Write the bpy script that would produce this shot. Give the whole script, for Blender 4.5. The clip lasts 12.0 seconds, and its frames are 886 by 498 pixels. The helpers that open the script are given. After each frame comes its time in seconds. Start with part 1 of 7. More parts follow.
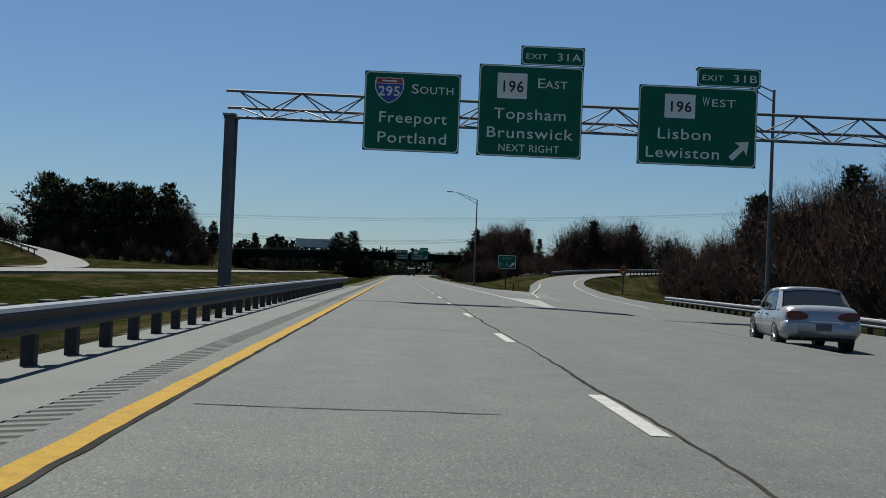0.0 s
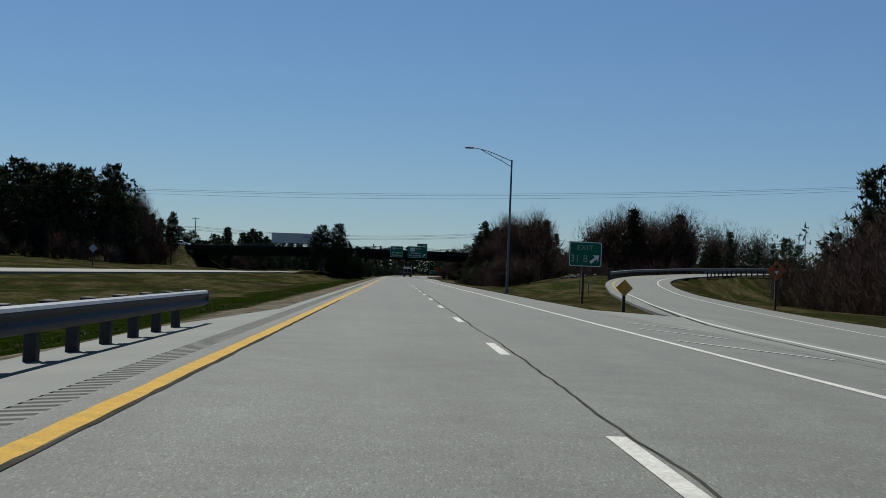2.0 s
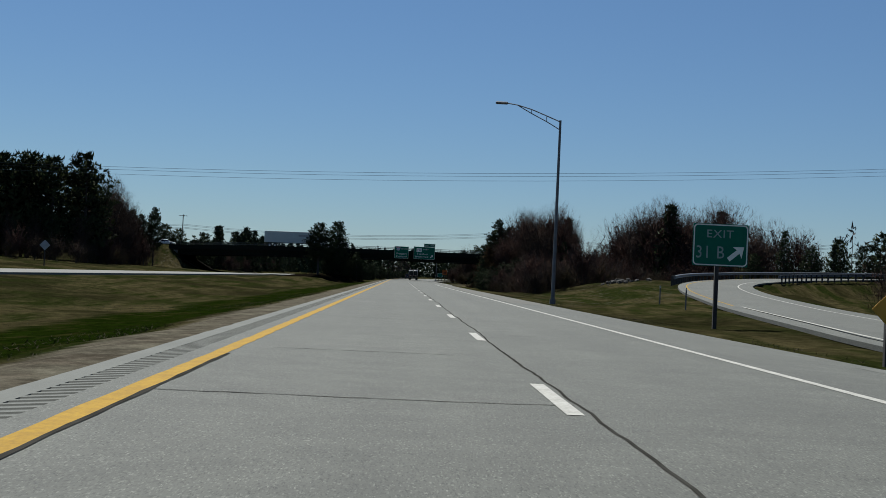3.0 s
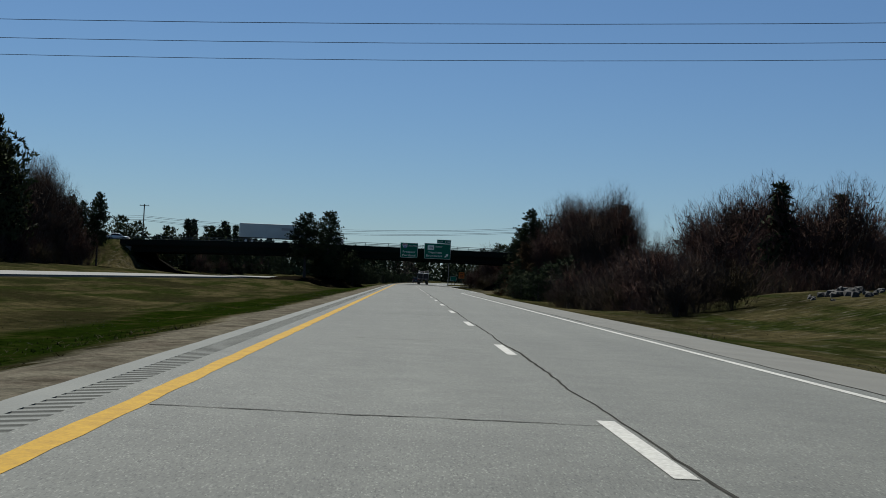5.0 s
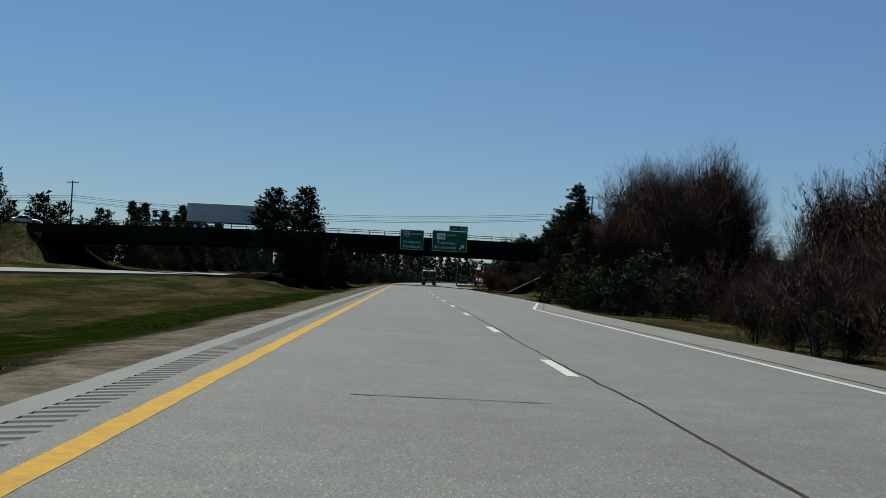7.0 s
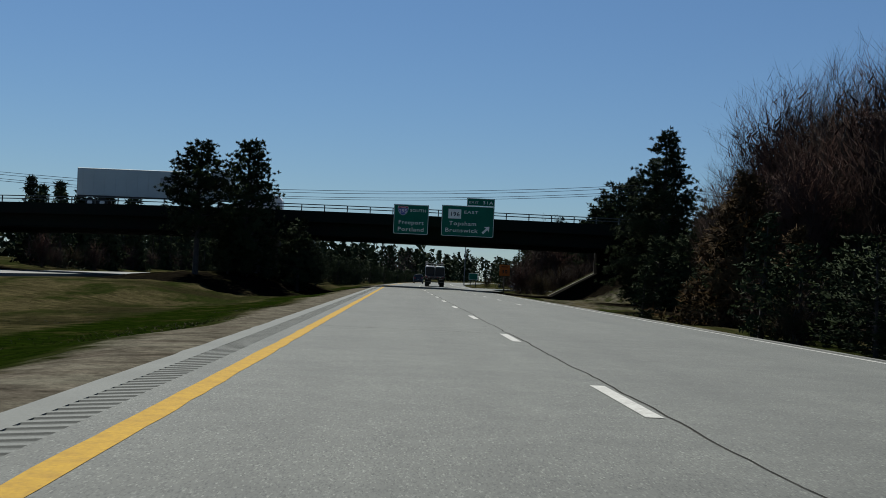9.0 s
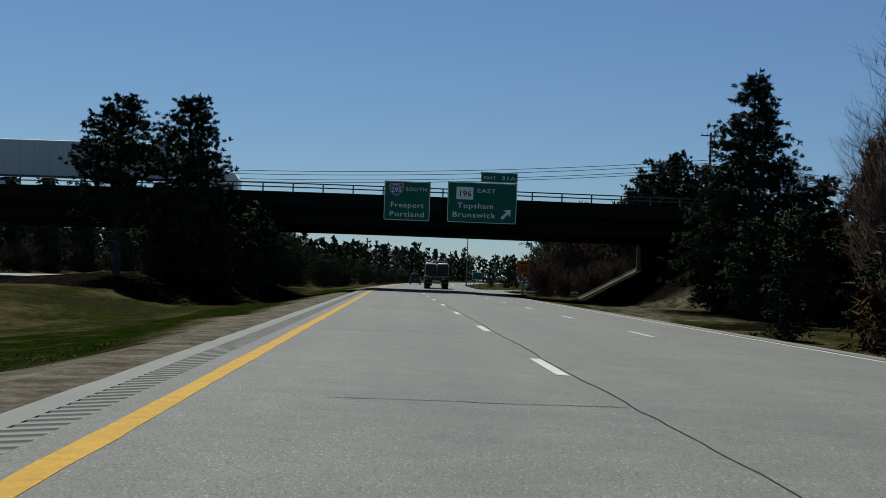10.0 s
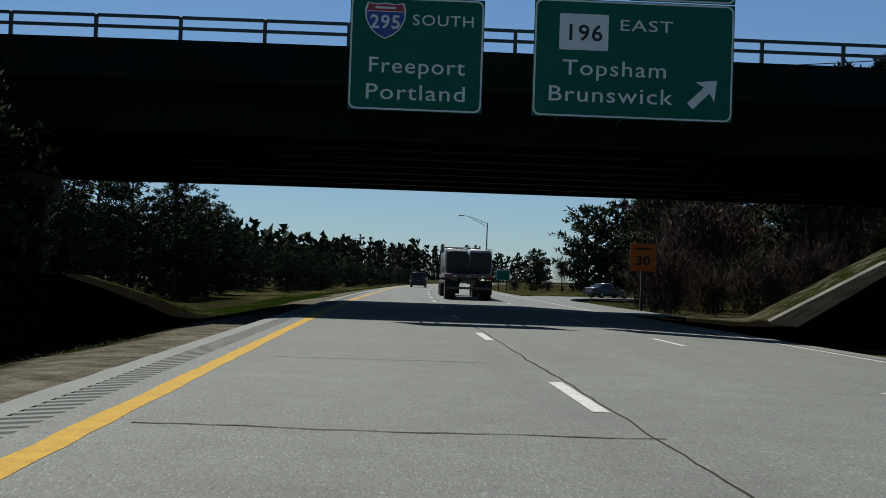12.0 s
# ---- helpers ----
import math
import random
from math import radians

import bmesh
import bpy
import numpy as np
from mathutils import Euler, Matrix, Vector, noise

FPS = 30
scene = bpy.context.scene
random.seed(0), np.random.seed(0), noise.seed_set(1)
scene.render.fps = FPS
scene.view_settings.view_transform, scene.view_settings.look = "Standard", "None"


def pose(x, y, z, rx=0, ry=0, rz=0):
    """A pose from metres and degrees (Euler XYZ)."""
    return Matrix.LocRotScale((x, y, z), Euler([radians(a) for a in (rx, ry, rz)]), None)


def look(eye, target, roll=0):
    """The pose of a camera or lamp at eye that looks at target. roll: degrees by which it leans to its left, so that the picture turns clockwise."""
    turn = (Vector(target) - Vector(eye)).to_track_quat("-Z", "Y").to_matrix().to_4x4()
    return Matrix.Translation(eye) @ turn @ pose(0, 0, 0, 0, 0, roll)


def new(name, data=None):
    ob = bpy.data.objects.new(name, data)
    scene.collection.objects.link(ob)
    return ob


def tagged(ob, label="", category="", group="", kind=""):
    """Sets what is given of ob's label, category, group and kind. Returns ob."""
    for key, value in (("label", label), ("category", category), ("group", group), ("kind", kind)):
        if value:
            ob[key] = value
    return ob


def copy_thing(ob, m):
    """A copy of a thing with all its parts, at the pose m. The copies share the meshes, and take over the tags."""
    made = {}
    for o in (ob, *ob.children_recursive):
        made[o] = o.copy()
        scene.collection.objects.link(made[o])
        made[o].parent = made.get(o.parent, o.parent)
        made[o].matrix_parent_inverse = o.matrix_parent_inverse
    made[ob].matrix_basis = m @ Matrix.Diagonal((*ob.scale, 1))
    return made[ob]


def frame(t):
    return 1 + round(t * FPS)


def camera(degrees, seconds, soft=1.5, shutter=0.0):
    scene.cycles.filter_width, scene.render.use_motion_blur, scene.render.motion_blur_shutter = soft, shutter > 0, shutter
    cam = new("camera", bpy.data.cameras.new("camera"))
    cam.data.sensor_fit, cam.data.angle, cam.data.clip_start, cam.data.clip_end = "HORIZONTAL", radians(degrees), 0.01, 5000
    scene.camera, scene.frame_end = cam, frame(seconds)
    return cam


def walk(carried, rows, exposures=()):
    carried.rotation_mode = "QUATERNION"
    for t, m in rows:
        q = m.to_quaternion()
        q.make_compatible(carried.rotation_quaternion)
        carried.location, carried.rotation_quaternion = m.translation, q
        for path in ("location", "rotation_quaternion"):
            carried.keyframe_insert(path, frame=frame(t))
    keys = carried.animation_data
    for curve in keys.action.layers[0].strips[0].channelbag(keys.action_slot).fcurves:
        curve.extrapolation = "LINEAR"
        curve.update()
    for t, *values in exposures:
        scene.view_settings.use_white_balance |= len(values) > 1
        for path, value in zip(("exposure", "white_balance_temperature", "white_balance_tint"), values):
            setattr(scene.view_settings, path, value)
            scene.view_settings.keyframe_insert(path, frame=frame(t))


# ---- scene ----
# ---- camera ----
cam = camera(37.77, 12.0, soft=0.85, shutter=0.03)
# seconds, x, y, z, yaw, pitch, roll; x = 0 is the lane line, y runs along the road
PATH = [
    (0.0, -1.865, -8.971, 1.070, -1.91, 1.11, -2.33),
    (0.5, -1.854, 7.128, 1.067, -2.02, 0.99, -2.60),
    (1.0, -1.756, 22.905, 1.096, -2.11, 1.19, -2.20),
    (1.5, -1.688, 38.792, 1.098, -2.10, 1.16, -2.21),
    (2.0, -1.608, 54.870, 1.099, -2.13, 1.13, -2.34),
    (2.5, -1.515, 70.857, 1.076, -2.02, 1.22, -2.30),
    (3.0, -1.489, 86.965, 1.078, -1.91, 1.26, -2.61),
    (5.0, -1.664, 151.076, 1.069, -1.64, 1.41, -2.83),
    (5.5, -1.715, 167.036, 1.064, -1.57, 1.28, -2.76),
    (6.0, -1.772, 183.253, 1.051, -1.71, 1.26, -2.72),
    (6.5, -1.847, 200.190, 1.042, -1.64, 1.29, -2.58),
    (7.0, -1.980, 216.846, 1.019, -1.66, 1.39, -3.12),
    (7.5, -2.063, 233.044, 1.013, -1.67, 1.32, -3.17),
    (9.5, -2.061, 298.484, 1.035, -2.00, 1.34, -2.39),
    (10.0, -1.957, 314.355, 1.053, -2.08, 1.33, -2.17),
    (10.5, -1.865, 330.637, 1.053, -1.94, 1.36, -2.12),
    (11.0, -1.855, 347.190, 1.056, -2.07, 1.37, -2.37),
    (11.5, -1.791, 363.382, 1.050, -2.09, 1.31, -2.14),
    (12.0, -1.753, 379.488, 1.052, -2.23, 1.33, -1.97),
]
walk(cam, [(t, pose(x, y, z, 90 + pitch, roll, yaw)) for t, x, y, z, yaw, pitch, roll in PATH],
     exposures=[(0.0, 0.6), (11.4, 0.6), (12.0, 0.7)])

# ---- light: clear spring noon, the sun high ahead and a little to one side ----
SUN_ELEV, SUN_TURN = radians(57.0), radians(22.0)
world = bpy.data.worlds.new("sky")
scene.world = world
world.use_nodes = True
wn, wl = world.node_tree.nodes, world.node_tree.links
sky = wn.new("ShaderNodeTexSky")
sky.sky_type, sky.sun_disc = "NISHITA", False
sky.sun_elevation, sky.sun_rotation = SUN_ELEV, -SUN_TURN
sky.air_density, sky.dust_density, sky.ozone_density = 1.0, 0.0, 4.0
even = wn.new("ShaderNodeMix")
even.data_type = "RGBA"
even.inputs["Factor"].default_value, even.inputs["B"].default_value = 0.12, (4.3, 6.9, 9.4, 1)
wl.new(sky.outputs["Color"], even.inputs["A"])
cool = wn.new("ShaderNodeMix")
cool.data_type, cool.blend_type = "RGBA", "MULTIPLY"
cool.inputs["Factor"].default_value, cool.inputs["B"].default_value = 1.0, (0.540, 0.662, 0.795, 1)
wl.new(even.outputs["Result"], cool.inputs["A"])
wl.new(cool.outputs["Result"], wn["Background"].inputs["Color"])
wn["Background"].inputs["Strength"].default_value = 0.0530
sun_data = bpy.data.lights.new("sun", "SUN")
sun_data.energy, sun_data.angle, sun_data.color = 4.9, radians(0.55), (0.965, 0.96, 0.90)
sun = new("sun", sun_data)
sun.matrix_world = look((0, 0, 60), (math.sin(SUN_TURN) * math.cos(SUN_ELEV), -math.cos(SUN_TURN) * math.cos(SUN_ELEV), 60 - math.sin(SUN_ELEV)))


# ---- materials ----
def mat(name, colour, rough=0.7, metal=0.0, vary=0.25, scale=8.0, fine=0.0, fine_scale=60.0, bump=0.0, tint=None, spec=0.5):
    """A surface: base colour, large blotches towards tint, fine grain, relief."""
    m = bpy.data.materials.new(name)
    m.use_nodes = True
    n, l = m.node_tree.nodes, m.node_tree.links
    b = n["Principled BSDF"]
    b.inputs["Roughness"].default_value, b.inputs["Metallic"].default_value = rough, metal
    b.inputs["Specular IOR Level"].default_value = spec
    co = n.new("ShaderNodeTexCoord").outputs["Object"]
    geo = n.new("ShaderNodeNewGeometry").outputs["Position"]
    big = n.new("ShaderNodeTexNoise")
    big.inputs["Scale"].default_value, big.inputs["Detail"].default_value = scale, 6
    l.new(geo, big.inputs["Vector"])
    t = tint or tuple(c * (1 - vary) for c in colour)
    mix = n.new("ShaderNodeMix")
    mix.data_type = "RGBA"
    mix.inputs["A"].default_value, mix.inputs["B"].default_value = (*colour, 1), (*t, 1)
    ramp = n.new("ShaderNodeMapRange")
    ramp.inputs["From Min"].default_value, ramp.inputs["From Max"].default_value = 0.35, 0.68
    l.new(big.outputs["Fac"], ramp.inputs["Value"])
    l.new(ramp.outputs["Result"], mix.inputs["Factor"])
    out = mix.outputs["Result"]
    if fine or bump:
        sm = n.new("ShaderNodeTexNoise")
        sm.inputs["Scale"].default_value, sm.inputs["Detail"].default_value = fine_scale, 4
        l.new(geo, sm.inputs["Vector"])
    if fine:
        gain = n.new("ShaderNodeMapRange")
        gain.inputs["From Min"].default_value, gain.inputs["From Max"].default_value = 0.3, 0.7
        gain.inputs["To Min"].default_value, gain.inputs["To Max"].default_value = 1 - fine, 1 + fine
        l.new(sm.outputs["Fac"], gain.inputs["Value"])
        mul = n.new("ShaderNodeVectorMath")
        mul.operation = "SCALE"
        l.new(out, mul.inputs[0])
        l.new(gain.outputs["Result"], mul.inputs["Scale"])
        out = mul.outputs["Vector"]
    l.new(out, b.inputs["Base Color"])
    if bump:
        bm_ = n.new("ShaderNodeBump")
        bm_.inputs["Strength"].default_value, bm_.inputs["Distance"].default_value = bump, 0.02
        l.new(sm.outputs["Fac"], bm_.inputs["Height"])
        l.new(bm_.outputs["Normal"], b.inputs["Normal"])
    return m


def leafy(name, colour, tint, rough=0.85):
    """Foliage or twigs: colour differs from clump to clump and from plant to plant."""
    m = bpy.data.materials.new(name)
    m.use_nodes = True
    n, l = m.node_tree.nodes, m.node_tree.links
    b = n["Principled BSDF"]
    b.inputs["Roughness"].default_value, b.inputs["Specular IOR Level"].default_value = rough, 0.06
    g, info = n.new("ShaderNodeNewGeometry"), n.new("ShaderNodeObjectInfo")
    mix = n.new("ShaderNodeMix")
    mix.data_type = "RGBA"
    mix.inputs["A"].default_value, mix.inputs["B"].default_value = (*colour, 1), (*tint, 1)
    l.new(g.outputs["Random Per Island"], mix.inputs["Factor"])
    gain = n.new("ShaderNodeMapRange")
    gain.inputs["To Min"].default_value, gain.inputs["To Max"].default_value = 0.82, 1.18
    l.new(info.outputs["Random"], gain.inputs["Value"])
    mul = n.new("ShaderNodeVectorMath")
    mul.operation = "SCALE"
    l.new(mix.outputs["Result"], mul.inputs[0])
    l.new(gain.outputs["Result"], mul.inputs["Scale"])
    l.new(mul.outputs["Vector"], b.inputs["Base Color"])
    return m


def asphalt_mat():
    """Pale worn asphalt: stone specks, wheel-path bands along the road, patches."""
    m = mat("asphalt", (0.06833, 0.07086, 0.06037), rough=0.84, scale=0.22, tint=(0.05785, 0.05991, 0.05111), fine=0.0, spec=0.42)
    n, l = m.node_tree.nodes, m.node_tree.links
    b = n["Principled BSDF"]
    base = b.inputs["Base Color"].links[0].from_socket
    geo = n.new("ShaderNodeNewGeometry").outputs["Position"]
    speck = n.new("ShaderNodeTexVoronoi")
    speck.inputs["Scale"].default_value = 105
    long = n.new("ShaderNodeMapping")
    long.inputs["Scale"].default_value = (1.0, 0.4, 1.0)
    l.new(geo, long.inputs["Vector"])
    l.new(long.outputs["Vector"], speck.inputs["Vector"])
    grain = n.new("ShaderNodeTexNoise")
    grain.inputs["Scale"].default_value, grain.inputs["Detail"].default_value = 48, 6
    l.new(geo, grain.inputs["Vector"])
    split = n.new("ShaderNodeSeparateXYZ")
    l.new(geo, split.inputs[0])
    squash = n.new("ShaderNodeCombineXYZ")
    shrink = n.new("ShaderNodeMath")
    shrink.operation = "MULTIPLY"
    shrink.inputs[1].default_value = 0.02
    l.new(split.outputs["X"], squash.inputs["X"])
    l.new(split.outputs["Y"], shrink.inputs[0])
    l.new(shrink.outputs[0], squash.inputs["Y"])
    band = n.new("ShaderNodeTexNoise")
    band.inputs["Scale"].default_value, band.inputs["Detail"].default_value = 1.1, 3
    l.new(squash.outputs[0], band.inputs["Vector"])

    def gain(socket, lo, hi, a, z):
        r = n.new("ShaderNodeMapRange")
        for key, v in (("From Min", lo), ("From Max", hi), ("To Min", a), ("To Max", z)):
            r.inputs[key].default_value = v
        l.new(socket, r.inputs["Value"])
        return r.outputs["Result"]

    col = n.new("ShaderNodeSeparateColor")
    l.new(speck.outputs["Color"], col.inputs[0])
    patch = n.new("ShaderNodeTexNoise")
    patch.inputs["Scale"].default_value, patch.inputs["Detail"].default_value = 1.6, 6
    l.new(geo, patch.inputs["Vector"])
    # pale chips, dark pits, grain, patches, wheel paths
    for g in (gain(col.outputs[0], 0.86, 1.0, 1.0, 2.2), gain(col.outputs[1], 0.0, 0.3, 0.40, 1.02), gain(grain.outputs["Fac"], 0.3, 0.7, 0.88, 1.12), gain(patch.outputs["Fac"], 0.3, 0.7, 0.86, 1.11), gain(band.outputs["Fac"], 0.3, 0.7, 0.9, 1.08)):
        mul = n.new("ShaderNodeVectorMath")
        mul.operation = "SCALE"
        l.new(base, mul.inputs[0])
        l.new(g, mul.inputs["Scale"])
        base = mul.outputs["Vector"]
    l.new(base, b.inputs["Base Color"])
    bp = n.new("ShaderNodeBump")
    bp.inputs["Strength"].default_value, bp.inputs["Distance"].default_value = 0.3, 0.005
    l.new(col.outputs[0], bp.inputs["Height"])
    l.new(bp.outputs["Normal"], b.inputs["Normal"])
    return m


def ground_mat():
    """Spring verge: dry straw, green patches, bare brown soil beside the pavement."""
    m = bpy.data.materials.new("verge_grass")
    m.use_nodes = True
    n, l = m.node_tree.nodes, m.node_tree.links
    b = n["Principled BSDF"]
    b.inputs["Roughness"].default_value, b.inputs["Specular IOR Level"].default_value = 1.0, 0.0
    geo = n.new("ShaderNodeNewGeometry").outputs["Position"]

    def tex(scale, detail=5, rough=0.6, stretch=None):
        src = geo
        if stretch:
            mp = n.new("ShaderNodeMapping")
            mp.inputs["Scale"].default_value = stretch
            l.new(geo, mp.inputs["Vector"])
            src = mp.outputs["Vector"]
        t = n.new("ShaderNodeTexNoise")
        t.inputs["Scale"].default_value, t.inputs["Detail"].default_value, t.inputs["Roughness"].default_value = scale, detail, rough
        l.new(src, t.inputs["Vector"])
        return t.outputs["Fac"]

    def step(s, lo, hi):
        r = n.new("ShaderNodeMapRange")
        r.inputs["From Min"].default_value, r.inputs["From Max"].default_value = lo, hi
        l.new(s, r.inputs["Value"])
        return r.outputs["Result"]

    def mix(f, a, z):
        x = n.new("ShaderNodeMix")
        x.data_type = "RGBA"
        l.new(f, x.inputs["Factor"])
        for key, v in (("A", a), ("B", z)):
            if isinstance(v, tuple):
                x.inputs[key].default_value = (*v, 1)
            else:
                l.new(v, x.inputs[key])
        return x.outputs["Result"]

    straw = mix(step(tex(0.9), 0.35, 0.65), (0.060, 0.051, 0.024), (0.031, 0.027, 0.013))
    green = mix(step(tex(1.6), 0.35, 0.65), (0.0105, 0.0155, 0.0038), (0.020, 0.0235, 0.0070))
    # mown streaks that run along the road, and larger patches
    patch = step(tex(0.42, 7, 0.62, (1.0, 0.16, 1.0)), 0.43, 0.57)
    out = mix(patch, straw, green)
    out = mix(step(tex(0.1, 5, 0.6, (1.0, 0.4, 1.0)), 0.48, 0.62), out, mix(step(tex(0.9), 0.35, 0.65), (0.021, 0.0185, 0.009), (0.0135, 0.0145, 0.0055)))
    soil = mix(step(tex(3.0, 5, 0.55), 0.35, 0.65), (0.102, 0.088, 0.068), (0.059, 0.051, 0.038))
    soil = mix(step(tex(0.8, 7, 0.72), 0.4, 0.68), soil, (0.127, 0.118, 0.090))
    vc = n.new("ShaderNodeVertexColor")
    vc.layer_name = "soil"
    sep = n.new("ShaderNodeSeparateColor")
    l.new(vc.outputs["Color"], sep.inputs[0])
    edge = n.new("ShaderNodeMath")
    edge.operation = "ADD"
    ragged = n.new("ShaderNodeMapRange")
    ragged.inputs["To Min"].default_value, ragged.inputs["To Max"].default_value = -0.5, 0.5
    l.new(tex(1.2, 6), ragged.inputs["Value"])
    l.new(sep.outputs[0], edge.inputs[0])
    l.new(ragged.outputs["Result"], edge.inputs[1])
    out = mix(step(edge.outputs[0], 0.35, 0.65), out, soil)
    edge2 = n.new("ShaderNodeMath")
    edge2.operation = "ADD"
    l.new(sep.outputs[1], edge2.inputs[0])
    l.new(ragged.outputs["Result"], edge2.inputs[1])
    lush = mix(step(tex(2.5), 0.35, 0.65), (0.0040, 0.0088, 0.0009), (0.0090, 0.0155, 0.0018))
    lush = mix(step(tex(0.55, 7, 0.72), 0.53, 0.68), lush, (0.028, 0.025, 0.009))
    out = mix(step(edge2.outputs[0], 0.3, 0.7), out, lush)
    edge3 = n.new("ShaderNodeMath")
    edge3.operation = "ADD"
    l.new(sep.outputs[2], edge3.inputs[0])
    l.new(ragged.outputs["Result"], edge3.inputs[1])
    # needle litter, coloured near black to stand for shade as well
    litter_shade = mix(step(tex(3.0), 0.35, 0.65), (0.0075, 0.006, 0.004), (0.0045, 0.004, 0.003))
    out = mix(step(edge3.outputs[0], 0.25, 0.5), out, litter_shade)
    grain = tex(14, 6, 0.75)
    gain = n.new("ShaderNodeMapRange")
    for key, v in (("From Min", 0.3), ("From Max", 0.7), ("To Min", 0.50), ("To Max", 1.12)):
        gain.inputs[key].default_value = v
    l.new(grain, gain.inputs["Value"])
    mul = n.new("ShaderNodeVectorMath")
    mul.operation = "SCALE"
    l.new(out, mul.inputs[0])
    clump = n.new("ShaderNodeMapRange")
    for key, v in (("From Min", 0.34), ("From Max", 0.62), ("To Min", 0.55), ("To Max", 1.2)):
        clump.inputs[key].default_value = v
    l.new(tex(1.9, 6, 0.7), clump.inputs["Value"])
    both = n.new("ShaderNodeMath")
    both.operation = "MULTIPLY"
    l.new(gain.outputs["Result"], both.inputs[0])
    l.new(clump.outputs["Result"], both.inputs[1])
    l.new(both.outputs[0], mul.inputs["Scale"])
    l.new(mul.outputs["Vector"], b.inputs["Base Color"])
    bp = n.new("ShaderNodeBump")
    bp.inputs["Strength"].default_value, bp.inputs["Distance"].default_value = 0.5, 0.08
    l.new(grain, bp.inputs["Height"])
    l.new(bp.outputs["Normal"], b.inputs["Normal"])
    return m


def glass_mat(name, colour=(0.012, 0.014, 0.016)):
    m = bpy.data.materials.new(name)
    m.use_nodes = True
    b = m.node_tree.nodes["Principled BSDF"]
    b.inputs["Base Color"].default_value = (*colour, 1)
    b.inputs["Roughness"].default_value, b.inputs["Specular IOR Level"].default_value = 0.06, 0.35
    return m


ASPHALT = asphalt_mat()
CONCRETE_ROAD = mat("pale_pavement", (0.1301, 0.1268, 0.1144), 0.9, scale=0.4, vary=0.14, fine=0.12, fine_scale=30, bump=0.15)
SHOULDER = mat("shoulder_asphalt", (0.09595, 0.09937, 0.08687), 0.9, scale=0.6, vary=0.18, fine=0.16, fine_scale=40, bump=0.2)
EDGE_ASPHALT = mat("sandy_shoulder", (0.08744, 0.08578, 0.07214), 0.92, scale=0.7, tint=(0.0694, 0.06722, 0.05629), fine=0.2, fine_scale=45, bump=0.2)
GROOVE = mat("groove_dirt", (0.05465, 0.05702, 0.04871), 0.95, scale=1.5, vary=0.25, fine=0.2)
# draws the thin shadow edge of each groove as a dark colour
GROOVE_LIP = mat("groove_lip_shade", (0.045, 0.046, 0.038), 0.95, scale=1.5, vary=0.3)
GROUND = ground_mat()
YELLOW = mat("yellow_line_paint", (0.290, 0.168, 0.0015), 0.8, spec=0.2, scale=5.0, tint=(0.225, 0.125, 0.0015), fine=0.18, fine_scale=30, bump=0.1)
WHITE = mat("white_line_paint", (0.3102, 0.3036, 0.2706), 0.7, scale=3.0, tint=(0.231, 0.2244, 0.198), fine=0.25, fine_scale=25, bump=0.1)
WORN_WHITE = mat("worn_white_paint", (0.33, 0.3267, 0.3069), 0.8, scale=2.2, tint=(0.1716, 0.1696, 0.1571), fine=0.25, fine_scale=18)
FADED_WHITE = mat("faded_white_paint", (0.25, 0.245, 0.22), 0.8, scale=1.1, tint=(0.105, 0.105, 0.092), fine=0.3, fine_scale=14)
TAR = mat("crack_sealer", (0.042, 0.041, 0.037), 1.0, spec=0.0, scale=2.0, vary=0.4)
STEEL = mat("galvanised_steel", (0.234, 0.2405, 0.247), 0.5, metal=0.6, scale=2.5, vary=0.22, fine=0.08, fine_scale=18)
# rail steel darkened in colour for the face turned from the sun
SHADED_RAIL = mat("shaded_rail_steel", (0.032, 0.032, 0.038), 0.6, metal=0.1, scale=2.0, vary=0.3, fine=0.1, fine_scale=16, spec=0.3)
GANTRY_STEEL = mat("gantry_steel", (0.125, 0.132, 0.142), 0.55, metal=0.2, scale=2.0, vary=0.25, fine=0.1)
RAIL_STEEL = mat("weathered_rail_steel", (0.156, 0.156, 0.1593), 0.6, metal=0.35, scale=2.0, vary=0.3, fine=0.1, fine_scale=16, spec=0.3)
DULL_STEEL = mat("weathered_steel", (0.15, 0.15, 0.1537), 0.6, metal=0.5, scale=2.0, vary=0.3, fine=0.1)
LEG_STEEL = mat("dark_leg_steel", (0.115, 0.115, 0.12), 0.7, metal=0.2, scale=1.6, vary=0.3, fine=0.1, spec=0.3)
POST = mat("dark_post", (0.042, 0.038, 0.035), 0.85, scale=4, vary=0.35, fine=0.2, fine_scale=30, bump=0.2)
WOOD = mat("weathered_timber", (0.091, 0.0735, 0.056), 0.9, scale=3, vary=0.35, fine=0.2, fine_scale=24, bump=0.2)
GIRDER = mat("dark_green_girder_paint", (0.007, 0.012, 0.009), 0.9, spec=0.12, scale=0.8, vary=0.35, fine=0.12, tint=(0.010, 0.010, 0.008))
CONCRETE = mat("bridge_concrete", (0.112, 0.105, 0.091), 0.95, spec=0.2, scale=0.7, tint=(0.0525, 0.049, 0.042), fine=0.12, fine_scale=14, bump=0.15)
RAILING = mat("bridge_rail_paint", (0.05, 0.06, 0.058), 0.5, metal=0.3, scale=2, vary=0.3)
SIGN_GREEN = mat("green_sign_sheeting", (0.0024, 0.126, 0.0744), 0.5, spec=0.15, scale=0.9, vary=0.14, fine=0.05, fine_scale=6)
DULL_WHITE = mat("dulled_white_sheeting", (0.30, 0.36, 0.32), 0.55, spec=0.2, scale=2.0, vary=0.15)
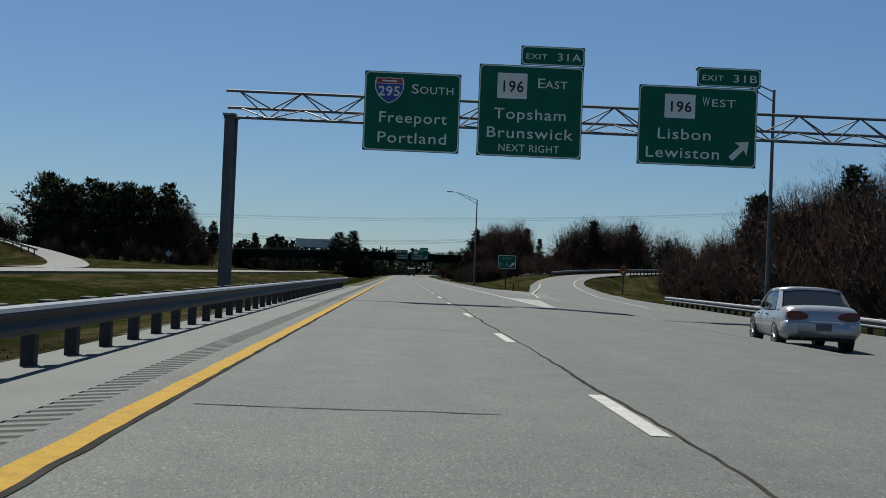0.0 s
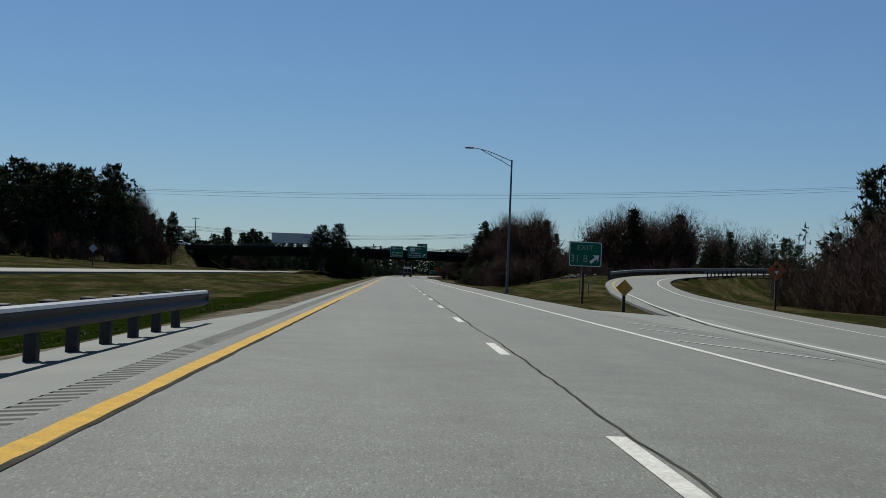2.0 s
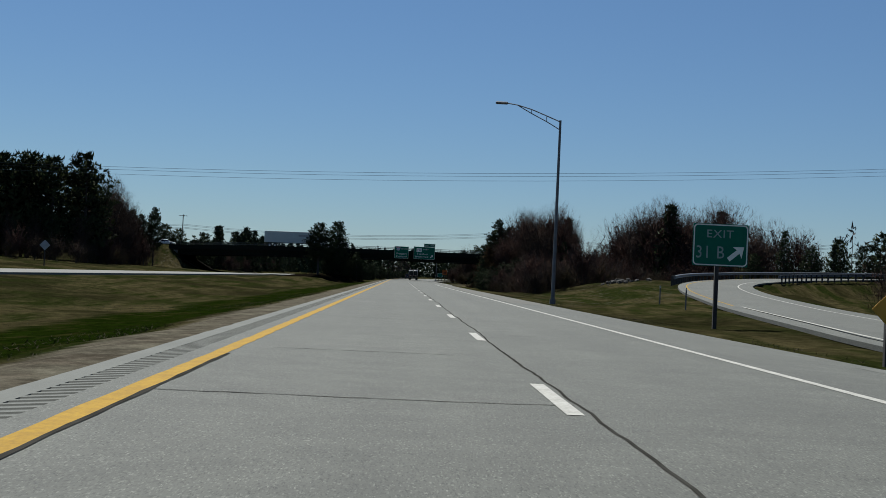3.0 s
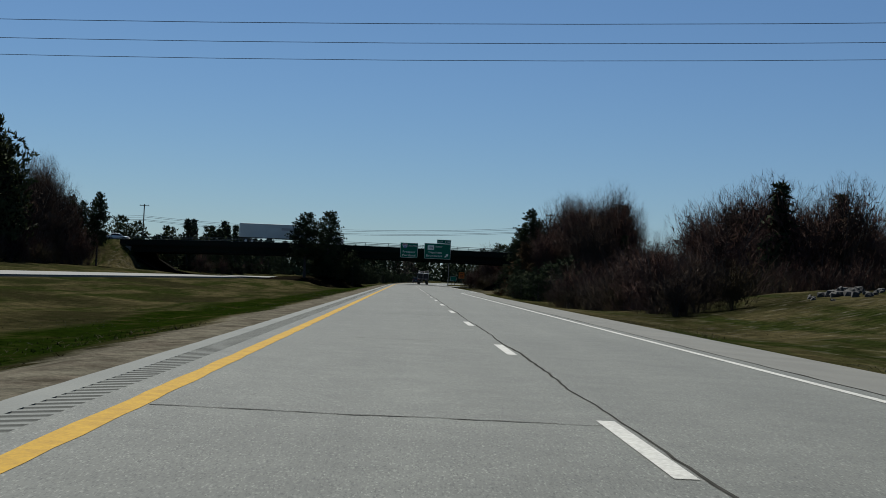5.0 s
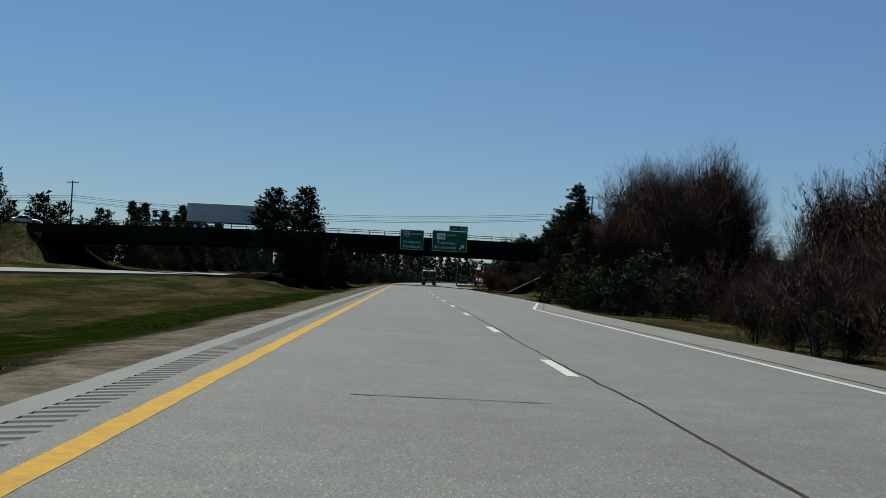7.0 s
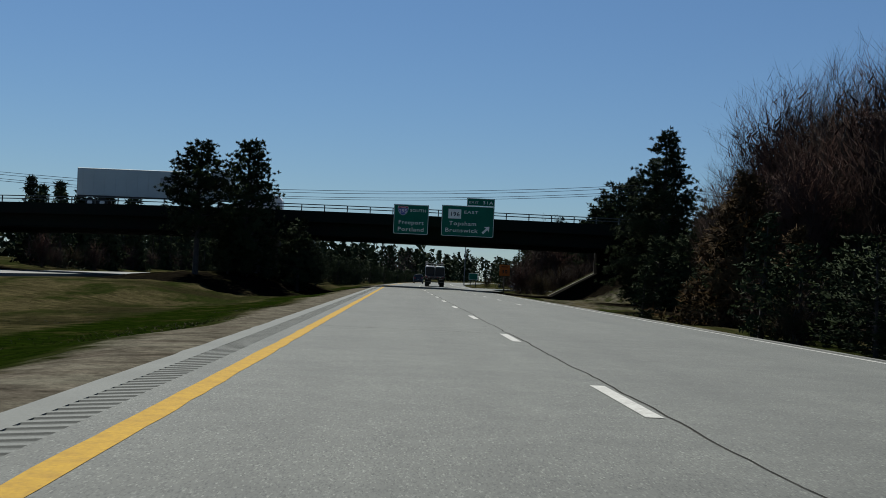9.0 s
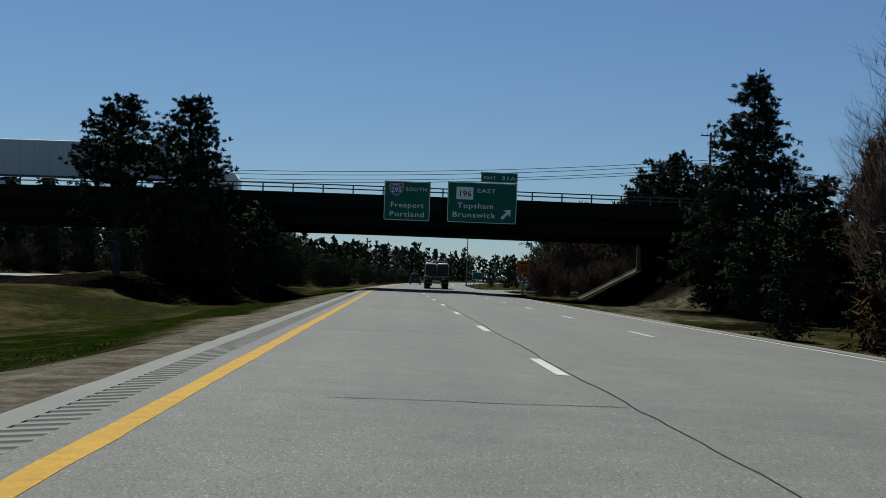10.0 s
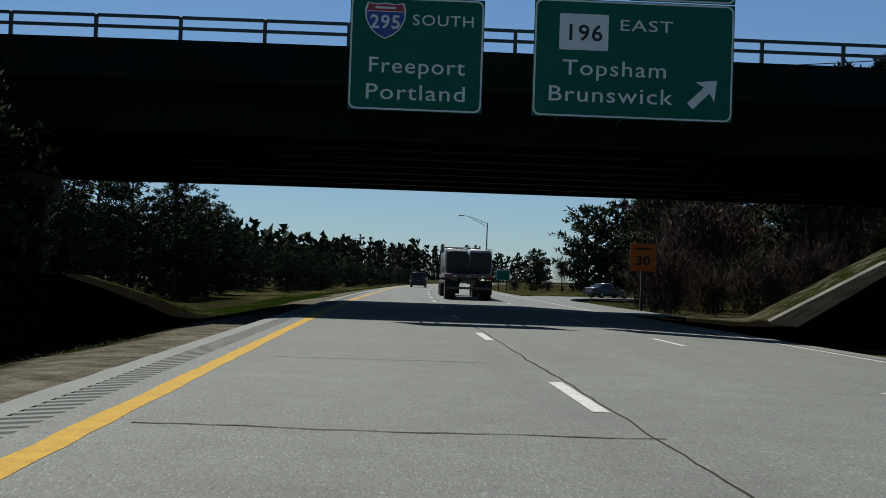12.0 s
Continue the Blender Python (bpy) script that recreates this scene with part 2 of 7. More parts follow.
SIGN_WHITE = mat("white_sign_sheeting", (0.80, 0.79, 0.70), 0.5, scale=2.0, vary=0.12)
SIGN_BACK = mat("sign_back_aluminium", (0.30, 0.31, 0.32), 0.5, metal=0.6, scale=2, vary=0.2)
SIGN_RED = mat("red_sign_sheeting", (0.42, 0.03, 0.035), 0.45, scale=2, vary=0.15)
SIGN_BLUE = mat("blue_sign_sheeting", (0.025, 0.065, 0.29), 0.45, scale=2, vary=0.15)
SIGN_BLACK = mat("black_sign_ink", (0.012, 0.012, 0.012), 0.5, scale=2, vary=0.2)
SIGN_AMBER = mat("amber_sign_sheeting", (0.62, 0.30, 0.02), 0.45, scale=2, vary=0.12)
SIGN_ORANGE = mat("orange_sign_sheeting", (0.42, 0.105, 0.010), 0.45, scale=2, vary=0.12)
NEEDLE = leafy("pine_needles", (0.02574, 0.03575, 0.01502), (0.0429, 0.05005, 0.02145))
NEEDLE_BROWN = leafy("browned_needles", (0.063, 0.0378, 0.01764), (0.04116, 0.0294, 0.01428))
NEEDLE_DARK = leafy("spruce_needles", (0.01721, 0.02754, 0.01262), (0.03213, 0.04131, 0.01836))
TWIG = leafy("bare_twigs", (0.04596, 0.03357, 0.02676), (0.03646, 0.02686, 0.02153))
TWIG_RED = leafy("budding_maple_twigs", (0.04939, 0.02906, 0.02415), (0.03859, 0.02324, 0.0197))
TWIG_GREEN = leafy("budding_twigs", (0.0422, 0.0322, 0.01798), (0.03201, 0.02534, 0.01439))
BARK = mat("bark", (0.044, 0.036, 0.030), 0.95, scale=2.5, vary=0.4, fine=0.25, fine_scale=20, bump=0.4)
PALE_BARK = mat("pale_bark", (0.20, 0.18, 0.155), 0.9, scale=2.5, vary=0.4, fine=0.2, fine_scale=20, bump=0.2)
SILVER = mat("silver_car_paint", (0.36, 0.37, 0.385), 0.26, metal=0.5, scale=1.5, vary=0.05)
DARK_PAINT = mat("dark_car_paint", (0.012, 0.013, 0.016), 0.25, metal=0.2, scale=1.5, vary=0.1)
WHITE_PAINT = mat("white_vehicle_paint", (0.70, 0.71, 0.71), 0.35, scale=0.8, vary=0.10)
GREY_PAINT = mat("grey_car_paint", (0.048, 0.051, 0.054), 0.3, metal=0.4, scale=1.5, vary=0.1)
CAR_GLASS = glass_mat("dark_car_glass")
RUBBER = mat("tyre_rubber", (0.022, 0.022, 0.022), 0.9, scale=6, vary=0.2)
RIM = mat("wheel_alloy", (0.48, 0.49, 0.5), 0.35, metal=0.8, scale=4, vary=0.15)
TRIM = mat("black_plastic_trim", (0.02, 0.02, 0.021), 0.6, scale=4, vary=0.2)
TAIL = mat("red_tail_lens", (0.10, 0.005, 0.010), 0.2, scale=5, vary=0.2)
PLATE = mat("number_plate", (0.09, 0.092, 0.1), 0.5, scale=6, vary=0.1)
WRAP = mat("white_plastic_wrap", (0.44, 0.45, 0.45), 0.3, scale=1.6, tint=(0.26, 0.27, 0.27), fine=0.08, fine_scale=5, bump=0.5)
TARP = mat("grey_load_end", (0.0315, 0.0324, 0.03375), 0.6, scale=1.2, vary=0.3, fine=0.1, bump=0.3)
TRAILER_GREY = mat("pale_trailer_panel", (0.42, 0.47, 0.46), 0.4, scale=0.5, vary=0.08)
# concrete darkened in its colour for the shade below the overpass
SHADED_CONCRETE = mat("shaded_concrete", (0.01155, 0.01089, 0.00924), 1.0, spec=0.0, scale=0.9, tint=(0.00528, 0.00495, 0.00429), fine=0.2, fine_scale=9, bump=0.3)
ROCK = mat("grey_rubble", (0.03234, 0.03046, 0.02695), 0.95, scale=2, vary=0.35, fine=0.2, fine_scale=12, bump=0.4)
DRY_BLADE = leafy("dry_grass_blades", (0.03658, 0.02888, 0.0154), (0.0231, 0.01829, 0.009625))
GREEN_BLADE = leafy("green_grass_blades", (0.006, 0.0102, 0.0024), (0.0108, 0.0126, 0.0042))
WIRE = mat("black_cable", (0.03, 0.03, 0.032), 0.6, scale=2, vary=0.2)


# ---- mesh helpers ----
def box(bm, c, s, m=None, bevel=0.0):
    """An axis-aligned box round c of size s, placed by m, with bevelled edges."""
    r = bmesh.ops.create_cube(bm, size=1.0, matrix=Matrix.Translation(c) @ Matrix.Diagonal((*s, 1)))
    vs = r["verts"]
    if bevel:
        es = list({e for v in vs for e in v.link_edges})
        b = bmesh.ops.bevel(bm, geom=es, offset=bevel, segments=1, affect="EDGES")
        vs = list({v for f in b["faces"] for v in f.verts} | {v for v in vs if v.is_valid})
    if m is not None:
        bmesh.ops.transform(bm, matrix=m, verts=vs)
    return vs


def tube(bm, p, q, r0, r1=None, seg=8, caps=True):
    """A tapered round bar from p to q."""
    p, q = Vector(p), Vector(q)
    r1 = r0 if r1 is None else r1
    d = (q - p).normalized()
    a = d.orthogonal().normalized()
    b = d.cross(a)
    rings = []
    for c, r in ((p, r0), (q, r1)):
        rings.append([bm.verts.new(c + r * (math.cos(6.28318 * k / seg) * a + math.sin(6.28318 * k / seg) * b)) for k in range(seg)])
    for k in range(seg):
        bm.faces.new((rings[0][k], rings[0][(k + 1) % seg], rings[1][(k + 1) % seg], rings[1][k]))
    if caps:
        bm.faces.new(rings[0][::-1])
        bm.faces.new(rings[1])
    return rings


def sweep(bm, profile, path, closed=False, caps=True):
    """A profile of (sideways, up) points carried along a path of (x, y, z) points; its sideways axis stays level."""
    path = [Vector(p) for p in path]
    rings = []
    for i, p in enumerate(path):
        d = path[min(i + 1, len(path) - 1)] - path[max(i - 1, 0)]
        side = Vector((d.y, -d.x, 0)).normalized()
        rings.append([bm.verts.new(p + side * u + Vector((0, 0, v))) for u, v in profile])
    k = len(profile)
    for a, b in zip(rings, rings[1:]):
        for j in range(k if closed else k - 1):
            bm.faces.new((a[j], a[(j + 1) % k], b[(j + 1) % k], b[j]))
    if closed and caps:
        bm.faces.new(rings[0][::-1])
        bm.faces.new(rings[-1])


def prism(bm, outline, y0, y1):
    """An upright plate: outline of (x, z) points, from y0 to y1."""
    a = [bm.verts.new((x, y0, z)) for x, z in outline]
    b = [bm.verts.new((x, y1, z)) for x, z in outline]
    bm.faces.new(a)
    bm.faces.new(b[::-1])
    for k in range(len(outline)):
        j = (k + 1) % len(outline)
        bm.faces.new((a[j], a[k], b[k], b[j]))


def round_rect(x0, z0, x1, z1, r, seg=4):
    pts = []
    for cx_, cz_, a0 in ((x1 - r, z1 - r, 0), (x0 + r, z1 - r, 90), (x0 + r, z0 + r, 180), (x1 - r, z0 + r, 270)):
        for k in range(seg + 1):
            a = radians(a0 + 90 * k / seg)
            pts.append((cx_ + r * math.cos(a), cz_ + r * math.sin(a)))
    return pts


def mesh_of(name, bm, material, smooth=False):
    me = bpy.data.meshes.new(name)
    bmesh.ops.recalc_face_normals(bm, faces=bm.faces)
    if smooth:
        for f in bm.faces:
            f.smooth = True
    bm.to_mesh(me)
    bm.free()
    if material:
        me.materials.append(material)
    return me


def part(name, bm, material, parent, label="", smooth=False):
    """Links bm as one mesh object under a thing or a part."""
    ob = new(name, mesh_of(name, bm, material, smooth))
    ob.parent = parent
    if label:
        ob["label"] = label
    return ob


def thing(name, label, category, group="", kind="", m=None):
    ob = new(name)
    ob.empty_display_size = 0.3
    tagged(ob, label, category, group, kind)
    if m is not None:
        ob.matrix_basis = m
    return ob


def solid(name, bm, material, label, category, kind="", group="", smooth=False):
    return tagged(new(name, mesh_of(name, bm, material, smooth)), label, category, group, kind)


def raw(name, verts, faces, material):
    me = bpy.data.meshes.new(name)
    me.from_pydata(verts, [], faces)
    me.materials.append(material)
    return me


def smooth01(a, b, v):
    t = min(1.0, max(0.0, (v - a) / (b - a)))
    return t * t * (3 - 2 * t)


# ---- the lie of the land ----
def cx(y):
    """The road runs straight, then bends gently past the bridge."""
    return 0.0 if y < 400 else (y - 400) ** 2 / 5800.0


RAMP = [(6.6, -60), (6.9, 0), (7.6, 25), (9.2, 50), (11.3, 75), (13.2, 100), (15.4, 125), (18.0, 152), (22.5, 182), (28.5, 208), (37.0, 230), (50.0, 249), (68.0, 262), (95.0, 270), (130.0, 272)]
RAMP_Z = [(-60, -0.15), (0, -0.2), (40, -0.3), (75, -0.4), (100, -0.4), (125, -0.15), (152, 0.3), (182, 0.95), (208, 1.6), (230, 2.2), (249, 2.9), (262, 3.6), (275, 4.2)]


def spline(pts, steps):
    """A smooth line through pts."""
    out = []
    ps = [Vector((*p, 0)) if len(p) == 2 else Vector(p) for p in pts]
    ps = [2 * ps[0] - ps[1]] + ps + [2 * ps[-1] - ps[-2]]
    for i in range(1, len(ps) - 2):
        a, b, c, d = ps[i - 1:i + 3]
        for k in range(steps):
            t = k / steps
            out.append(0.5 * (2 * b + (c - a) * t + (2 * a - 5 * b + 4 * c - d) * t * t + (3 * b - a - 3 * c + d) * t ** 3))
    out.append(ps[-2])
    return out


RAMP_LINE = spline(RAMP, 6)
for _p in RAMP_LINE:
    _p.z = float(np.interp(_p.y, [a for a, b in RAMP_Z], [b for a, b in RAMP_Z]))
_RX, _RY, _RZ = (np.array([p[k] for p in RAMP_LINE]) for k in range(3))
# the ramp that climbs away on the far side of the other carriageway
LOOP = [(-47.0, 150), (-52.0, 185), (-57.0, 208), (-63.0, 220), (-72.0, 224), (-84.0, 220), (-100.0, 205), (-120.0, 190)]
LOOP_LINE = spline(LOOP, 6)
for _p in LOOP_LINE:
    _p.z = -0.1 + 4.7 * smooth01(-50, -80, _p.x)
_LX, _LY, _LZ = (np.array([p[k] for p in LOOP_LINE]) for k in range(3))
NB = (-44.5, -33.5)


def verge(x, y):
    """Height of the ground, before the fine unevenness."""
    x = x - cx(y)
    z = float(np.interp(x, [-400, -140, -75, -52, -46, -33, -29, -17, -11, -7.5, -6.2, -4.6, 3.7, 8, 14, 22, 40, 90, 400],
                        [4, 2.5, 1.2, 0.3, -0.2, -0.2, -0.35, -1.15, -1.0, -0.5, -0.22, -0.2, -0.2, -0.3, -0.5, -0.5, 0.3, 1.5, 4]))
    # the median lifts to a grassy shelf before the overpass
    k = smooth01(330, 378, y) * (1 - smooth01(446, 475, y))
    if -33 < x < -8:
        shelf = float(np.interp(x, [-33, -29, -25, -21, -19, -17, -14, -11.5, -9.5, -8], [-0.3, -0.3, -0.28, -0.35, -0.75, -1.3, -1.45, -1.15, -0.9, -0.62]))
        z = z * (1 - k) + shelf * k
    # mound in the median round the bridge pier
    m = smooth01(398, 411, y) * (1 - smooth01(440, 450, y))
    z += m * float(np.interp(x - 0.8 * smooth01(420, 436, y), [-30, -25, -22, -19, -16.8, -14, -11.8, -10], [0, 0.75, 1.05, 1.6, 2.1, 1.35, 0.2, 0]))
    # worn ribs and hollows down the mound's near foot
    rib = smooth01(393, 400, y) * (1 - smooth01(409, 415, y)) * smooth01(-31, -27, x) * (1 - smooth01(-12, -9.5, x))
    z += 0.16 * rib * math.sin(1.25 * x + 0.35 * y)
    # bank on the right-hand side of the main road, below the ramp
    z += 2.1 * smooth01(9.5, 24, x) * smooth01(160, 195, y) * (1 - smooth01(225, 262, y)) * (1 - smooth01(27, 34, x))
    # hollow inside the curve of the ramp
    z -= 1.3 * smooth01(26, 34, x) * (1 - smooth01(60, 75, x)) * smooth01(110, 150, y) * (1 - smooth01(215, 235, y))
    # hollow in front of the thicket
    z -= 0.45 * smooth01(6.8, 10.5, x) * (1 - smooth01(34, 42, x)) * smooth01(228, 250, y) * (1 - smooth01(385, 402, y))
    # approach banks of the overpass
    fall = max(416.5 - y, y - 438.5, 0.0) / 1.9
    if x > 11.5:
        front = max(416.5 - y, 0.0) / 2.7
        under = -0.95 + (x - 15.0) * 0.545
        if 416.5 <= y <= 438.5:
            top = 7.0 if x > 21.9 else under
        else:
            if y > 438.5:
                top = min(7.0, -0.95 + (x - 14.4) * 0.545) - max(0.0, y - 443.5) / 3.2
            else:
                top = min(7.0 if x > 23.0 else 0.5 + (x - 12.8) * 0.5, -0.6 + (x - 11.5) * 0.52) - front
        z = max(z, top)
    if x < -50:
        under = -0.4 + (-50.5 - x) * 0.55
        top = 6.2 if x < -57.5 else under
        z = max(z, min(top - fall, -0.4 + (-50 - x) * 0.5 if y < 416.5 or y > 438.5 else top))
    return z


def gz(x, y):
    z = verge(x, y)
    d = (_RX - x) ** 2 + (_RY - y) ** 2
    i = int(d.argmin())
    k = 1 - smooth01(3.4, 9.0, math.sqrt(d[i]))
    if k > 0 and x - cx(y) > 4.0:
        z = z * (1 - k) + (_RZ[i] - 0.16) * k
    d = (_LX - x) ** 2 + (_LY - y) ** 2
    i = int(d.argmin())
    k = 1 - smooth01(3.6, 10.0, math.sqrt(d[i]))
    if k > 0 and x < NB[0]:
        z = z * (1 - k) + (_LZ[i] - 0.16) * k
    return z


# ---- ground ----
# needle litter and painted shade lie under these pines: x, y, radius
LITTER_SHADE = [(-13.5, 404.5, 5.0), (-18.5, 401.0, 5.0), (-22.9, 406.5, 6.5), (-16.4, 407.5, 6.0), (-12.4, 411.5, 4.0), (-27, 410, 5.0), (-24.5, 401.0, 5.5), (-30, 404.5, 6.0), (-34, 409, 6.0), (20.5, 399, 8.5), (23, 392, 7.0), (19, 384, 7.0), (25, 405, 6.0)]


def build_ground():
    xs = [-3000, -1200, -600, -300, -200] + list(range(-160, -64, 6)) + list(range(-64, -12, 2)) + list(range(-12, 34, 1)) + list(range(34, 70, 3)) + list(range(70, 160, 9)) + [200, 300, 600, 1200, 3000]
    ys = [-600, -200, -100] + list(range(-60, 520, 3)) + list(range(520, 800, 10)) + [900, 1100, 1500, 2200, 3500, 4800]
    verts, faces, cols = [], [], []
    for y in ys:
        for x in xs:
            far = smooth01(520, 900, y)
            z = gz(x, y) * (1 - far * (1 if abs(x) > 25 else 0.6))
            rough = 0.0 if -6.5 < x - cx(y) < 7 else noise.noise((x * 0.13, y * 0.09, 0)) * 0.22 + noise.noise((x * 0.5, y * 0.4, 3)) * 0.07
            if abs(x) > 160:
                rough += noise.noise((x * 0.004, y * 0.004, 7)) * 6
            near_ramp = min(((_RX - x) ** 2 + (_RY - y) ** 2).min(), ((_LX - x) ** 2 + (_LY - y) ** 2).min()) < 30 or NB[0] - 2 < x - cx(y) < NB[1] + 2
            verts.append((x, y, z + (0 if near_ramp else rough) - (0.25 if NB[0] < x - cx(y) < NB[1] else 0)))
            u = x - cx(y)
            soil = 1.0 if (-6.0 < u < -4) else 0.0
            if 10.0 < u < 27 and (388 < y < 417 or 438.5 < y < 452):
                soil = 0.45 if y < 430 else 0.4
            if 7.5 < u < 26 and 165 < y < 245:
                soil = 0.3
            if -62 < u < -50 and 396 < y < 417:
                soil = 0.35
            if -8.0 <= u <= -6.0:
                soil = 0.65 if y < 90 else 0.9 if u > -6.5 else 0.42 if u > -7.5 else 0.5 if y > 365 else 0.0
            if -9.2 < u < -8.0 and y > 365:
                soil = 0.4
            lush = (0.62 if u > -13 else 0.25) if -30 < u < -9.2 and 392 < y < 450 else 0.85 if -12.6 < u < -7.4 and y > 70 else (0.55 if -30 < u < -16 and y < 80 else 0.0)
            litter_shade = max([0.0] + [1 - math.hypot(x - a, y - b) / r for a, b, r in LITTER_SHADE])
            # the overpass's shade painted into the ground beneath it
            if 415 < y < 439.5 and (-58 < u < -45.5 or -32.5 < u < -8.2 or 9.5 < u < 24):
                litter_shade = 1.0
            # the same painted shade on the bank just before the overpass
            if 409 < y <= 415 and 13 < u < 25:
                litter_shade = 0.8
            cols.append((soil, lush, litter_shade, 1))
    w = len(xs)
    for j in range(len(ys) - 1):
        for i in range(w - 1):
            faces.append((j * w + i, j * w + i + 1, (j + 1) * w + i + 1, (j + 1) * w + i))
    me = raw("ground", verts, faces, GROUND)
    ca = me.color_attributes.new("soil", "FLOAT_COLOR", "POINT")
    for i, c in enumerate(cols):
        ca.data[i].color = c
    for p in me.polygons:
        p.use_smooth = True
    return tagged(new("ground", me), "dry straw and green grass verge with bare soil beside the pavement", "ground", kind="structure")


build_ground()

# ---- pavements ----
YS = [-60 + 5 * k for k in range(113)] + [520, 560, 600, 650, 700, 760, 820, 900, 1000, 1100, 1250]


def right_edge(y):
    """The paved edge on the right-hand side of the through lanes."""
    return float(np.interp(y, [-60, 30, 60, 95, 110, 130, 160, 250, 275, 300, 330, 420, 470, 520, 600], [6.4, 6.4, 6.4, 6.6, 6.5, 6.3, 6.2, 6.1, 6.2, 7.2, 7.5, 7.6, 8.2, 7.4, 6.6]))


def road_z(u):
    """Cross-fall of the carriageway."""
    return float(np.interp(u, [-6.6, -4.1, 3.6, 9.0], [-0.19, 0.0, 0.0, -0.2]))


def strip(name, material, left, right, ys, lift=0.0, thick=0.12, label="", category="road", kind="structure", cols=None):
    """A paved band between two edges, with a thickness."""
    bm = bmesh.new()
    rows = []
    for y in ys:
        a, b = left(y), right(y)
        us = [a, b] if not cols else [a] + [c for c in cols if a < c < b] + [b]
        if cols and len(us) != len(cols) + 2:
            us = [a + (b - a) * k / (len(cols) + 1) for k in range(len(cols) + 2)]
        rows.append([bm.verts.new((cx(y) + u, y, road_z(u) + lift)) for u in us])
    for a, b in zip(rows, rows[1:]):
        for k in range(len(a) - 1):
            bm.faces.new((a[k], a[k + 1], b[k + 1], b[k]))
    if thick:
        for side in (0, -1):
            low = [bm.verts.new(r[side].co - Vector((0, 0, thick))) for r in rows]
            for k in range(len(rows) - 1):
                bm.faces.new((rows[k][side], rows[k + 1][side], low[k + 1], low[k]))
    return solid(name, bm, material, label, category, kind)


strip("road", ASPHALT, lambda y: -4.08, right_edge, YS, cols=[-2, 0, 2, 3.6], label="pale worn asphalt carriageway with two marked lanes")


def left_edge(y):
    return float(np.interp(y, [-60, 55, 80, 92, 1300], [-6.5, -6.5, -6.3, -4.82, -4.8]))


fine_edge = [-60 + 0.8 * k for k in range(660)] + YS[106:]
strip("shoulder", SHOULDER, lambda y: left_edge(y) + 0.03 * noise.noise((y * 0.9, 2, 0)) + 0.035 * noise.noise((y * 3.1, 5, 0)), lambda y: -4.47, fine_edge, label="narrow pale paved shoulder beside the rumble strip", category="shoulder", cols=[-4.6])


def rumble():
    """Milled grooves across the shoulder, each a shallow trough."""
    verts, faces, mats = [], [], []
    y, step = -40.0, 0.305
    while y < 470:
        prof = [(0.0, 0.0), (0.045, -0.012), (0.17, -0.012), (0.19, 0.0), (step, 0.0)]
        for (a, za), (b, zb) in zip(prof, prof[1:]):
            k = len(verts)
            c = cx(y)
            verts += [(c - 4.47, y + a, road_z(-4.47) + za), (c - 4.08, y + a, road_z(-4.08) + za), (c - 4.08, y + b, road_z(-4.08) + zb), (c - 4.47, y + b, road_z(-4.47) + zb)]
            faces.append((k, k + 1, k + 2, k + 3))
            mats.append(0 if b == step else 2 if a == 0.0 else 1)
        y += step
    me = raw("rumble_strip", verts, faces, SHOULDER)
    me.materials.append(GROOVE)
    me.materials.append(GROOVE_LIP)
    for p, i in zip(me.polygons, mats):
        p.material_index = i
    tagged(new("rumble_strip", me), "rumble strip of short dirty grooves milled into the shoulder", "rumble strip", kind="stuff")


rumble()
# past the milled stretch the shoulder runs on plain
strip("shoulder_far", SHOULDER, lambda y: -4.47, lambda y: -4.08, [470.1, 480, 500, 520, 560, 600, 700, 820, 1000, 1250], label="plain paved shoulder beyond the milled grooves", category="shoulder")


def ribbon(name, material, line, width, ys, label, lift=0.005, ragged=0.0, category="road marking", kind="structure"):
    """A painted line that follows the carriageway."""
    bm = bmesh.new()
    prev = None
    for y in ys:
        u = line(y)
        a = bm.verts.new((cx(y) + u - width / 2 + random.uniform(-ragged, ragged), y, road_z(u - width / 2) + lift))
        b = bm.verts.new((cx(y) + u + width / 2 + random.uniform(-ragged, ragged), y, road_z(u + width / 2) + lift))
        if prev:
            bm.faces.new((prev[0], prev[1], b, a))
        prev = (a, b)
    return solid(name, bm, material, label, category, kind)


random.seed(3)
fine_ys = [-40 + 0.6 * k for k in range(800)] + YS[112:]
ribbon("dark_seam", TAR, lambda y: -3.6, 0.055, fine_ys[:240], "dark sealed seam beside the yellow edge line", lift=0.006, ragged=0.014)
ribbon("yellow_line", YELLOW, lambda y: -3.727, 0.2, fine_ys, "worn yellow left edge line", lift=0.003, ragged=0.012)


def white_line(y):
    return float(np.interp(y, [30, 272, 300, 420, 470, 540, 700], [3.555, 3.555, 6.6, 6.75, 6.9, 4.2, 3.6]))


ribbon("white_line", WHITE, white_line, 0.14, [36 + 1.5 * k for k in range(300)] + YS[110:], "solid white right edge line", ragged=0.006)


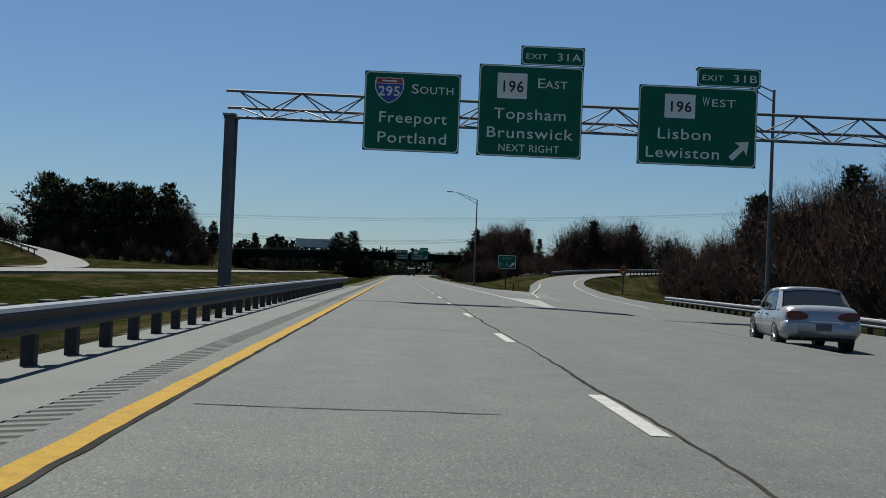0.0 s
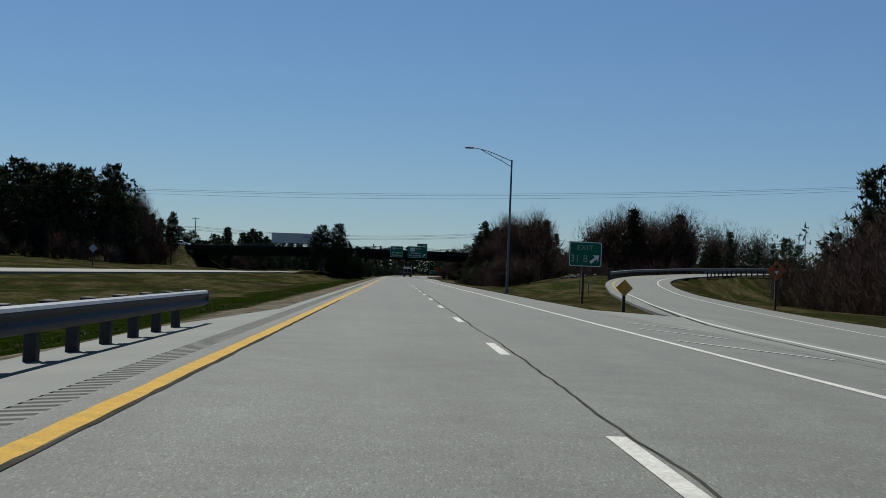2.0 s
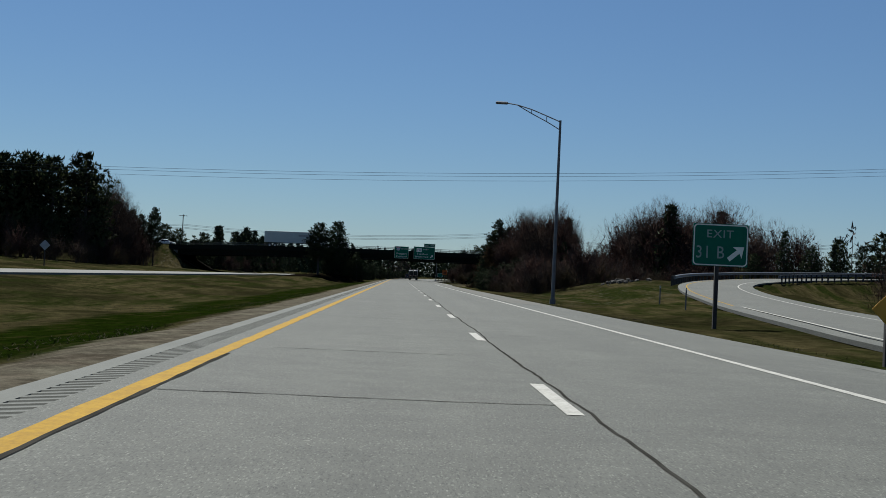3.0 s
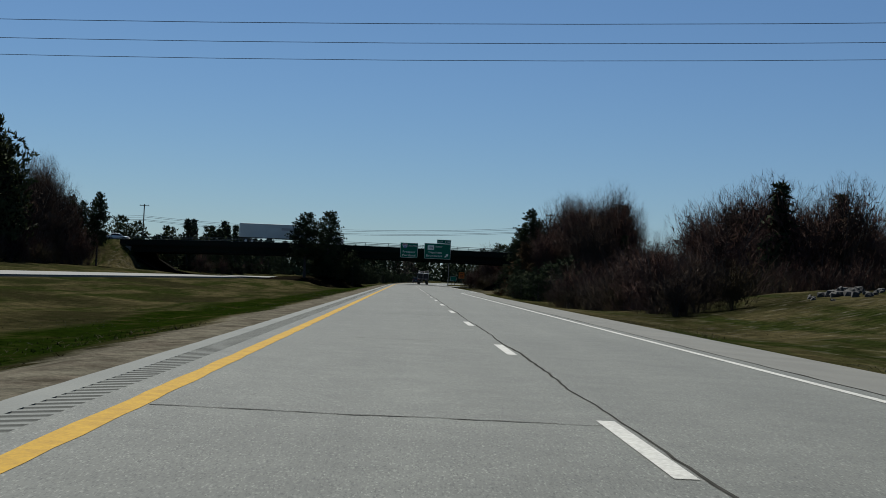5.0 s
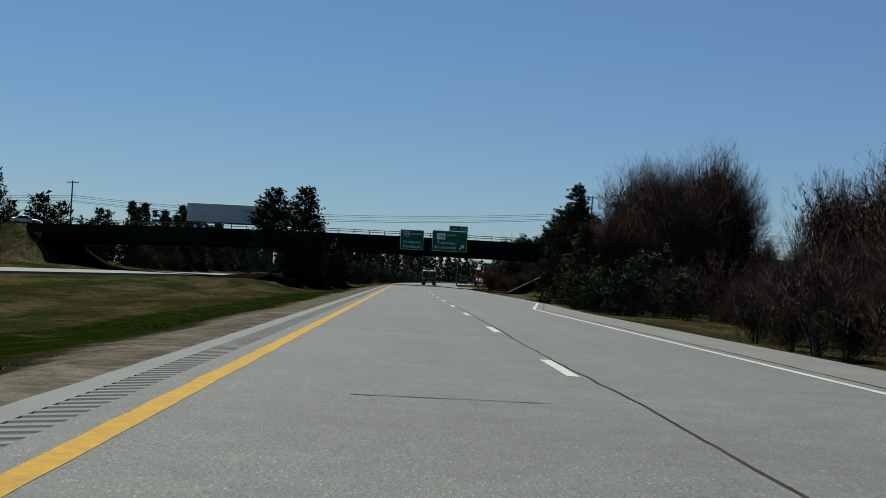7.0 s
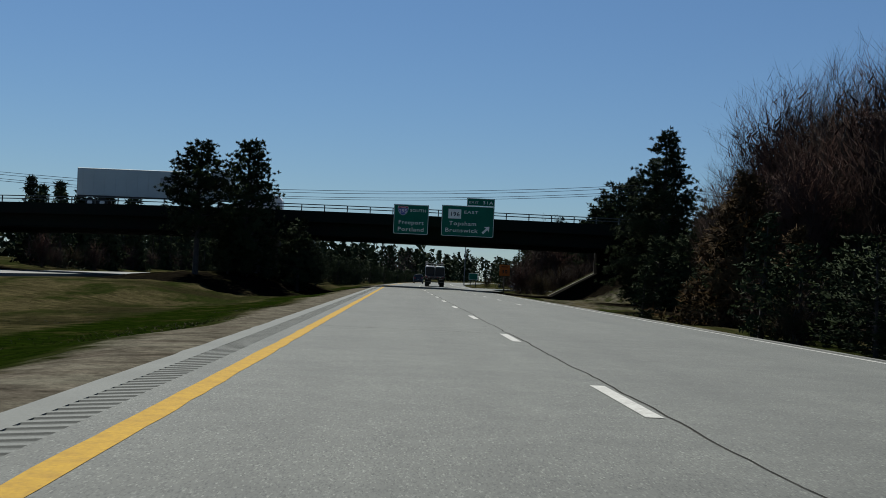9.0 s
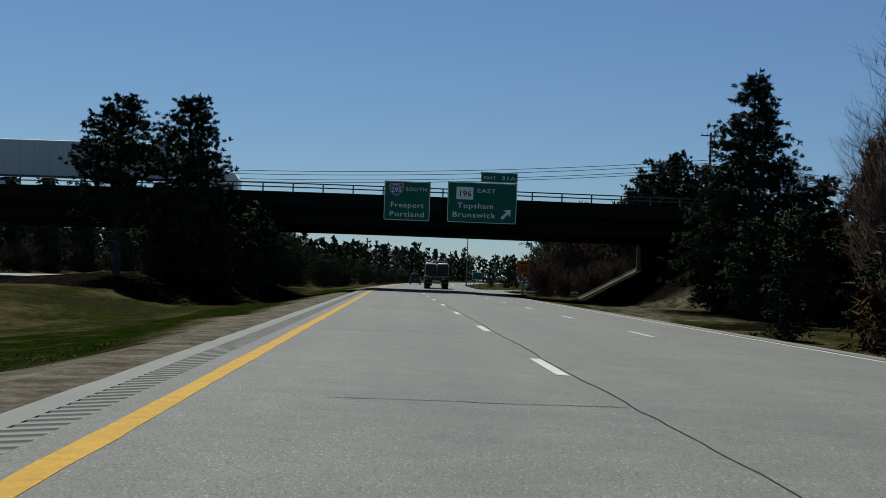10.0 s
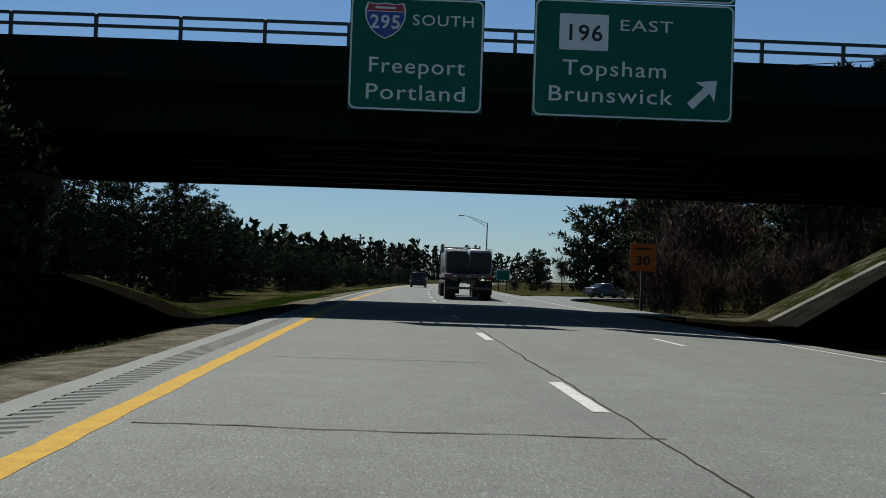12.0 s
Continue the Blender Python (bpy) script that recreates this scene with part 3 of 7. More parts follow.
def joint():
    """The wandering crack along the joint between the lanes."""
    random.seed(11)
    bm = bmesh.new()
    prev, y, u = None, -30.0, 0.13
    while y < 480:
        u += random.uniform(-0.02, 0.02) + (0.13 - u) * 0.15
        w = 0.021 + 0.030 * max(0, noise.noise((y * 0.12, 1, 0)) + 0.35)
        w *= float(np.interp(y, [230, 300], [1.0, 0.6]))
        a, b = bm.verts.new((cx(y) + u - w / 2, y, 0.004)), bm.verts.new((cx(y) + u + w / 2, y, 0.004))
        if prev:
            bm.faces.new((prev[0], prev[1], b, a))
        prev = (a, b)
        y += 0.35
    solid("pavement_joint", bm, TAR, "dark cracked joint between the lanes", "pavement crack", "structure")


joint()


def cross_cracks():
    """Fine cracks across the lanes."""
    random.seed(5)
    for y0, a, b in ((15.6, -3.6, 0.1), (33.5, -3.6, 0.2), (1.0, -3.4, -1.0), (52, -2.6, 0.0), (98.3, -3.6, 0.2), (105, -3.2, -0.6), (119, -3.0, 0.0), (161.2, -3.6, 0.1), (174, -2.6, -1.0), (190.8, -3.6, 0.3), (221, -3.6, 0.2), (228, -2.4, -0.6), (242.0, -3.6, 0.4), (262, -3, 0), (281, -3.6, 0.2), (308.0, -3.9, 0.5), (325.5, -2.5, 0.1), (339.8, -3.4, 0.3), (357.5, -3.2, 0.2), (376.0, -3.4, 0.4), (388.4, -3.5, 0.3), (396, -3.2, -0.4), (311.5, -0.2, 0.6)):
        bm = bmesh.new()
        prev, u, y = None, a, y0
        while u < b:
            y += random.uniform(-0.035, 0.035) + (y0 - y) * 0.1
            w = random.uniform(0.016, 0.044)
            p, q = bm.verts.new((u, y - w / 2, 0.0045)), bm.verts.new((u, y + w / 2, 0.0045))
            if prev:
                bm.faces.new((prev[0], p, q, prev[1]))
            prev = (p, q)
            u += random.uniform(0.1, 0.22)
        solid("pavement_crack", bm, TAR, "thin dark crack across the asphalt", "pavement crack", "structure")


cross_cracks()


def lane_dashes():
    bm = bmesh.new()
    vs = []
    for k in range(9):
        t = k / 8
        vs.append((bm.verts.new((-0.075, 3.05 * t, 0)), bm.verts.new((0.075, 3.05 * t, 0))))
    for a, b in zip(vs, vs[1:]):
        bm.faces.new((a[0], a[1], b[1], b[0]))
    me = mesh_of("lane_dash", bm, WHITE)
    for k in range(-2, 70):
        y = 12.19 * k
        ob = tagged(new("lane_dash", me), "white painted lane dash on the asphalt", "road marking", "lane dashes")
        ob.location = (cx(y), y, 0.0055)
    for k in range(17):
        y = 341.5 + 12.2 * k
        ob = tagged(new("lane_dash", me), "thin white dash beside the added lane", "road marking", "added lane dashes")
        ob.matrix_basis = Matrix.Translation((cx(y) + 3.5, y, 0.0055)) @ Matrix.Diagonal((0.75, 0.9, 1, 1))


lane_dashes()


def ribbon3(name, material, line, off, width, label, lift=0.006, category="road marking", kind="structure", lo=-1e9, hi=1e9, thick=0.0):
    """A band along a line of points, off to one side of it."""
    bm = bmesh.new()
    prev = None
    for i, p in enumerate(line):
        if not lo <= p.y <= hi:
            continue
        d = line[min(i + 1, len(line) - 1)] - line[max(i - 1, 0)]
        s = Vector((d.y, -d.x, 0)).normalized()
        o, w = (off(p) if callable(off) else off), (width(p) if callable(width) else width)
        a, b = (bm.verts.new(p + s * (o + k * w / 2) + Vector((0, 0, lift))) for k in (-1, 1))
        row = [a, b]
        if thick:
            row = [bm.verts.new(a.co - Vector((0, 0, thick)))] + row + [bm.verts.new(b.co - Vector((0, 0, thick)))]
        if prev:
            for k in range(len(row) - 1):
                bm.faces.new((prev[k], prev[k + 1], row[k + 1], row[k]))
        prev = row
    return solid(name, bm, material, label, category, kind)


ribbon3("ramp_road", ASPHALT, RAMP_LINE, lambda p: 0.4 if p.y < 110 else 0, lambda p: float(np.interp(p.y, [-60, 60, 120, 160, 400], [9.5, 9.0, 7.6, 6.4, 6.4])), "pale asphalt exit ramp that curves away uphill", lift=0.0, category="road", thick=0.15)
RAMP_EDGE = spline([(5.22, 56.0), (5.75, 60), (6.25, 66), (7.0, 74), (7.95, 85), (8.65, 93), (9.9, 104), (11.5, 117), (13.1, 130), (14.4, 141), (15.6, 151)], 4)
for _p in RAMP_EDGE:
    _p.z = float(np.interp(_p.y, [56, 75, 100, 125, 151], [-0.085, -0.16, -0.25, -0.12, 0.28])) + 0.012
ribbon3("ramp_white_line", WHITE, RAMP_EDGE, 0.0, 0.14, "white edge line of the exit ramp")
ribbon3("ramp_yellow_line", YELLOW, RAMP_LINE, -2.5, 0.11, "yellow left edge line of the ramp", lo=150, hi=265)
ribbon3("ramp_white_line", WHITE, RAMP_LINE, 1.9, 0.11, "white right edge line of the ramp", lo=60, hi=262)
ribbon3("loop_road", CONCRETE_ROAD, LOOP_LINE, 0, 6.5, "pale loop ramp climbing beyond the far carriageway", lift=0.0, category="road", thick=0.15)


EAST = spline([(6.2, 430), (6.6, 455), (8.2, 478), (12.0, 494), (18.5, 503), (28.0, 508), (40.0, 510)], 6)
for _p in EAST:
    _p.z = -0.12 - 0.1 * smooth01(455, 480, _p.y)
_EX, _EY = np.array([p.x for p in EAST]), np.array([p.y for p in EAST])
ribbon3("east_ramp_road", ASPHALT, EAST, 0.6, 6.0, "pale asphalt exit ramp that turns off past the overpass", lift=0.0, category="road", thick=0.15)
ribbon3("east_ramp_line", WHITE, EAST, -1.8, 0.12, "white edge line of the turning ramp", lift=0.01, lo=470)


def right_shoulder(y):
    return white_line(y) + float(np.interp(y, [150, 290, 330, 420], [0.42, 0.42, 0.25, 0.25]))


strip("shoulder_right", EDGE_ASPHALT, right_shoulder, lambda y: right_edge(y) - 0.02 + 0.05 * noise.noise((y * 1.3, 9, 0)), [150 + 1.5 * k for k in range(200)], lift=0.004, thick=0.0, label="sandy worn shoulder outside the white edge line", category="shoulder")
ribbon("dark_seam", TAR, lambda y: right_shoulder(y) + 0.02 * noise.noise((y * 0.7, 4, 0)), 0.028, [150 + 0.8 * k for k in range(330)], "dark worn seam along the shoulder", lift=0.006, ragged=0.02)


def gore():
    """The painted wedge between the through lane and the ramp, with worn chevrons."""
    bm = bmesh.new()
    a = [(3.63, 35), (3.63, 44), (3.63, 52), (3.64, 57)]
    b = [(3.72, 35), (4.3, 44), (4.92, 52), (5.2, 56.3)]
    va = [bm.verts.new((x, y, road_z(x) + 0.009)) for x, y in a]
    vb = [bm.verts.new((x, y, road_z(x) + 0.009)) for x, y in b]
    for k in range(3):
        bm.faces.new((va[k], vb[k], vb[k + 1], va[k + 1]))
    solid("gore_marking", bm, FADED_WHITE, "worn white painted gore between lane and ramp", "road marking", "structure")
    for x0, y0, run in ((4.0, 69.2, 1.4), (4.0, 79.9, 1.9), (4.4, 86.2, 1.5), (5.0, 91.0, 1.3)):
        bm = bmesh.new()
        p = [(x0, y0), (x0, y0 + 0.3), (x0 + run, y0 + 0.3 - 1.85 * run), (x0 + run, y0 - 1.85 * run)]
        bm.faces.new([bm.verts.new((x, y, road_z(x) + 0.011)) for x, y in p][::-1])
        solid("gore_chevron", bm, WORN_WHITE, "thin worn white chevron stripe in the gore", "road marking", "structure")
    # paved apron between lane and ramp
    bm = bmesh.new()
    ys = list(range(20, 112, 4))
    vs = []
    for y in ys:
        i = int(np.abs(_RY - y).argmin())
        x1 = _RX[i] - 2.4
        x0 = 6.0
        x1 = max(x1, x0 + 0.02)
        vs.append((bm.verts.new((x0, y, road_z(x0) + 0.004)), bm.verts.new((x1, y, _RZ[i] + 0.004))))
    for p, q in zip(vs, vs[1:]):
        bm.faces.new((p[0], p[1], q[1], q[0]))
    solid("gore_apron", bm, SHOULDER, "paved apron between the through lane and the ramp", "road", "structure")


gore()


def nb_road():
    bm = bmesh.new()
    rows = []
    for y in YS:
        z = -0.1
        rows.append([bm.verts.new((cx(y) + u, y, zz)) for u, zz in ((NB[0], -0.6), (NB[0], z), (NB[1], z), (NB[1], -0.6))])
    for a, b in zip(rows, rows[1:]):
        for k in range(3):
            bm.faces.new((a[k], a[k + 1], b[k + 1], b[k]))
    solid("far_carriageway", bm, CONCRETE_ROAD, "pale opposite carriageway beyond the grass median", "road", "structure")


nb_road()


# ---- guardrails ----
W_BEAM = [(0.0, 0.0), (0.045, 0.02), (0.08, 0.055), (0.08, 0.09), (0.035, 0.13), (0.02, 0.155), (0.035, 0.18), (0.08, 0.22), (0.08, 0.255), (0.045, 0.29), (0.0, 0.31)]


def guardrail(label, path, post_gap=1.905, side=1, base_drop=0.77, block=True, material=None, phase=0.4):
    """A W-beam on posts; path gives the foot of the rail."""
    g = thing("guardrail", label, "guardrail")
    pts = [Vector(p) for p in path]
    dist = [0.0]
    for a, b in zip(pts, pts[1:]):
        dist.append(dist[-1] + (b - a).length)

    def at(s):
        i = min(max(int(np.searchsorted(dist, s)) - 1, 0), len(pts) - 2)
        t = (s - dist[i]) / (dist[i + 1] - dist[i])
        d = (pts[i + 1] - pts[i]).normalized()
        return pts[i].lerp(pts[i + 1], t), d

    bm = bmesh.new()
    prof = [(side * u, v + base_drop - 0.31) for u, v in W_BEAM] + [(side * (u - 0.006), v + base_drop - 0.31) for u, v in W_BEAM[::-1]]
    n = max(2, int(dist[-1] / 2))
    sweep(bm, prof, [at(dist[-1] * k / n)[0] for k in range(n + 1)], closed=True)
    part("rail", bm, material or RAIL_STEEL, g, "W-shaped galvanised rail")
    # sun glare on the top fold, put in as a lighter strip
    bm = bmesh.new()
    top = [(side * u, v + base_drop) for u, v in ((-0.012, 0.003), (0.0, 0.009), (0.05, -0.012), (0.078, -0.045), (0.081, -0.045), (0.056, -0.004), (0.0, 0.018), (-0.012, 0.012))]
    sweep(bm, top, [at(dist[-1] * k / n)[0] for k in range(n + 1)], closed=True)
    part("rail_lip", bm, STEEL, g, "upper fold of the rail, coloured bright as sunlit")
    bmp = bmesh.new()
    box(bmp, (0, 0, base_drop / 2 - 0.13), (0.15, 0.2, base_drop + 0.22), bevel=0.008)
    post = mesh_of("post", bmp, POST)
    bmb = bmesh.new()
    box(bmb, (0, 0, base_drop - 0.135), (0.15, 0.36, 0.35), bevel=0.008)
    blk = mesh_of("block", bmb, POST)
    s = phase
    while s < dist[-1]:
        p, d = at(s)
        a = math.atan2(-d.x, d.y)
        out = Vector((d.y, -d.x, 0)).normalized() * side
        for name, me, back in (("post", post, 0.27),) + ((("block", blk, 0.083),) if block else ()):
            ob = new(name, me)
            ob.parent = g
            ob.matrix_basis = Matrix.Translation(p - out * back) @ Matrix.Rotation(a, 4, "Z")
        s += post_gap
    bm = bmesh.new()
    for e in (0, 1):
        p, d = at(0.02 if e == 0 else dist[-1] - 0.02)
        tube(bm, p + Vector((0, 0, base_drop - 0.315)), p + Vector((0, 0, base_drop + 0.005)), 0.085, seg=10)
    part("rail_end", bm, material or RAIL_STEEL, g, "rounded rail end")
    return g


guardrail("long galvanised guardrail on dark posts beside the median", [(-5.72, y, -0.17) for y in range(-24, 60, 6)] + [(-5.68, 66, -0.17), (-5.6, 74, -0.17), (-5.5, 81.8, -0.17)], side=1, phase=1.18, base_drop=0.735, material=SHADED_RAIL)
right_line = [(13.6 + 0.0, 28, -0.62), (14.6, 45, -0.62), (15.6, 62, -0.64), (16.6, 80.3, -0.66)]
guardrail("galvanised guardrail on dark posts beside the exit ramp", [(12.4, 4, -0.6), (12.9, 16, -0.62)] + right_line, side=-1)


def ramp_side(off, lo, hi, drop=0.0):
    out = []
    for i, p in enumerate(RAMP_LINE):
        if lo <= i <= hi:
            d = RAMP_LINE[min(i + 1, len(RAMP_LINE) - 1)] - RAMP_LINE[max(i - 1, 0)]
            out.append(p + Vector((d.y, -d.x, 0)).normalized() * off - Vector((0, 0, drop)))
    return out


guardrail("guardrail along the outer edge of the climbing ramp", ramp_side(-3.6, 52, 80), side=1, block=False)
guardrail("guardrail along the inner edge of the climbing ramp", ramp_side(3.6, 60, 80), side=-1, block=False)
guardrail("guardrail beside the loop ramp", [p + Vector((0, 0, 0)) for p in [q + Vector((-1.5, -3.5, 0)) for q in LOOP_LINE[18:40]]], side=1, block=False)


# ---- signs ----
def letters(text, size, material, parent, x, z, y, align="CENTER", width=None, bold=0.012):
    """One line of raised letters on the face of a sign, each a part; z is the baseline. width fits the line to that many metres."""
    cu = bpy.data.curves.new("text", "FONT")
    cu.body, cu.size, cu.align_x, cu.extrude, cu.offset = text, size, align, 0.002, bold * size
    cu.resolution_u, cu.space_character = 3, 1.1
    tmp = bpy.data.objects.new("text", cu)
    me = bpy.data.meshes.new_from_object(tmp)
    bpy.data.objects.remove(tmp)
    xs = [v.co.x for v in me.vertices]
    k = width / (max(xs) - min(xs)) if width else 1.0
    bm = bmesh.new()
    bm.from_mesh(me)
    bpy.data.meshes.remove(me)
    # gather the connected pieces, and join those that overlap from left to right (a dot and its stem)
    seen, spans = set(), []
    for v in bm.verts:
        if v in seen:
            continue
        stack, piece = [v], set()
        while stack:
            p = stack.pop()
            if p in piece:
                continue
            piece.add(p)
            stack += [e.other_vert(p) for e in p.link_edges]
        seen |= piece
        spans.append([min(p.co.x for p in piece), max(p.co.x for p in piece), piece])
    spans.sort(key=lambda c: c[0])
    glyphs = []
    for c in spans:
        if glyphs and c[0] < glyphs[-1][1] - 0.01 * size:
            glyphs[-1][1] = max(glyphs[-1][1], c[1])
            glyphs[-1][2] |= c[2]
        else:
            glyphs.append(c)
    place = Matrix.Translation((x, y, z)) @ Matrix.Rotation(radians(90), 4, "X") @ Matrix.Diagonal((k, 1, 1, 1))
    for lo, hi, piece in glyphs:
        index = {p: i for i, p in enumerate(piece)}
        gm = raw("letter", [tuple(place @ p.co) for p in piece], [[index[p] for p in f.verts] for f in bm.faces if f.verts[0] in index], material)
        new("letter", gm).parent = parent
    bm.free()


def plate(name, parent, x0, z0, x1, z1, y, material, r=0.12, t=0.02, label=""):
    bm = bmesh.new()
    prism(bm, round_rect(x0, z0, x1, z1, r), y, y + t)
    return part(name, bm, material, parent, label)


def border(parent, x0, z0, x1, z1, y, w=0.045, r=0.18, inset=0.02):
    """A raised white edge line round a panel."""
    bm = bmesh.new()
    o = round_rect(x0 + inset, z0 + inset, x1 - inset, z1 - inset, r)
    i = round_rect(x0 + inset + w, z0 + inset + w, x1 - inset - w, z1 - inset - w, r - w * 0.6)
    a = [[bm.verts.new((x, yy, z)) for x, z in ring] for ring, yy in ((o, y), (i, y))]
    n = len(o)
    for k in range(n):
        bm.faces.new((a[0][k], a[0][(k + 1) % n], a[1][(k + 1) % n], a[1][k]))
    part("border", bm, SIGN_WHITE, parent, "white border line")


def arrow(parent, x, z, size, y, turn=45):
    """A thick arrow pointing up and to the right."""
    s = size
    pts = [(-0.5, -0.11), (0.12, -0.11), (0.05, -0.36), (0.5, 0.0), (0.05, 0.36), (0.12, 0.11), (-0.5, 0.11)]
    c, d = math.cos(radians(turn)), math.sin(radians(turn))
    bm = bmesh.new()
    prism(bm, [(x + s * (u * c - v * d), z + s * (u * d + v * c)) for u, v in pts], y - 0.003, y)
    part("arrow", bm, SIGN_WHITE, parent, "white arrow")


def shield(parent, x, z, w, y, number):
    """A route shield: white edge, red head, blue body."""
    def outline(k):
        pts = []
        for u, v in ((-0.44, 0.5), (-0.22, 0.46), (0, 0.5), (0.22, 0.46), (0.44, 0.5), (0.5, 0.30), (0.48, 0.02), (0.36, -0.26), (0.18, -0.44), (0, -0.54), (-0.18, -0.44), (-0.36, -0.26), (-0.48, 0.02), (-0.5, 0.30)):
            pts.append((x + w * u * k, z + w * 0.86 * v * k))
        return pts
    bm = bmesh.new()
    prism(bm, outline(1.0), y - 0.004, y)
    s = part("shield", bm, SIGN_WHITE, parent, "white-edged red and blue route shield")
    full = outline(0.93)
    cut = z + w * 0.22
    bm = bmesh.new()
    prism(bm, [p for p in full if p[1] > cut] [:5] + [(x + w * 0.462, cut), (x - w * 0.462, cut)], y - 0.007, y - 0.004)
    part("shield_head", bm, SIGN_RED, s, "red head of the shield")
    bm = bmesh.new()
    low = [p for p in full if p[1] <= cut]
    prism(bm, [(x + w * 0.46, cut - 0.02)] + low + [(x - w * 0.46, cut - 0.02)], y - 0.007, y - 0.004)
    part("shield_body", bm, SIGN_BLUE, s, "blue body of the shield")
    letters(number, w * 0.46, SIGN_WHITE, s, x, z - w * 0.20, y - 0.0095, width=w * 0.72, bold=0.02)
    bm = bmesh.new()
    box(bm, (x, y - 0.009, z + w * 0.30), (w * 0.5, 0.002, w * 0.05))
    part("shield_bar", bm, SIGN_WHITE, s, "small unreadable white wording")


def route_square(parent, x0, z0, x1, z1, y, number):
    sq = plate("route_marker", parent, x0, z0, x1, z1, y - 0.006, SIGN_WHITE, r=0.04, t=0.006, label="white square route marker")
    letters(number, (z1 - z0) * 0.62, SIGN_BLACK, sq, (x0 + x1) / 2, z0 + (z1 - z0) * 0.27, y - 0.0095, width=(x1 - x0) * 0.68, bold=0.015)


def caps_line(parent, first, rest, x, z, size, y, width):
    """A word with a taller first letter."""
    w0 = size * 0.72
    letters(first, size * 1.28, SIGN_WHITE, parent, x, z, y, align="LEFT", width=w0 * 0.95, bold=0.004)
    letters(rest, size, SIGN_WHITE, parent, x + w0 * 1.12, z, y, align="LEFT", width=width - w0 * 1.12, bold=0.004)


def panel(name, label, x0, z0, x1, z1, y):
    """A big guide sign: panel, stiffeners on its back, border."""
    s = thing(name, label, "road sign")
    plate("panel", s, x0, z0, x1, z1, y, SIGN_GREEN, r=0.03, t=0.03)
    border(s, x0, z0, x1, z1, y - 0.004)
    n = max(2, round((x1 - x0) / 1.3))
    for k in range(n):
        bm = bmesh.new()
        box(bm, (x0 + (x1 - x0) * (k + 0.5) / n, y + 0.07, (z0 + z1) / 2), (0.06, 0.08, z1 - z0 - 0.05))
        part("stiffener", bm, SIGN_BACK, s)
    return s


def tab(parent, x0, z0, x1, z1, y, word, number):
    t = plate("exit_tab", parent, x0, z0, x1, z1, y, SIGN_GREEN, r=0.03, t=0.03, label="small green exit number panel")
    border(t, x0, z0, x1, z1, y - 0.004, w=0.04, r=0.15)
    h, w = z1 - z0, x1 - x0
    letters(word, h * 0.40, SIGN_WHITE, t, x0 + w * 0.07, z0 + h * 0.32, y - 0.006, align="LEFT", width=w * 0.33, bold=0.004)
    letters(number, h * 0.56, SIGN_WHITE, t, x0 + w * 0.56, z0 + h * 0.28, y - 0.006, align="LEFT", width=w * 0.37, bold=0.004)


GY = 41.1  # face of the gantry's panels
s = panel("guide_sign", "green overhead guide sign for route south to two towns", -3.52, 5.75, 0.21, 8.83, GY)
shield(s, -2.56, 8.12, 1.14, GY - 0.002, "295")
caps_line(s, "S", "OUTH", -1.72, 8.02, 0.40, GY - 0.006, 1.62)
letters("Freeport", 0.60, SIGN_WHITE, s, -1.62, 6.86, GY - 0.006, width=2.62, bold=0.004)
letters("Portland", 0.60, SIGN_WHITE, s, -1.62, 6.08, GY - 0.006, width=2.66, bold=0.004)
s = panel("guide_sign", "green overhead guide sign naming two towns on the eastward route", 0.90, 5.73, 4.97, 9.30, GY)
tab(s, 2.50, 9.33, 4.99, 10.08, GY, "EXIT", "31A")
route_square(s, 1.62, 7.99, 2.78, 8.98, GY, "196")
caps_line(s, "E", "AST", 3.15, 8.45, 0.42, GY - 0.006, 1.20)
letters("Topsham", 0.60, SIGN_WHITE, s, 2.94, 7.20, GY - 0.006, width=2.80, bold=0.004)
letters("Brunswick", 0.60, SIGN_WHITE, s, 2.92, 6.46, GY - 0.006, width=3.36, bold=0.004)
letters("NEXT RIGHT", 0.40, SIGN_WHITE, s, 2.92, 5.94, GY - 0.006, width=2.36, bold=0.004)
s = panel("guide_sign", "green overhead guide sign for the route westward with an exit arrow", 7.16, 5.68, 11.83, 8.78, GY)
tab(s, 9.42, 8.81, 11.92, 9.56, GY, "EXIT", "31B")
route_square(s, 8.18, 7.52, 9.38, 8.46, GY, "196")
caps_line(s, "W", "EST", 9.66, 8.03, 0.42, GY - 0.006, 1.26)
letters("Lisbon", 0.60, SIGN_WHITE, s, 8.98, 6.70, GY - 0.006, width=2.08, bold=0.004)
letters("Lewiston", 0.60, SIGN_WHITE, s, 8.94, 5.97, GY - 0.006, width=2.88, bold=0.004)
arrow(s, 11.18, 6.37, 0.98, GY - 0.004, 45)


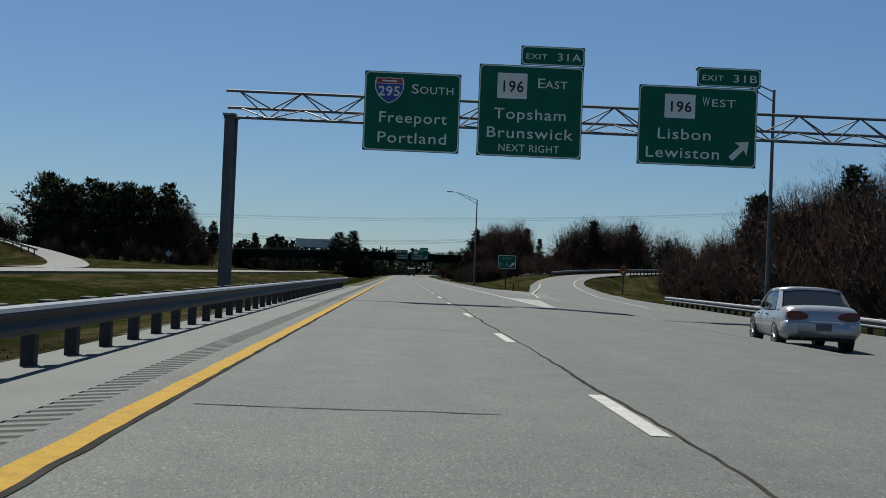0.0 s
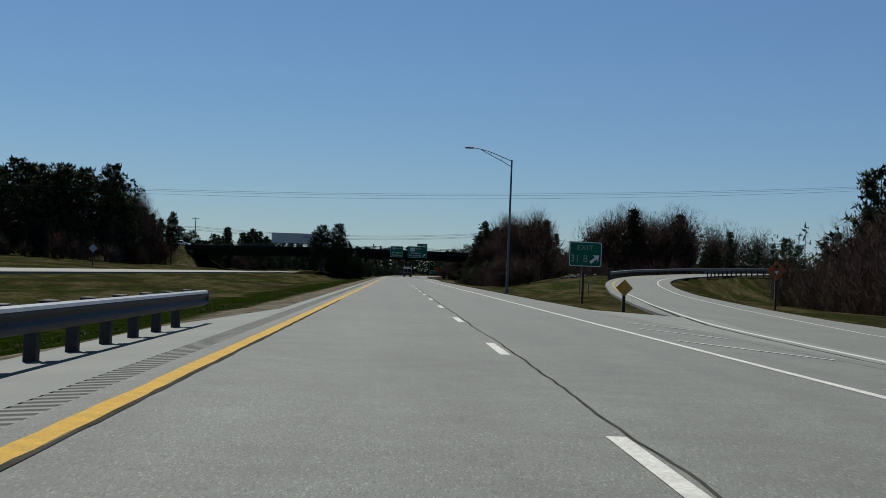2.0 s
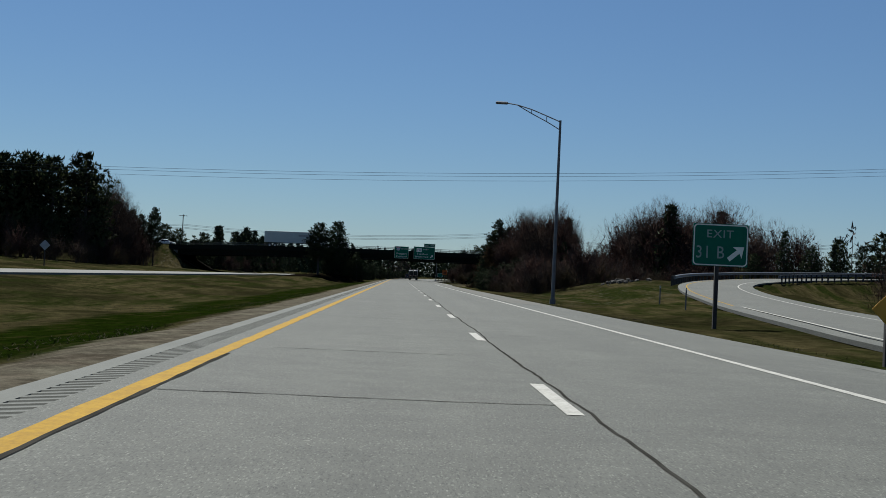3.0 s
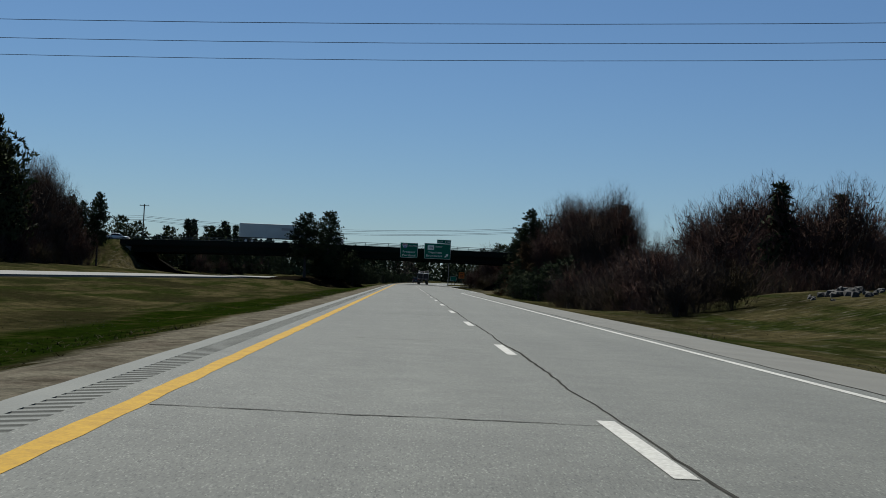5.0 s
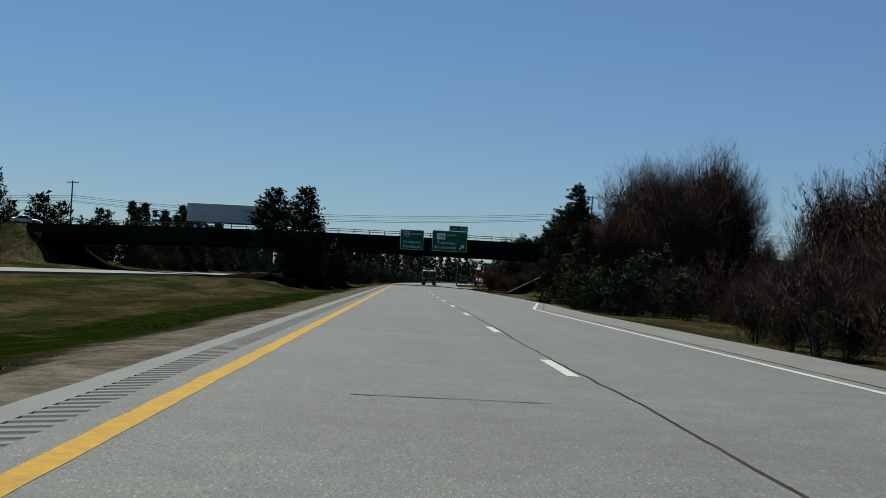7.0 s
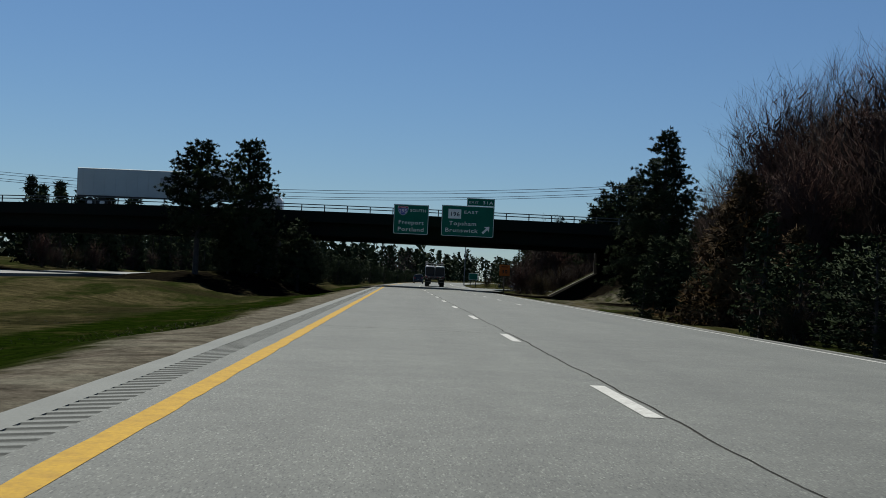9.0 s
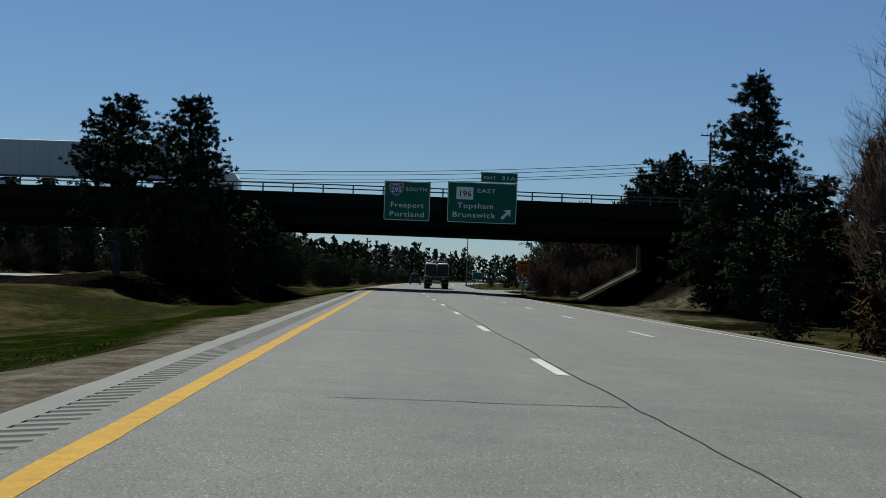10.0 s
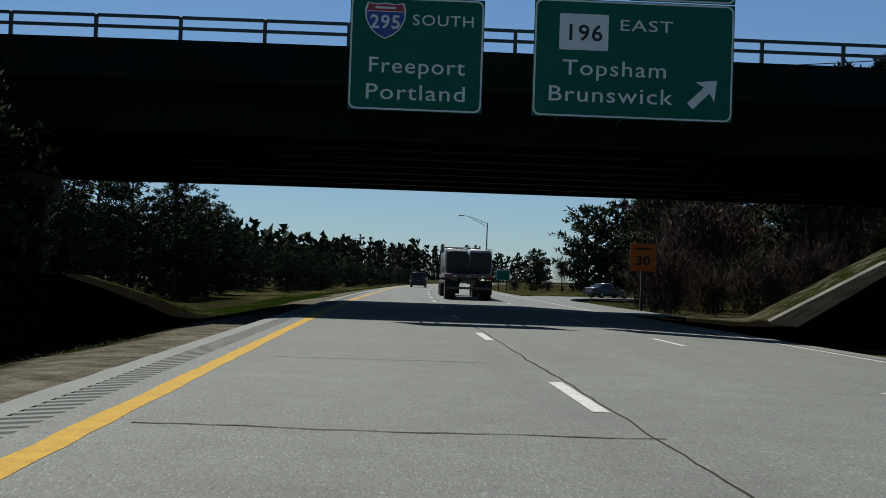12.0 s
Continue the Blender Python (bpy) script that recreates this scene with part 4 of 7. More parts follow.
def gantry():
    """Three-chord truss on lattice legs over the whole carriageway."""
    g = thing("sign_gantry", "galvanised steel truss gantry spanning the carriageway", "sign gantry")
    x0, x1 = -8.95, 19.2
    chords = ((42.0, 7.93), (42.55, 7.33), (41.55, 6.84))
    for y, z in chords:
        bm = bmesh.new()
        tube(bm, (x0, y, z), (x1, y, z), 0.062, seg=10)
        part("chord", bm, GANTRY_STEEL, g)
    n = 22
    for (ya, za), (yb, zb) in ((chords[0], chords[1]), (chords[1], chords[2]), (chords[0], chords[2])):
        for k in range(n):
            a, b = x0 + 0.5 + (x1 - x0 - 1) * k / n, x0 + 0.5 + (x1 - x0 - 1) * (k + 1) / n
            bm = bmesh.new()
            up = k % 2 == 0
            tube(bm, (a, ya if up else yb, za if up else zb), (b, yb if up else ya, zb if up else za), 0.028, seg=6)
            part("brace", bm, GANTRY_STEEL, g)
    for x in (-8.72, 19.0):
        for y in (41.45, 42.65):
            bm = bmesh.new()
            box(bm, (x, y, 3.3), (0.36, 0.16, 7.2), bevel=0.03)
            part("leg", bm, LEG_STEEL, g, "dark tapered steel leg")
        for k in range(5):
            bm = bmesh.new()
            za, zb = 0.4 + k * 1.3, 1.7 + k * 1.3
            tube(bm, (x, 41.5 if k % 2 else 42.6, za), (x, 42.6 if k % 2 else 41.5, zb), 0.035, seg=6)
            part("leg_brace", bm, STEEL, g)
        bm = bmesh.new()
        box(bm, (x, 42.05, 6.93), (0.5, 1.5, 0.08))
        part("cap_plate", bm, STEEL, g)
        bm = bmesh.new()
        box(bm, (x, 42.05, -0.5), (1.0, 2.2, 0.9), bevel=0.04)
        part("footing", bm, CONCRETE, g, "concrete footing")
    for x in (-2.6, -0.7, 1.9, 4.1, 8.2, 10.9):
        bm = bmesh.new()
        tube(bm, (x, 41.27, 6.2), (x, 41.27, 8.3), 0.04, seg=6)
        tube(bm, (x, 41.27, 7.93), (x, 42.0, 7.93), 0.03, seg=6)
        tube(bm, (x, 41.27, 6.84), (x, 41.55, 6.84), 0.03, seg=6)
        part("sign_bracket", bm, STEEL, g)


gantry()


def post_sign(name, label, y, base, posts, build):
    s = thing(name, label, "road sign")
    for px_, top in posts:
        bm = bmesh.new()
        box(bm, (px_, y + 0.09, (base - 0.3 + top) / 2), (0.14, 0.14, top - base + 0.3), bevel=0.01)
        part("post", bm, POST, s, "dark timber post")
    build(s)
    return s


def exit_sign():
    def build(s):
        y = 132.5
        plate("panel", s, 8.82, 1.92, 10.80, 3.42, y, SIGN_GREEN, r=0.05, t=0.02)
        border(s, 8.82, 1.92, 10.80, 3.42, y - 0.004, w=0.04, r=0.14)
        letters("EXIT", 0.40, DULL_WHITE, s, 9.78, 2.93, y - 0.006, width=0.95, bold=0.004)
        letters("31 B", 0.62, DULL_WHITE, s, 9.44, 2.20, y - 0.006, width=1.0, bold=0.004)
        arrow(s, 10.38, 2.40, 0.72, y - 0.004, 40)
    post_sign("exit_sign", "green gore exit sign with arrow on a timber post", 132.5, -0.4, ((9.72, 3.2),), build)


exit_sign()


def diamond(name, label, x, y, base, zc, half, material, what):
    def build(s):
        bm = bmesh.new()
        prism(bm, [(x, zc - half), (x + half, zc), (x, zc + half), (x - half, zc)], y, y + 0.012)
        p = part("panel", bm, material, s)
        if what == "yield":
            bm = bmesh.new()
            prism(bm, [(x - 0.28, zc + 0.05), (x + 0.28, zc + 0.05), (x, zc - 0.4)], y - 0.004, y)
            part("symbol", bm, SIGN_RED, p, "red triangle symbol")
            bm = bmesh.new()
            prism(bm, [(x - 0.16, zc - 0.02), (x + 0.16, zc - 0.02), (x, zc - 0.28)], y - 0.008, y - 0.004)
            part("symbol", bm, SIGN_WHITE, p, "white triangle symbol")
            bm = bmesh.new()
            prism(bm, [(x - 0.09, zc + 0.15), (x + 0.09, zc + 0.15), (x + 0.09, zc + 0.26), (x + 0.16, zc + 0.26), (x, zc + 0.42), (x - 0.16, zc + 0.26), (x - 0.09, zc + 0.26)], y - 0.004, y)
            part("symbol", bm, SIGN_BLACK, p, "black arrow symbol")
        return p
    post_sign(name, label, y, base, ((x, zc + half * 0.6),), build)


diamond("warning_sign", "small amber diamond sign on a short post in the gore", 9.0, 114.3, -0.35, 0.82, 0.40, SIGN_AMBER, "")
diamond("yield_ahead_sign", "amber diamond yield-ahead sign on a timber post", 24.3, 142.0, -0.6, 2.28, 0.66, SIGN_ORANGE, "yield")
diamond("warning_sign", "plain grey back of a diamond sign beside the far carriageway", -51.8, 271.8, -0.3, 3.1, 0.75, SIGN_BACK, "")


def speed_plate():
    def build(s):
        y = 444.6
        plate("panel", s, 10.22, 1.80, 11.52, 3.2, y, SIGN_ORANGE, r=0.06, t=0.015)
        letters("30", 0.62, SIGN_BLACK, s, 10.87, 2.12, y - 0.006, width=0.72, bold=0.03)
        bm = bmesh.new()
        box(bm, (10.87, y - 0.004, 2.93), (0.8, 0.004, 0.1))
        part("wording", bm, SIGN_BLACK, s, "dark unreadable wording")
    post_sign("speed_sign", "orange advisory speed sign on a post beside the ramp", 444.6, -0.6, ((10.87, 3.05),), build)


speed_plate()


def far_green():
    def build(s):
        y = 552.0
        plate("panel", s, 12.0, 1.15, 13.9, 2.55, y, SIGN_GREEN, r=0.05, t=0.02)
        border(s, 12.0, 1.15, 13.9, 2.55, y - 0.004, w=0.05, r=0.14)
    post_sign("distant_sign", "distant green sign on posts in the far gore", 552, -0.5, ((12.4, 2.4), (13.5, 2.4)), build)


far_green()


def street_lamp(x, y, base, height, label):
    """A tall pole with a trussed arm that reaches over the road."""
    s = thing("street_lamp", label, "street lamp", "highway lamps", m=Matrix.Translation((x, y, base)))
    bm = bmesh.new()
    tube(bm, (0, 0, -0.2), (0, 0, height), 0.13, 0.075, seg=12)
    tube(bm, (0, 0, -0.25), (0, 0, 0.35), 0.2, 0.19, seg=12)
    part("pole", bm, DULL_STEEL, s, smooth=False)
    bm = bmesh.new()
    pts = [(0, 0, height - 0.1), (-0.9, 0, height + 0.25), (-1.9, 0, height + 0.62), (-2.8, 0, height + 0.86), (-3.5, 0, height + 0.95)]
    for a, b in zip(pts, pts[1:]):
        tube(bm, a, b, 0.035, seg=6)
    low = [(0, 0, height - 0.62), (-0.9, 0, height - 0.12), (-1.9, 0, height + 0.36), (-2.8, 0, height + 0.84)]
    part("arm", bm, DULL_STEEL, s, "curved steel arm")
    bm = bmesh.new()
    for a, b in zip(low, low[1:]):
        tube(bm, a, b, 0.03, seg=6)
    part("brace", bm, DULL_STEEL, s)
    for k in (1, 2):
        bm = bmesh.new()
        tube(bm, low[k], pts[k], 0.022, seg=6)
        part("strut", bm, DULL_STEEL, s)
    bm = bmesh.new()
    box(bm, (-3.85, 0, height + 0.95), (0.8, 0.3, 0.16), bevel=0.05)
    part("lamp_head", bm, DULL_STEEL, s, "flat cobra-head lamp")


street_lamp(8.45, 170.5, -0.35, 11.95, "tall grey highway lamp with trussed arm beside the road")
street_lamp(17.7, 59.4, -0.6, 12.2, "tall grey highway lamp behind the ramp guardrail")
street_lamp(12.0, 571.0, -0.3, 9.9, "tall grey highway lamp beyond the overpass")


# ---- overpass ----
def deck_z(x):
    """Underside of the girders; the bridge sags towards its far end."""
    return 4.98 - 0.00033 * min(0.0, x) ** 2


def overpass():
    b = thing("overpass", "dark green steel girder overpass with a metal railing", "bridge", kind="structure")
    xs = [-60 + 3 * k for k in range(29)]
    y0, y1 = 416.0, 438.0

    def run(name, material, prof, label="", lo=-60, hi=24):
        bm = bmesh.new()
        ps = [x for x in xs if lo <= x <= hi]
        rings = [[bm.verts.new((x, y, deck_z(x) + z)) for y, z in prof] for x in ps]
        k = len(prof)
        for a, c in zip(rings, rings[1:]):
            for j in range(k):
                bm.faces.new((a[j], a[(j + 1) % k], c[(j + 1) % k], c[j]))
        bm.faces.new(rings[0])
        bm.faces.new(rings[-1][::-1])
        return part(name, bm, material, b, label)

    for i in range(8):
        y = y0 + 0.5 + (y1 - y0 - 1.0) * i / 7
        run("girder", GIRDER, [(y - 0.25, 0.0), (y + 0.25, 0.0), (y + 0.25, 0.05), (y + 0.03, 0.08), (y + 0.03, 1.55), (y + 0.25, 1.6), (y - 0.25, 1.6), (y - 0.03, 1.55), (y - 0.03, 0.08), (y - 0.25, 0.05)], "deep dark green I-girder", hi=21)
    run("deck", CONCRETE, [(y0 - 0.35, 1.62), (y1 + 0.35, 1.62), (y1 + 0.35, 2.1), (y0 - 0.35, 2.1)], "concrete deck slab")
    run("fascia", GIRDER, [(y0 - 0.42, 1.35), (y0 - 0.36, 1.35), (y0 - 0.36, 2.48), (y0 - 0.42, 2.48)], "dark fascia band")
    for yy in (y0 - 0.2, y1 + 0.2):
        run("kerb", CONCRETE, [(yy - 0.15, 2.1), (yy + 0.15, 2.1), (yy + 0.15, 2.46), (yy - 0.15, 2.46)], "concrete kerb")
        for h in (2.84, 3.14):
            run("rail_bar", RAILING, [(yy - 0.035, h - 0.045), (yy + 0.035, h - 0.045), (yy + 0.035, h + 0.045), (yy - 0.035, h + 0.045)], "horizontal railing bar")
        k, x = 0, -59.5
        while x < 23.5:
            bm = bmesh.new()
            box(bm, (x, yy, deck_z(x) + 2.79), (0.10, 0.12, 0.76), bevel=0.01)
            part("rail_post", bm, RAILING, b)
            x += 2.345
    # diaphragms between the girders
    for x in range(-54, 21, 6):
        bm = bmesh.new()
        box(bm, (x, (y0 + y1) / 2, deck_z(x) + 0.85), (0.08, y1 - y0 - 1.2, 0.6))
        part("diaphragm", bm, GIRDER, b)
    return b


overpass()


def abutments():
    # right-hand abutment: a wall, its wing and the paved slope before it
    a = thing("abutment", "concrete bridge abutment with a paved slope below", "abutment", kind="structure")
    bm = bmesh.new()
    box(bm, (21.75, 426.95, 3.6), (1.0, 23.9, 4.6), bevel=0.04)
    part("wall", bm, SHADED_CONCRETE, a, "concrete wall with the bridge's shade in its colour")
    # the sunlit edge of the wall, set off by the paler concrete colour
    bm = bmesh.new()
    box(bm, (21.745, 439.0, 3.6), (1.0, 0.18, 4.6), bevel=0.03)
    part("wall_end", bm, CONCRETE, a, "wall end coloured pale where the sun reaches")
    for y in (415.2, 439.35):
        bm = bmesh.new()
        v = [bm.verts.new(p) for p in ((21.7, y - 0.2, 1.2), (21.7, y - 0.2, 7.3), (27.5, y - 0.2, 7.2), (27.5, y - 0.2, 4.6), (21.7, y + 0.2, 1.2), (21.7, y + 0.2, 7.3), (27.5, y + 0.2, 7.2), (27.5, y + 0.2, 4.6))]
        for f in ((0, 1, 2, 3), (7, 6, 5, 4), (0, 4, 5, 1), (1, 5, 6, 2), (2, 6, 7, 3), (3, 7, 4, 0)):
            bm.faces.new([v[k] for k in f])
        part("wing_wall", bm, SHADED_CONCRETE, a)
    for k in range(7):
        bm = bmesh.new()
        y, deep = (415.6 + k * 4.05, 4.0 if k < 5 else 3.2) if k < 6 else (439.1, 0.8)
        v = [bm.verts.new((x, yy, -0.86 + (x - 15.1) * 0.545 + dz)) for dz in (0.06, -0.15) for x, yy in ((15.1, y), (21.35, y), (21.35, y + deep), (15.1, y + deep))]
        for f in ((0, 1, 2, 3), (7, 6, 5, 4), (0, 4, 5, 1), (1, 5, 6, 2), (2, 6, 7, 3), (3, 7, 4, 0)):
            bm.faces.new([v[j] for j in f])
        # outermost slab coloured as sunlit, the rest as shaded
        part("slope_slab", bm, CONCRETE if k == 6 else SHADED_CONCRETE, a, "sloping concrete slab")
    a = thing("abutment", "concrete bridge abutment beside the far carriageway", "abutment", kind="structure")
    bm = bmesh.new()
    box(bm, (-58.2, 427.2, 2.7), (1.0, 24.4, 4.6), bevel=0.04)
    part("wall", bm, CONCRETE, a)
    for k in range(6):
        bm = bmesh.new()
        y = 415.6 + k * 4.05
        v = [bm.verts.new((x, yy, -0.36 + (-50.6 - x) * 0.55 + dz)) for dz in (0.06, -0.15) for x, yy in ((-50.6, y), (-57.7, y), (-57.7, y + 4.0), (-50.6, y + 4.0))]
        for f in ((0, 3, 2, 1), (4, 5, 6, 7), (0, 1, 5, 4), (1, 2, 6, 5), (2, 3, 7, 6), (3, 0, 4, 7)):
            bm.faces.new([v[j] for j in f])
        part("slope_slab", bm, SHADED_CONCRETE, a, "sloping concrete slab")
    p = thing("bridge_pier", "concrete pier bent standing in the median", "bridge pier", kind="structure")
    for k in range(5):
        bm = bmesh.new()
        tube(bm, (-17.2, 418 + 4.5 * k, 0.2), (-17.2, 418 + 4.5 * k, 4.2), 0.45, seg=14)
        part("column", bm, CONCRETE, p, smooth=False)
    bm = bmesh.new()
    box(bm, (-17.2, 427, 4.45), (1.2, 21.5, 0.9), bevel=0.05)
    part("cap", bm, CONCRETE, p)


abutments()

BY = 413.4  # face of the signs hung on the bridge
s = panel("bridge_sign", "green guide sign for route south hung on the overpass", -3.10, 5.42, 0.43, 8.42, BY)
shield(s, -2.18, 7.80, 1.08, BY - 0.002, "295")
letters("SOUTH", 0.40, SIGN_WHITE, s, -0.65, 7.70, BY - 0.006, width=1.60, bold=0.004)
letters("Freeport", 0.58, SIGN_WHITE, s, -1.33, 6.42, BY - 0.006, width=2.52, bold=0.004)
letters("Portland", 0.58, SIGN_WHITE, s, -1.33, 5.72, BY - 0.006, width=2.60, bold=0.004)
s = panel("bridge_sign", "green guide sign with exit arrow hung on the overpass", 1.75, 5.44, 7.08, 8.56, BY)
tab(s, 4.26, 8.59, 7.08, 9.38, BY, "EXIT", "31A")
route_square(s, 2.42, 7.22, 3.72, 8.18, BY, "196")
letters("EAST", 0.42, SIGN_WHITE, s, 4.72, 7.78, BY - 0.006, width=1.40, bold=0.004)
letters("Topsham", 0.58, SIGN_WHITE, s, 3.92, 6.56, BY - 0.006, width=2.75, bold=0.004)
letters("Brunswick", 0.58, SIGN_WHITE, s, 3.80, 5.86, BY - 0.006, width=3.30, bold=0.004)
arrow(s, 6.30, 6.20, 1.0, BY - 0.004, 45)


def sign_hangers():
    for x in (-2.4, -0.3, 2.6, 4.4, 6.2):
        h = thing("sign_hanger", "steel bracket holding a sign to the bridge face", "bracket", "sign brackets")
        bm = bmesh.new()
        for z in (5.6, 7.2):
            tube(bm, (x, BY + 0.1, z), (x, 415.62, z), 0.04, seg=6)
        tube(bm, (x, BY + 0.13, 5.5), (x, BY + 0.13, 8.2), 0.05, seg=6)
        part("bar", bm, DULL_STEEL, h)


sign_hangers()


# ---- poles and cables ----
def utility_pole(x, y, base, top, label):
    p = thing("utility_pole", label, "utility pole", "utility poles", m=Matrix.Translation((x, y, 0)))
    bm = bmesh.new()
    tube(bm, (0, 0, base - 0.3), (0, 0, top), 0.17, 0.11, seg=10)
    part("pole", bm, WOOD, p)
    bm = bmesh.new()
    box(bm, (0, 0, top - 0.35), (2.2, 0.1, 0.13), bevel=0.01)
    part("crossarm", bm, WOOD, p)
    for u in (-0.95, -0.35, 0.35, 0.95):
        bm = bmesh.new()
        tube(bm, (u, 0, top - 0.29), (u, 0, top - 0.08), 0.045, 0.03, seg=6)
        part("insulator", bm, DULL_STEEL, p)


def cable(label, a, b, sag, r=0.032, n=24):
    bm = bmesh.new()
    pts = [Vector(a).lerp(Vector(b), k / n) - Vector((0, 0, sag * 4 * (k / n) * (1 - k / n))) for k in range(n + 1)]
    prev = None
    for i, p in enumerate(pts):
        ring = [bm.verts.new(p + Vector((0, r * math.cos(2.094 * k), r * math.sin(2.094 * k)))) for k in range(3)]
        if prev:
            for k in range(3):
                bm.faces.new((prev[k], prev[(k + 1) % 3], ring[(k + 1) % 3], ring[k]))
        prev = ring
    solid("cable", bm, WIRE, label, "cable", group="overhead cables")


utility_pole(-62.9, 452.1, 4.5, 15.4, "weathered timber utility pole behind the overpass approach")
utility_pole(31.3, 452.3, 5.0, 17.9, "weathered timber utility pole with a crossarm by the overpass")
for dz, du in ((0.0, -0.5), (-0.28, 0.6), (-0.85, 0.0), (-1.12, 0.2)):
    cable("black overhead cable strung behind the overpass", (-62.9, 452.1 + du, 12.7 + dz), (31.3, 452.3 + du, 14.9 + dz), 2.0)
    cable("black overhead cable strung behind the overpass", (31.3, 452.3 + du, 14.9 + dz), (120, 442 + du, 15.4 + dz), 3.2)
    cable("black overhead cable strung behind the overpass", (-150, 456 + du, 14.2 + dz), (-62.9, 452.1 + du, 12.7 + dz), 2.0)
for px_, py_, top in ((-140, 212, 15.2), (110, 187, 19.8), (120, 442, 17.6), (-150, 456, 16.4)):
    utility_pole(px_, py_, gz(px_, py_), top, "tall timber pole carrying cables across the highway")
for y0, za, zb, sag in ((193.8, 14.2, 18.65, 7.18), (197.6, 14.2, 18.65, 7.13), (200.0, 14.2, 18.65, 7.35)):
    cable("thin black power line crossing high over the road", (-140, y0 + 14, za), (110, y0 - 11, zb), sag, r=0.012, n=40)


# ---- trees ----
class Soup:
    """Loose triangles gathered into one mesh."""

    def __init__(self):
        self.v, self.f = [], []

    def tri(self, a, b, c):
        k = len(self.v)
        self.v += [tuple(a), tuple(b), tuple(c)]
        self.f.append((k, k + 1, k + 2))

    def bar(self, p, q, r0, r1, seg=3):
        d = (q - p).normalized()
        a = d.orthogonal().normalized()
        b = d.cross(a)
        k = len(self.v)
        for c, r in ((p, r0), (q, r1)):
            for j in range(seg):
                t = 6.28318 * j / seg
                self.v.append(tuple(c + r * (math.cos(t) * a + math.sin(t) * b)))
        for j in range(seg):
            self.f.append((k + j, k + (j + 1) % seg, k + seg + (j + 1) % seg, k + seg + j))

    def spike(self, p, q, r):
        w = (q - p).orthogonal().normalized() * r
        u = (q - p).cross(w).normalized() * r
        self.tri(p - w, p + w, q)
        self.tri(p - u, p + u, q)

    def mesh(self, name, material, mid=None, rough=0.04):
        """With mid, the crown is shaded as one rounded mass about it; rough keeps some of each piece's own slant."""
        if mid is None:
            return raw(name, self.v, self.f, material)
        v, f = np.array(self.v), np.array(self.f)
        a, b, c = v[f[:, 0]], v[f[:, 1]], v[f[:, 2]]
        flat = np.cross(b - a, c - a)
        flat /= np.maximum(np.linalg.norm(flat, axis=1), 1e-9)[:, None]
        out = (a + b + c) / 3 - np.array(mid)
        out /= np.maximum(np.linalg.norm(out, axis=1), 1e-9)[:, None]
        turn = (flat * out).sum(axis=1) < 0
        f[turn] = f[turn][:, [0, 2, 1]]
        flat[turn] *= -1
        soft = out * np.array((1, 1, 0.0)) + rough * flat + np.array((0, 0, 1e-4))
        soft /= np.linalg.norm(soft, axis=1)[:, None]
        me = raw(name, self.v, f.tolist(), material)
        for p in me.polygons:
            p.use_smooth = True
        me.normals_split_custom_set_from_vertices(np.repeat(soft, 3, axis=0).tolist())
        return me


def rnd_dir(up=0.0):
    while True:
        d = Vector((random.uniform(-1, 1), random.uniform(-1, 1), random.uniform(-1, 1)))
        if 0.05 < d.length < 1:
            d = d.normalized() + Vector((0, 0, up))
            return d.normalized()


